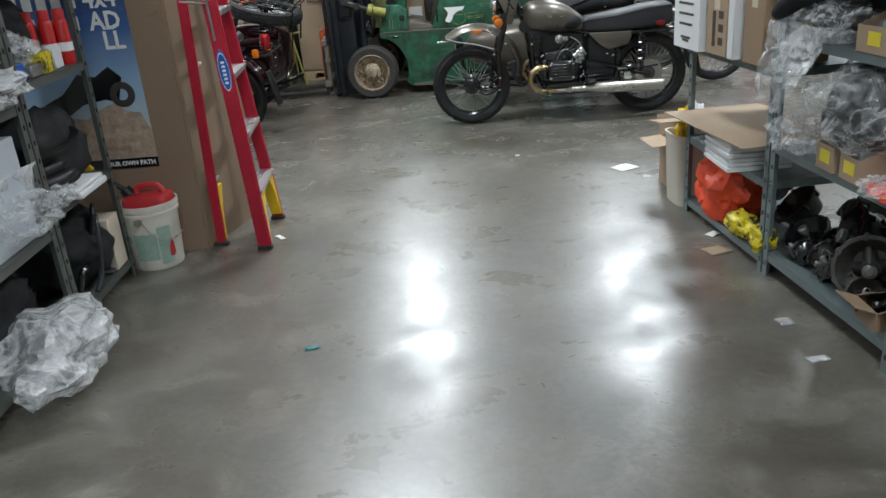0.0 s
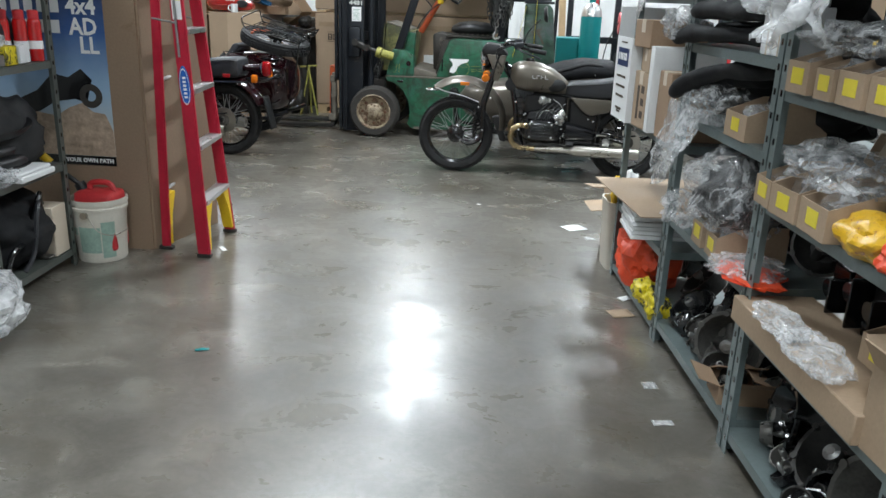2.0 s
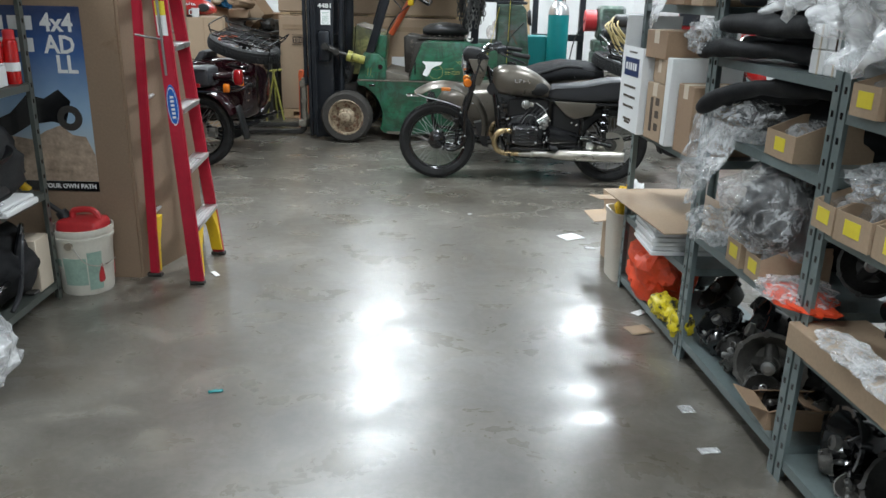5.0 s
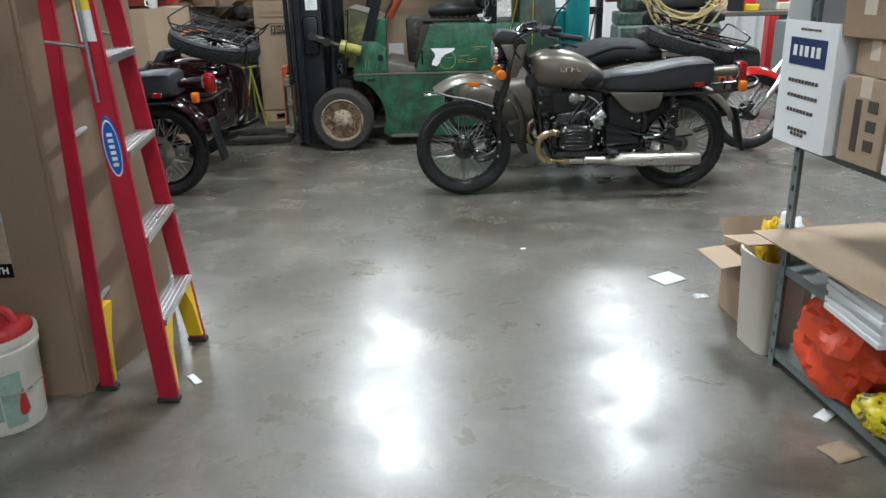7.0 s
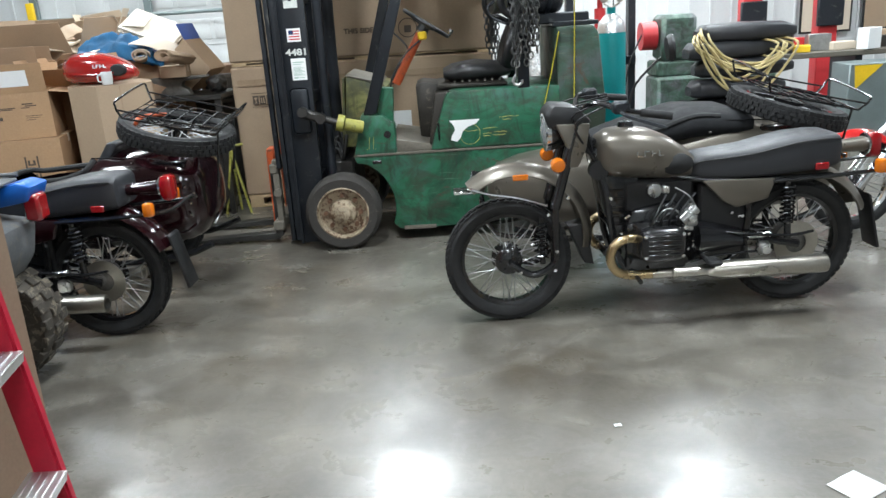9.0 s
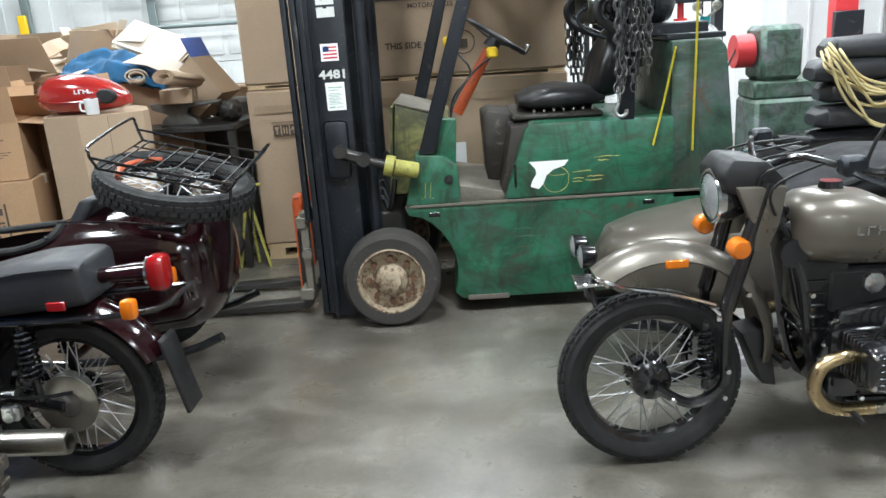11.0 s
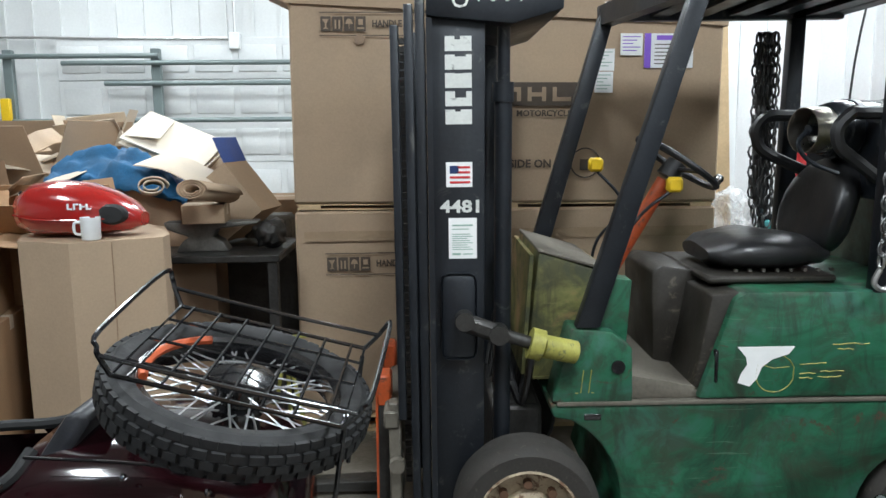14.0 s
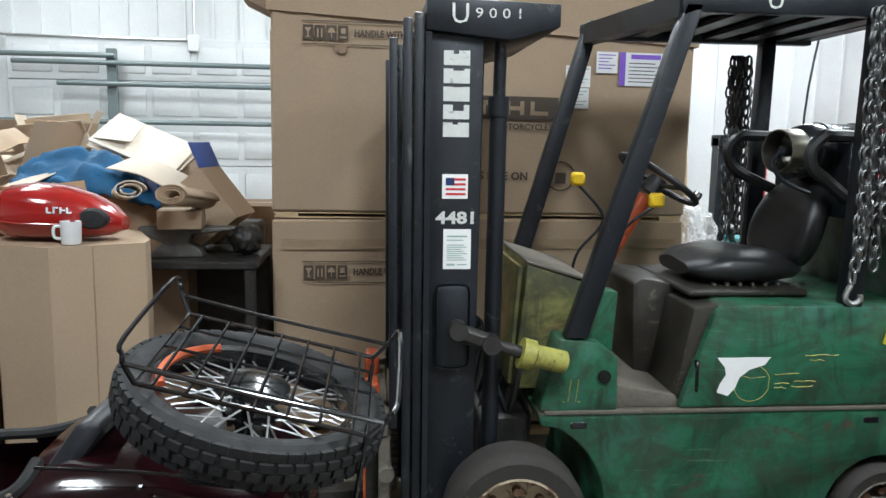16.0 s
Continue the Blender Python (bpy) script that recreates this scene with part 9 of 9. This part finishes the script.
# ---- far corner: seats with hose, gas bottle, press, lift, benches ----
third = thing("sidecar_tub", pose(1.55, 9.35, 0, 0, 0, 4), "spare dark sidecar tub stored behind the motorcycles", "sidecar")
bm = bmesh.new()
aloft(bm, [oval(x, 0.3, hw, z0, z1, 3, 24) for x, hw, z0, z1 in ((-0.1, 0.06, 0.4, 0.5), (0.1, 0.22, 0.28, 0.66), (0.5, 0.3, 0.22, 0.74), (1.0, 0.32, 0.22, 0.78), (1.5, 0.3, 0.24, 0.76), (1.75, 0.2, 0.36, 0.68))])
part("tub", bm, "black", third)
for x in (0.3, 1.4):
    bm = bmesh.new()
    abox(bm, x - 0.05, x + 0.05, 0.1, 0.5, 0, 0.26, 0.01)
    part("wooden_block", bm, "wood", third)
for k, (z, dx, rz) in enumerate(((0.76, 0.0, 2), (0.93, 0.05, -5), (1.08, -0.04, 6), (1.22, 0.06, -3))):
    bm = bmesh.new()
    aloft(bm, [oval(x, 0, hw, z0, z1, 3.5, 20) for x, hw, z0, z1 in ((-0.4, 0.08, 0.02, 0.10), (-0.34, 0.15, 0.0, 0.15), (0.0, 0.18, 0.0, 0.16), (0.3, 0.17, 0.01, 0.15), (0.42, 0.09, 0.03, 0.11))])
    solo("seat_cushion", bm, "vinyl", pose(2.42 + dx, 9.68, z, 0, 0, rz), "black vinyl motorcycle seat in a stack", "seat", "stacked seats")
hose = bmesh.new()
swags = random.Random(4)
for k in range(9):
    x0, x1 = 2.02 + swags.uniform(-0.03, 0.10), 2.72 + swags.uniform(-0.10, 0.10)
    z0, z1, sag = 1.20 + swags.uniform(-0.10, 0.10), 1.16 + swags.uniform(-0.12, 0.06), swags.uniform(0.10, 0.48)
    y = 9.46 - 0.012 * k
    line = [(x0 + (x1 - x0) * q / 8 + 0.03 * math.sin(q + k), y + 0.012 * math.sin(2 * q + k), z0 + (z1 - z0) * q / 8 - sag * (1 - (q / 4 - 1) ** 2)) for q in range(9)]
    atube(hose, smooth_path([(x0 + 0.05, 9.62, z0 + 0.05)] + line + [(x1 - 0.05, 9.64, z1 + 0.04)], 4), 0.0105, 6)
solo("air_hose", hose, "hose", pose(0, 0, 0), "tan air hose draped in swags over stacked seats", "air hose")
gb = thing("gas_cylinder", pose(1.53, 10.5, 0), "teal gas cylinder with brass regulator gauges", "gas cylinder")
bm = bmesh.new()
alathe(bm, [(0, 0), (0.13, 0), (0.135, 0.02), (0.135, 1.33), (0.12, 1.42), (0.07, 1.48), (0.04, 1.50), (0.04, 1.56), (0, 1.56)], seg=28)
part("cylinder_body", bm, "teal", gb)
bm = bmesh.new()
alathe(bm, [(0.137, 1.33), (0.122, 1.423), (0.072, 1.483), (0.042, 1.503)], seg=28)
part("shoulder", bm, "alu", gb)
for x in (-0.08, 0.07):
    bm = bmesh.new()
    alathe(bm, [(0, -0.02), (0.035, -0.018), (0.038, 0.01), (0, 0.012)], (x, -0.06, 1.64), (0, 1, 0), 18)
    acyl(bm, (x, -0.04, 1.60), (0, 0, 1.55), 0.01, seg=8)
    part("gauge", bm, "steel", gb)
bm = bmesh.new()
abox(bm, -0.16, 0.16, -0.2, 0.2, 0, 1.05, 0.01)
solo("teal_cabinet", bm, "teal", pose(1.26, 10.75, 0), "small teal enamel cabinet against the far wall", "cabinet")
pr = thing("shop_press", pose(1.62, 11.5, 0), "dark steel workshop press with a red bottle jack", "press")
for x in (-0.33, 0.33):
    bm = bmesh.new()
    abox(bm, x - 0.04, x + 0.04, -0.06, 0.06, 0, 1.75, 0.005)
    part("upright", bm, "black_steel", pr)
for z in (0.95, 1.68):
    bm = bmesh.new()
    abox(bm, -0.37, 0.37, -0.08, 0.08, z, z + 0.09, 0.005)
    part("cross_beam", bm, "black_steel", pr)
bm = bmesh.new()
acyl(bm, (0, 0, 1.25), (0, 0, 1.55), 0.06, seg=14)
acyl(bm, (0, 0, 1.1), (0, 0, 1.68), 0.03, seg=12)
part("bottle_jack", bm, "red_worn", pr, "faded red bottle jack")
bm = bmesh.new()
abox(bm, -0.05, 0.05, -0.025, 0.025, 0, 2.7, 0.003, pose(0, 0, 0, 0, -3, 0))
solo("timber_board", bm, "wood", pose(1.26, 12.0, 0), "raw pine board leaning upright", "board")
bm = bmesh.new()
for x in (0.0, 0.16):
    acyl(bm, (x, 0, 0), (x + 0.02, 0.02, 4.4), 0.03, seg=10)
solo("steel_pipe", bm, "black_steel", pose(0.95, 12.6, 0), "dark upright steel pipes by the far wall", "pipe")
for x in (3.8, 4.75):
    bm = bmesh.new()
    abox(bm, -0.12, 0.12, -0.1, 0.1, 0, 3.1, 0.01)
    lp = solo("lift_post", bm, "red_worn", pose(x, 13.0, 0), "red steel vehicle lift post", "vehicle lift", "lift posts")
    bm = bmesh.new()
    abox(bm, -0.25, 0.25, -0.2, 0.2, 0, 0.03, 0.005)
    part("base_plate", bm, "black_steel", lp)
    bm = bmesh.new()
    abox(bm, -0.16, 0.16, -0.16, -0.1, 1.15, 1.5, 0.01)
    part("carriage", bm, "black_steel", lp)
bm = bmesh.new()
abox(bm, -0.35, 0.35, -0.12, 0.12, 0, 0.05, 0.01)
abox(bm, -0.3, 0.3, -0.02, 0.02, 0.05, 0.15, 0.005)
solo("red_toolbox", bm, "red_worn", pose(4.15, 12.2, 0.92), "flat red tool tray on a bench", "tool tray")
bn = thing("long_bench", pose(4.6, 12.1, 0), "cluttered grey workbench along the far side", "workbench")
bm = bmesh.new()
abox(bm, -1.6, 1.6, -0.35, 0.35, 0.86, 0.92, 0.008)
part("bench_top", bm, "grime", bn)
for x in (-1.5, 0, 1.5):
    bm = bmesh.new()
    abox(bm, x - 0.04, x + 0.04, -0.3, 0.3, 0, 0.86, 0.005)
    part("bench_leg", bm, "black_steel", bn)
rnd = random.Random(8)
for k in range(14):
    x, mt = 3.1 + 0.23 * k, ("card_white", "iron", "card", "black_plastic", "yellow", "cast", "card_light")[k % 7]
    carton("clutter_box", pose(x, 12.0 + rnd.uniform(-0.2, 0.25), 0.922, 0, 0, rnd.uniform(-30, 30)), rnd.uniform(0.14, 0.3), rnd.uniform(0.12, 0.25), rnd.uniform(0.06, 0.24), mt, "small box or part among bench clutter", None, False, "bench clutter")
cab = thing("grey_cabinet", pose(4.55, 11.4, 0), "grey cabinet with a yellow warning triangle", "cabinet")
bm = bmesh.new()
abox(bm, -0.35, 0.35, -0.2, 0.2, 0, 0.82, 0.01)
part("cabinet_body", bm, "shelf", cab)
bm = bmesh.new()
aprism(bm, [(-0.30, 0.80), (0.0, 0.80), (-0.28, 0.55)], -0.203, -0.2005)
part("warning_panel", bm, "yellow", cab)
for x0, mt, lab in ((5.1, "card_light", "pale framed notice board on the far wall"), (6.0, "card", "tan framed board on the far wall")):
    nb = thing("notice_board", pose(x0, 14.5, 0.98), lab, "notice board")
    bm = bmesh.new()
    abox(bm, 0, 0.75, 0, 0.03, 0, 0.85, 0.006)
    part("board_frame", bm, "black", nb)
    bm = bmesh.new()
    abox(bm, 0.03, 0.72, -0.006, 0.0, 0.03, 0.82)
    part("board_sheet", bm, mt, nb)
gm = thing("green_lathe", pose(2.55, 11.0, 0), "old green lathe with a red motor", "lathe")
bm = bmesh.new()
abox(bm, -0.5, 0.7, -0.25, 0.25, 0.0, 0.85, 0.03)
abox(bm, -0.5, 0.7, -0.2, 0.2, 0.85, 1.0, 0.02)
part("lathe_bed", bm, "sage", gm)
bm = bmesh.new()
abox(bm, -0.45, -0.1, -0.2, 0.2, 1.0, 1.45, 0.04)
part("headstock", bm, "sage", gm)
bm = bmesh.new()
acyl(bm, (-0.62, 0, 1.25), (-0.47, 0, 1.25), 0.14, seg=20)
part("motor", bm, "red_worn", gm)
bm = bmesh.new()
atube(bm, smooth_path([(-0.6, -0.05, 1.3), (-0.75, -0.1, 1.0), (-0.85, -0.1, 0.6), (-0.9, -0.05, 1.9), (-0.7, 0, 3.0)], 6), 0.008, 6)
part("power_cable", bm, "black_plastic", gm)
lump("white_sack", pose(0.82, 10.9, 0.75), (0.2, 0.2, 0.28), 120, "film_milky", "white plastic sack behind the forklift", "sack", 0.3, 2, 0.1)
carton("carton", pose(0.80, 10.9, 0, 0, 0, 0), 0.45, 0.5, 0.75, "card_dark", "brown carton behind the forklift", None, True)
bm = bmesh.new()
for k in range(3):
    alathe(bm, [(0.2, -0.06), (0.29, -0.08), (0.31, 0.0), (0.29, 0.08), (0.2, 0.06)], (0, 0, 0.09 + 0.17 * k), (0, 0, 1), 30, True)
solo("tyre_stack", bm, "rubber", pose(1.30, 9.95, 0.0), "stack of black tyres beside the forklift", "tyres")
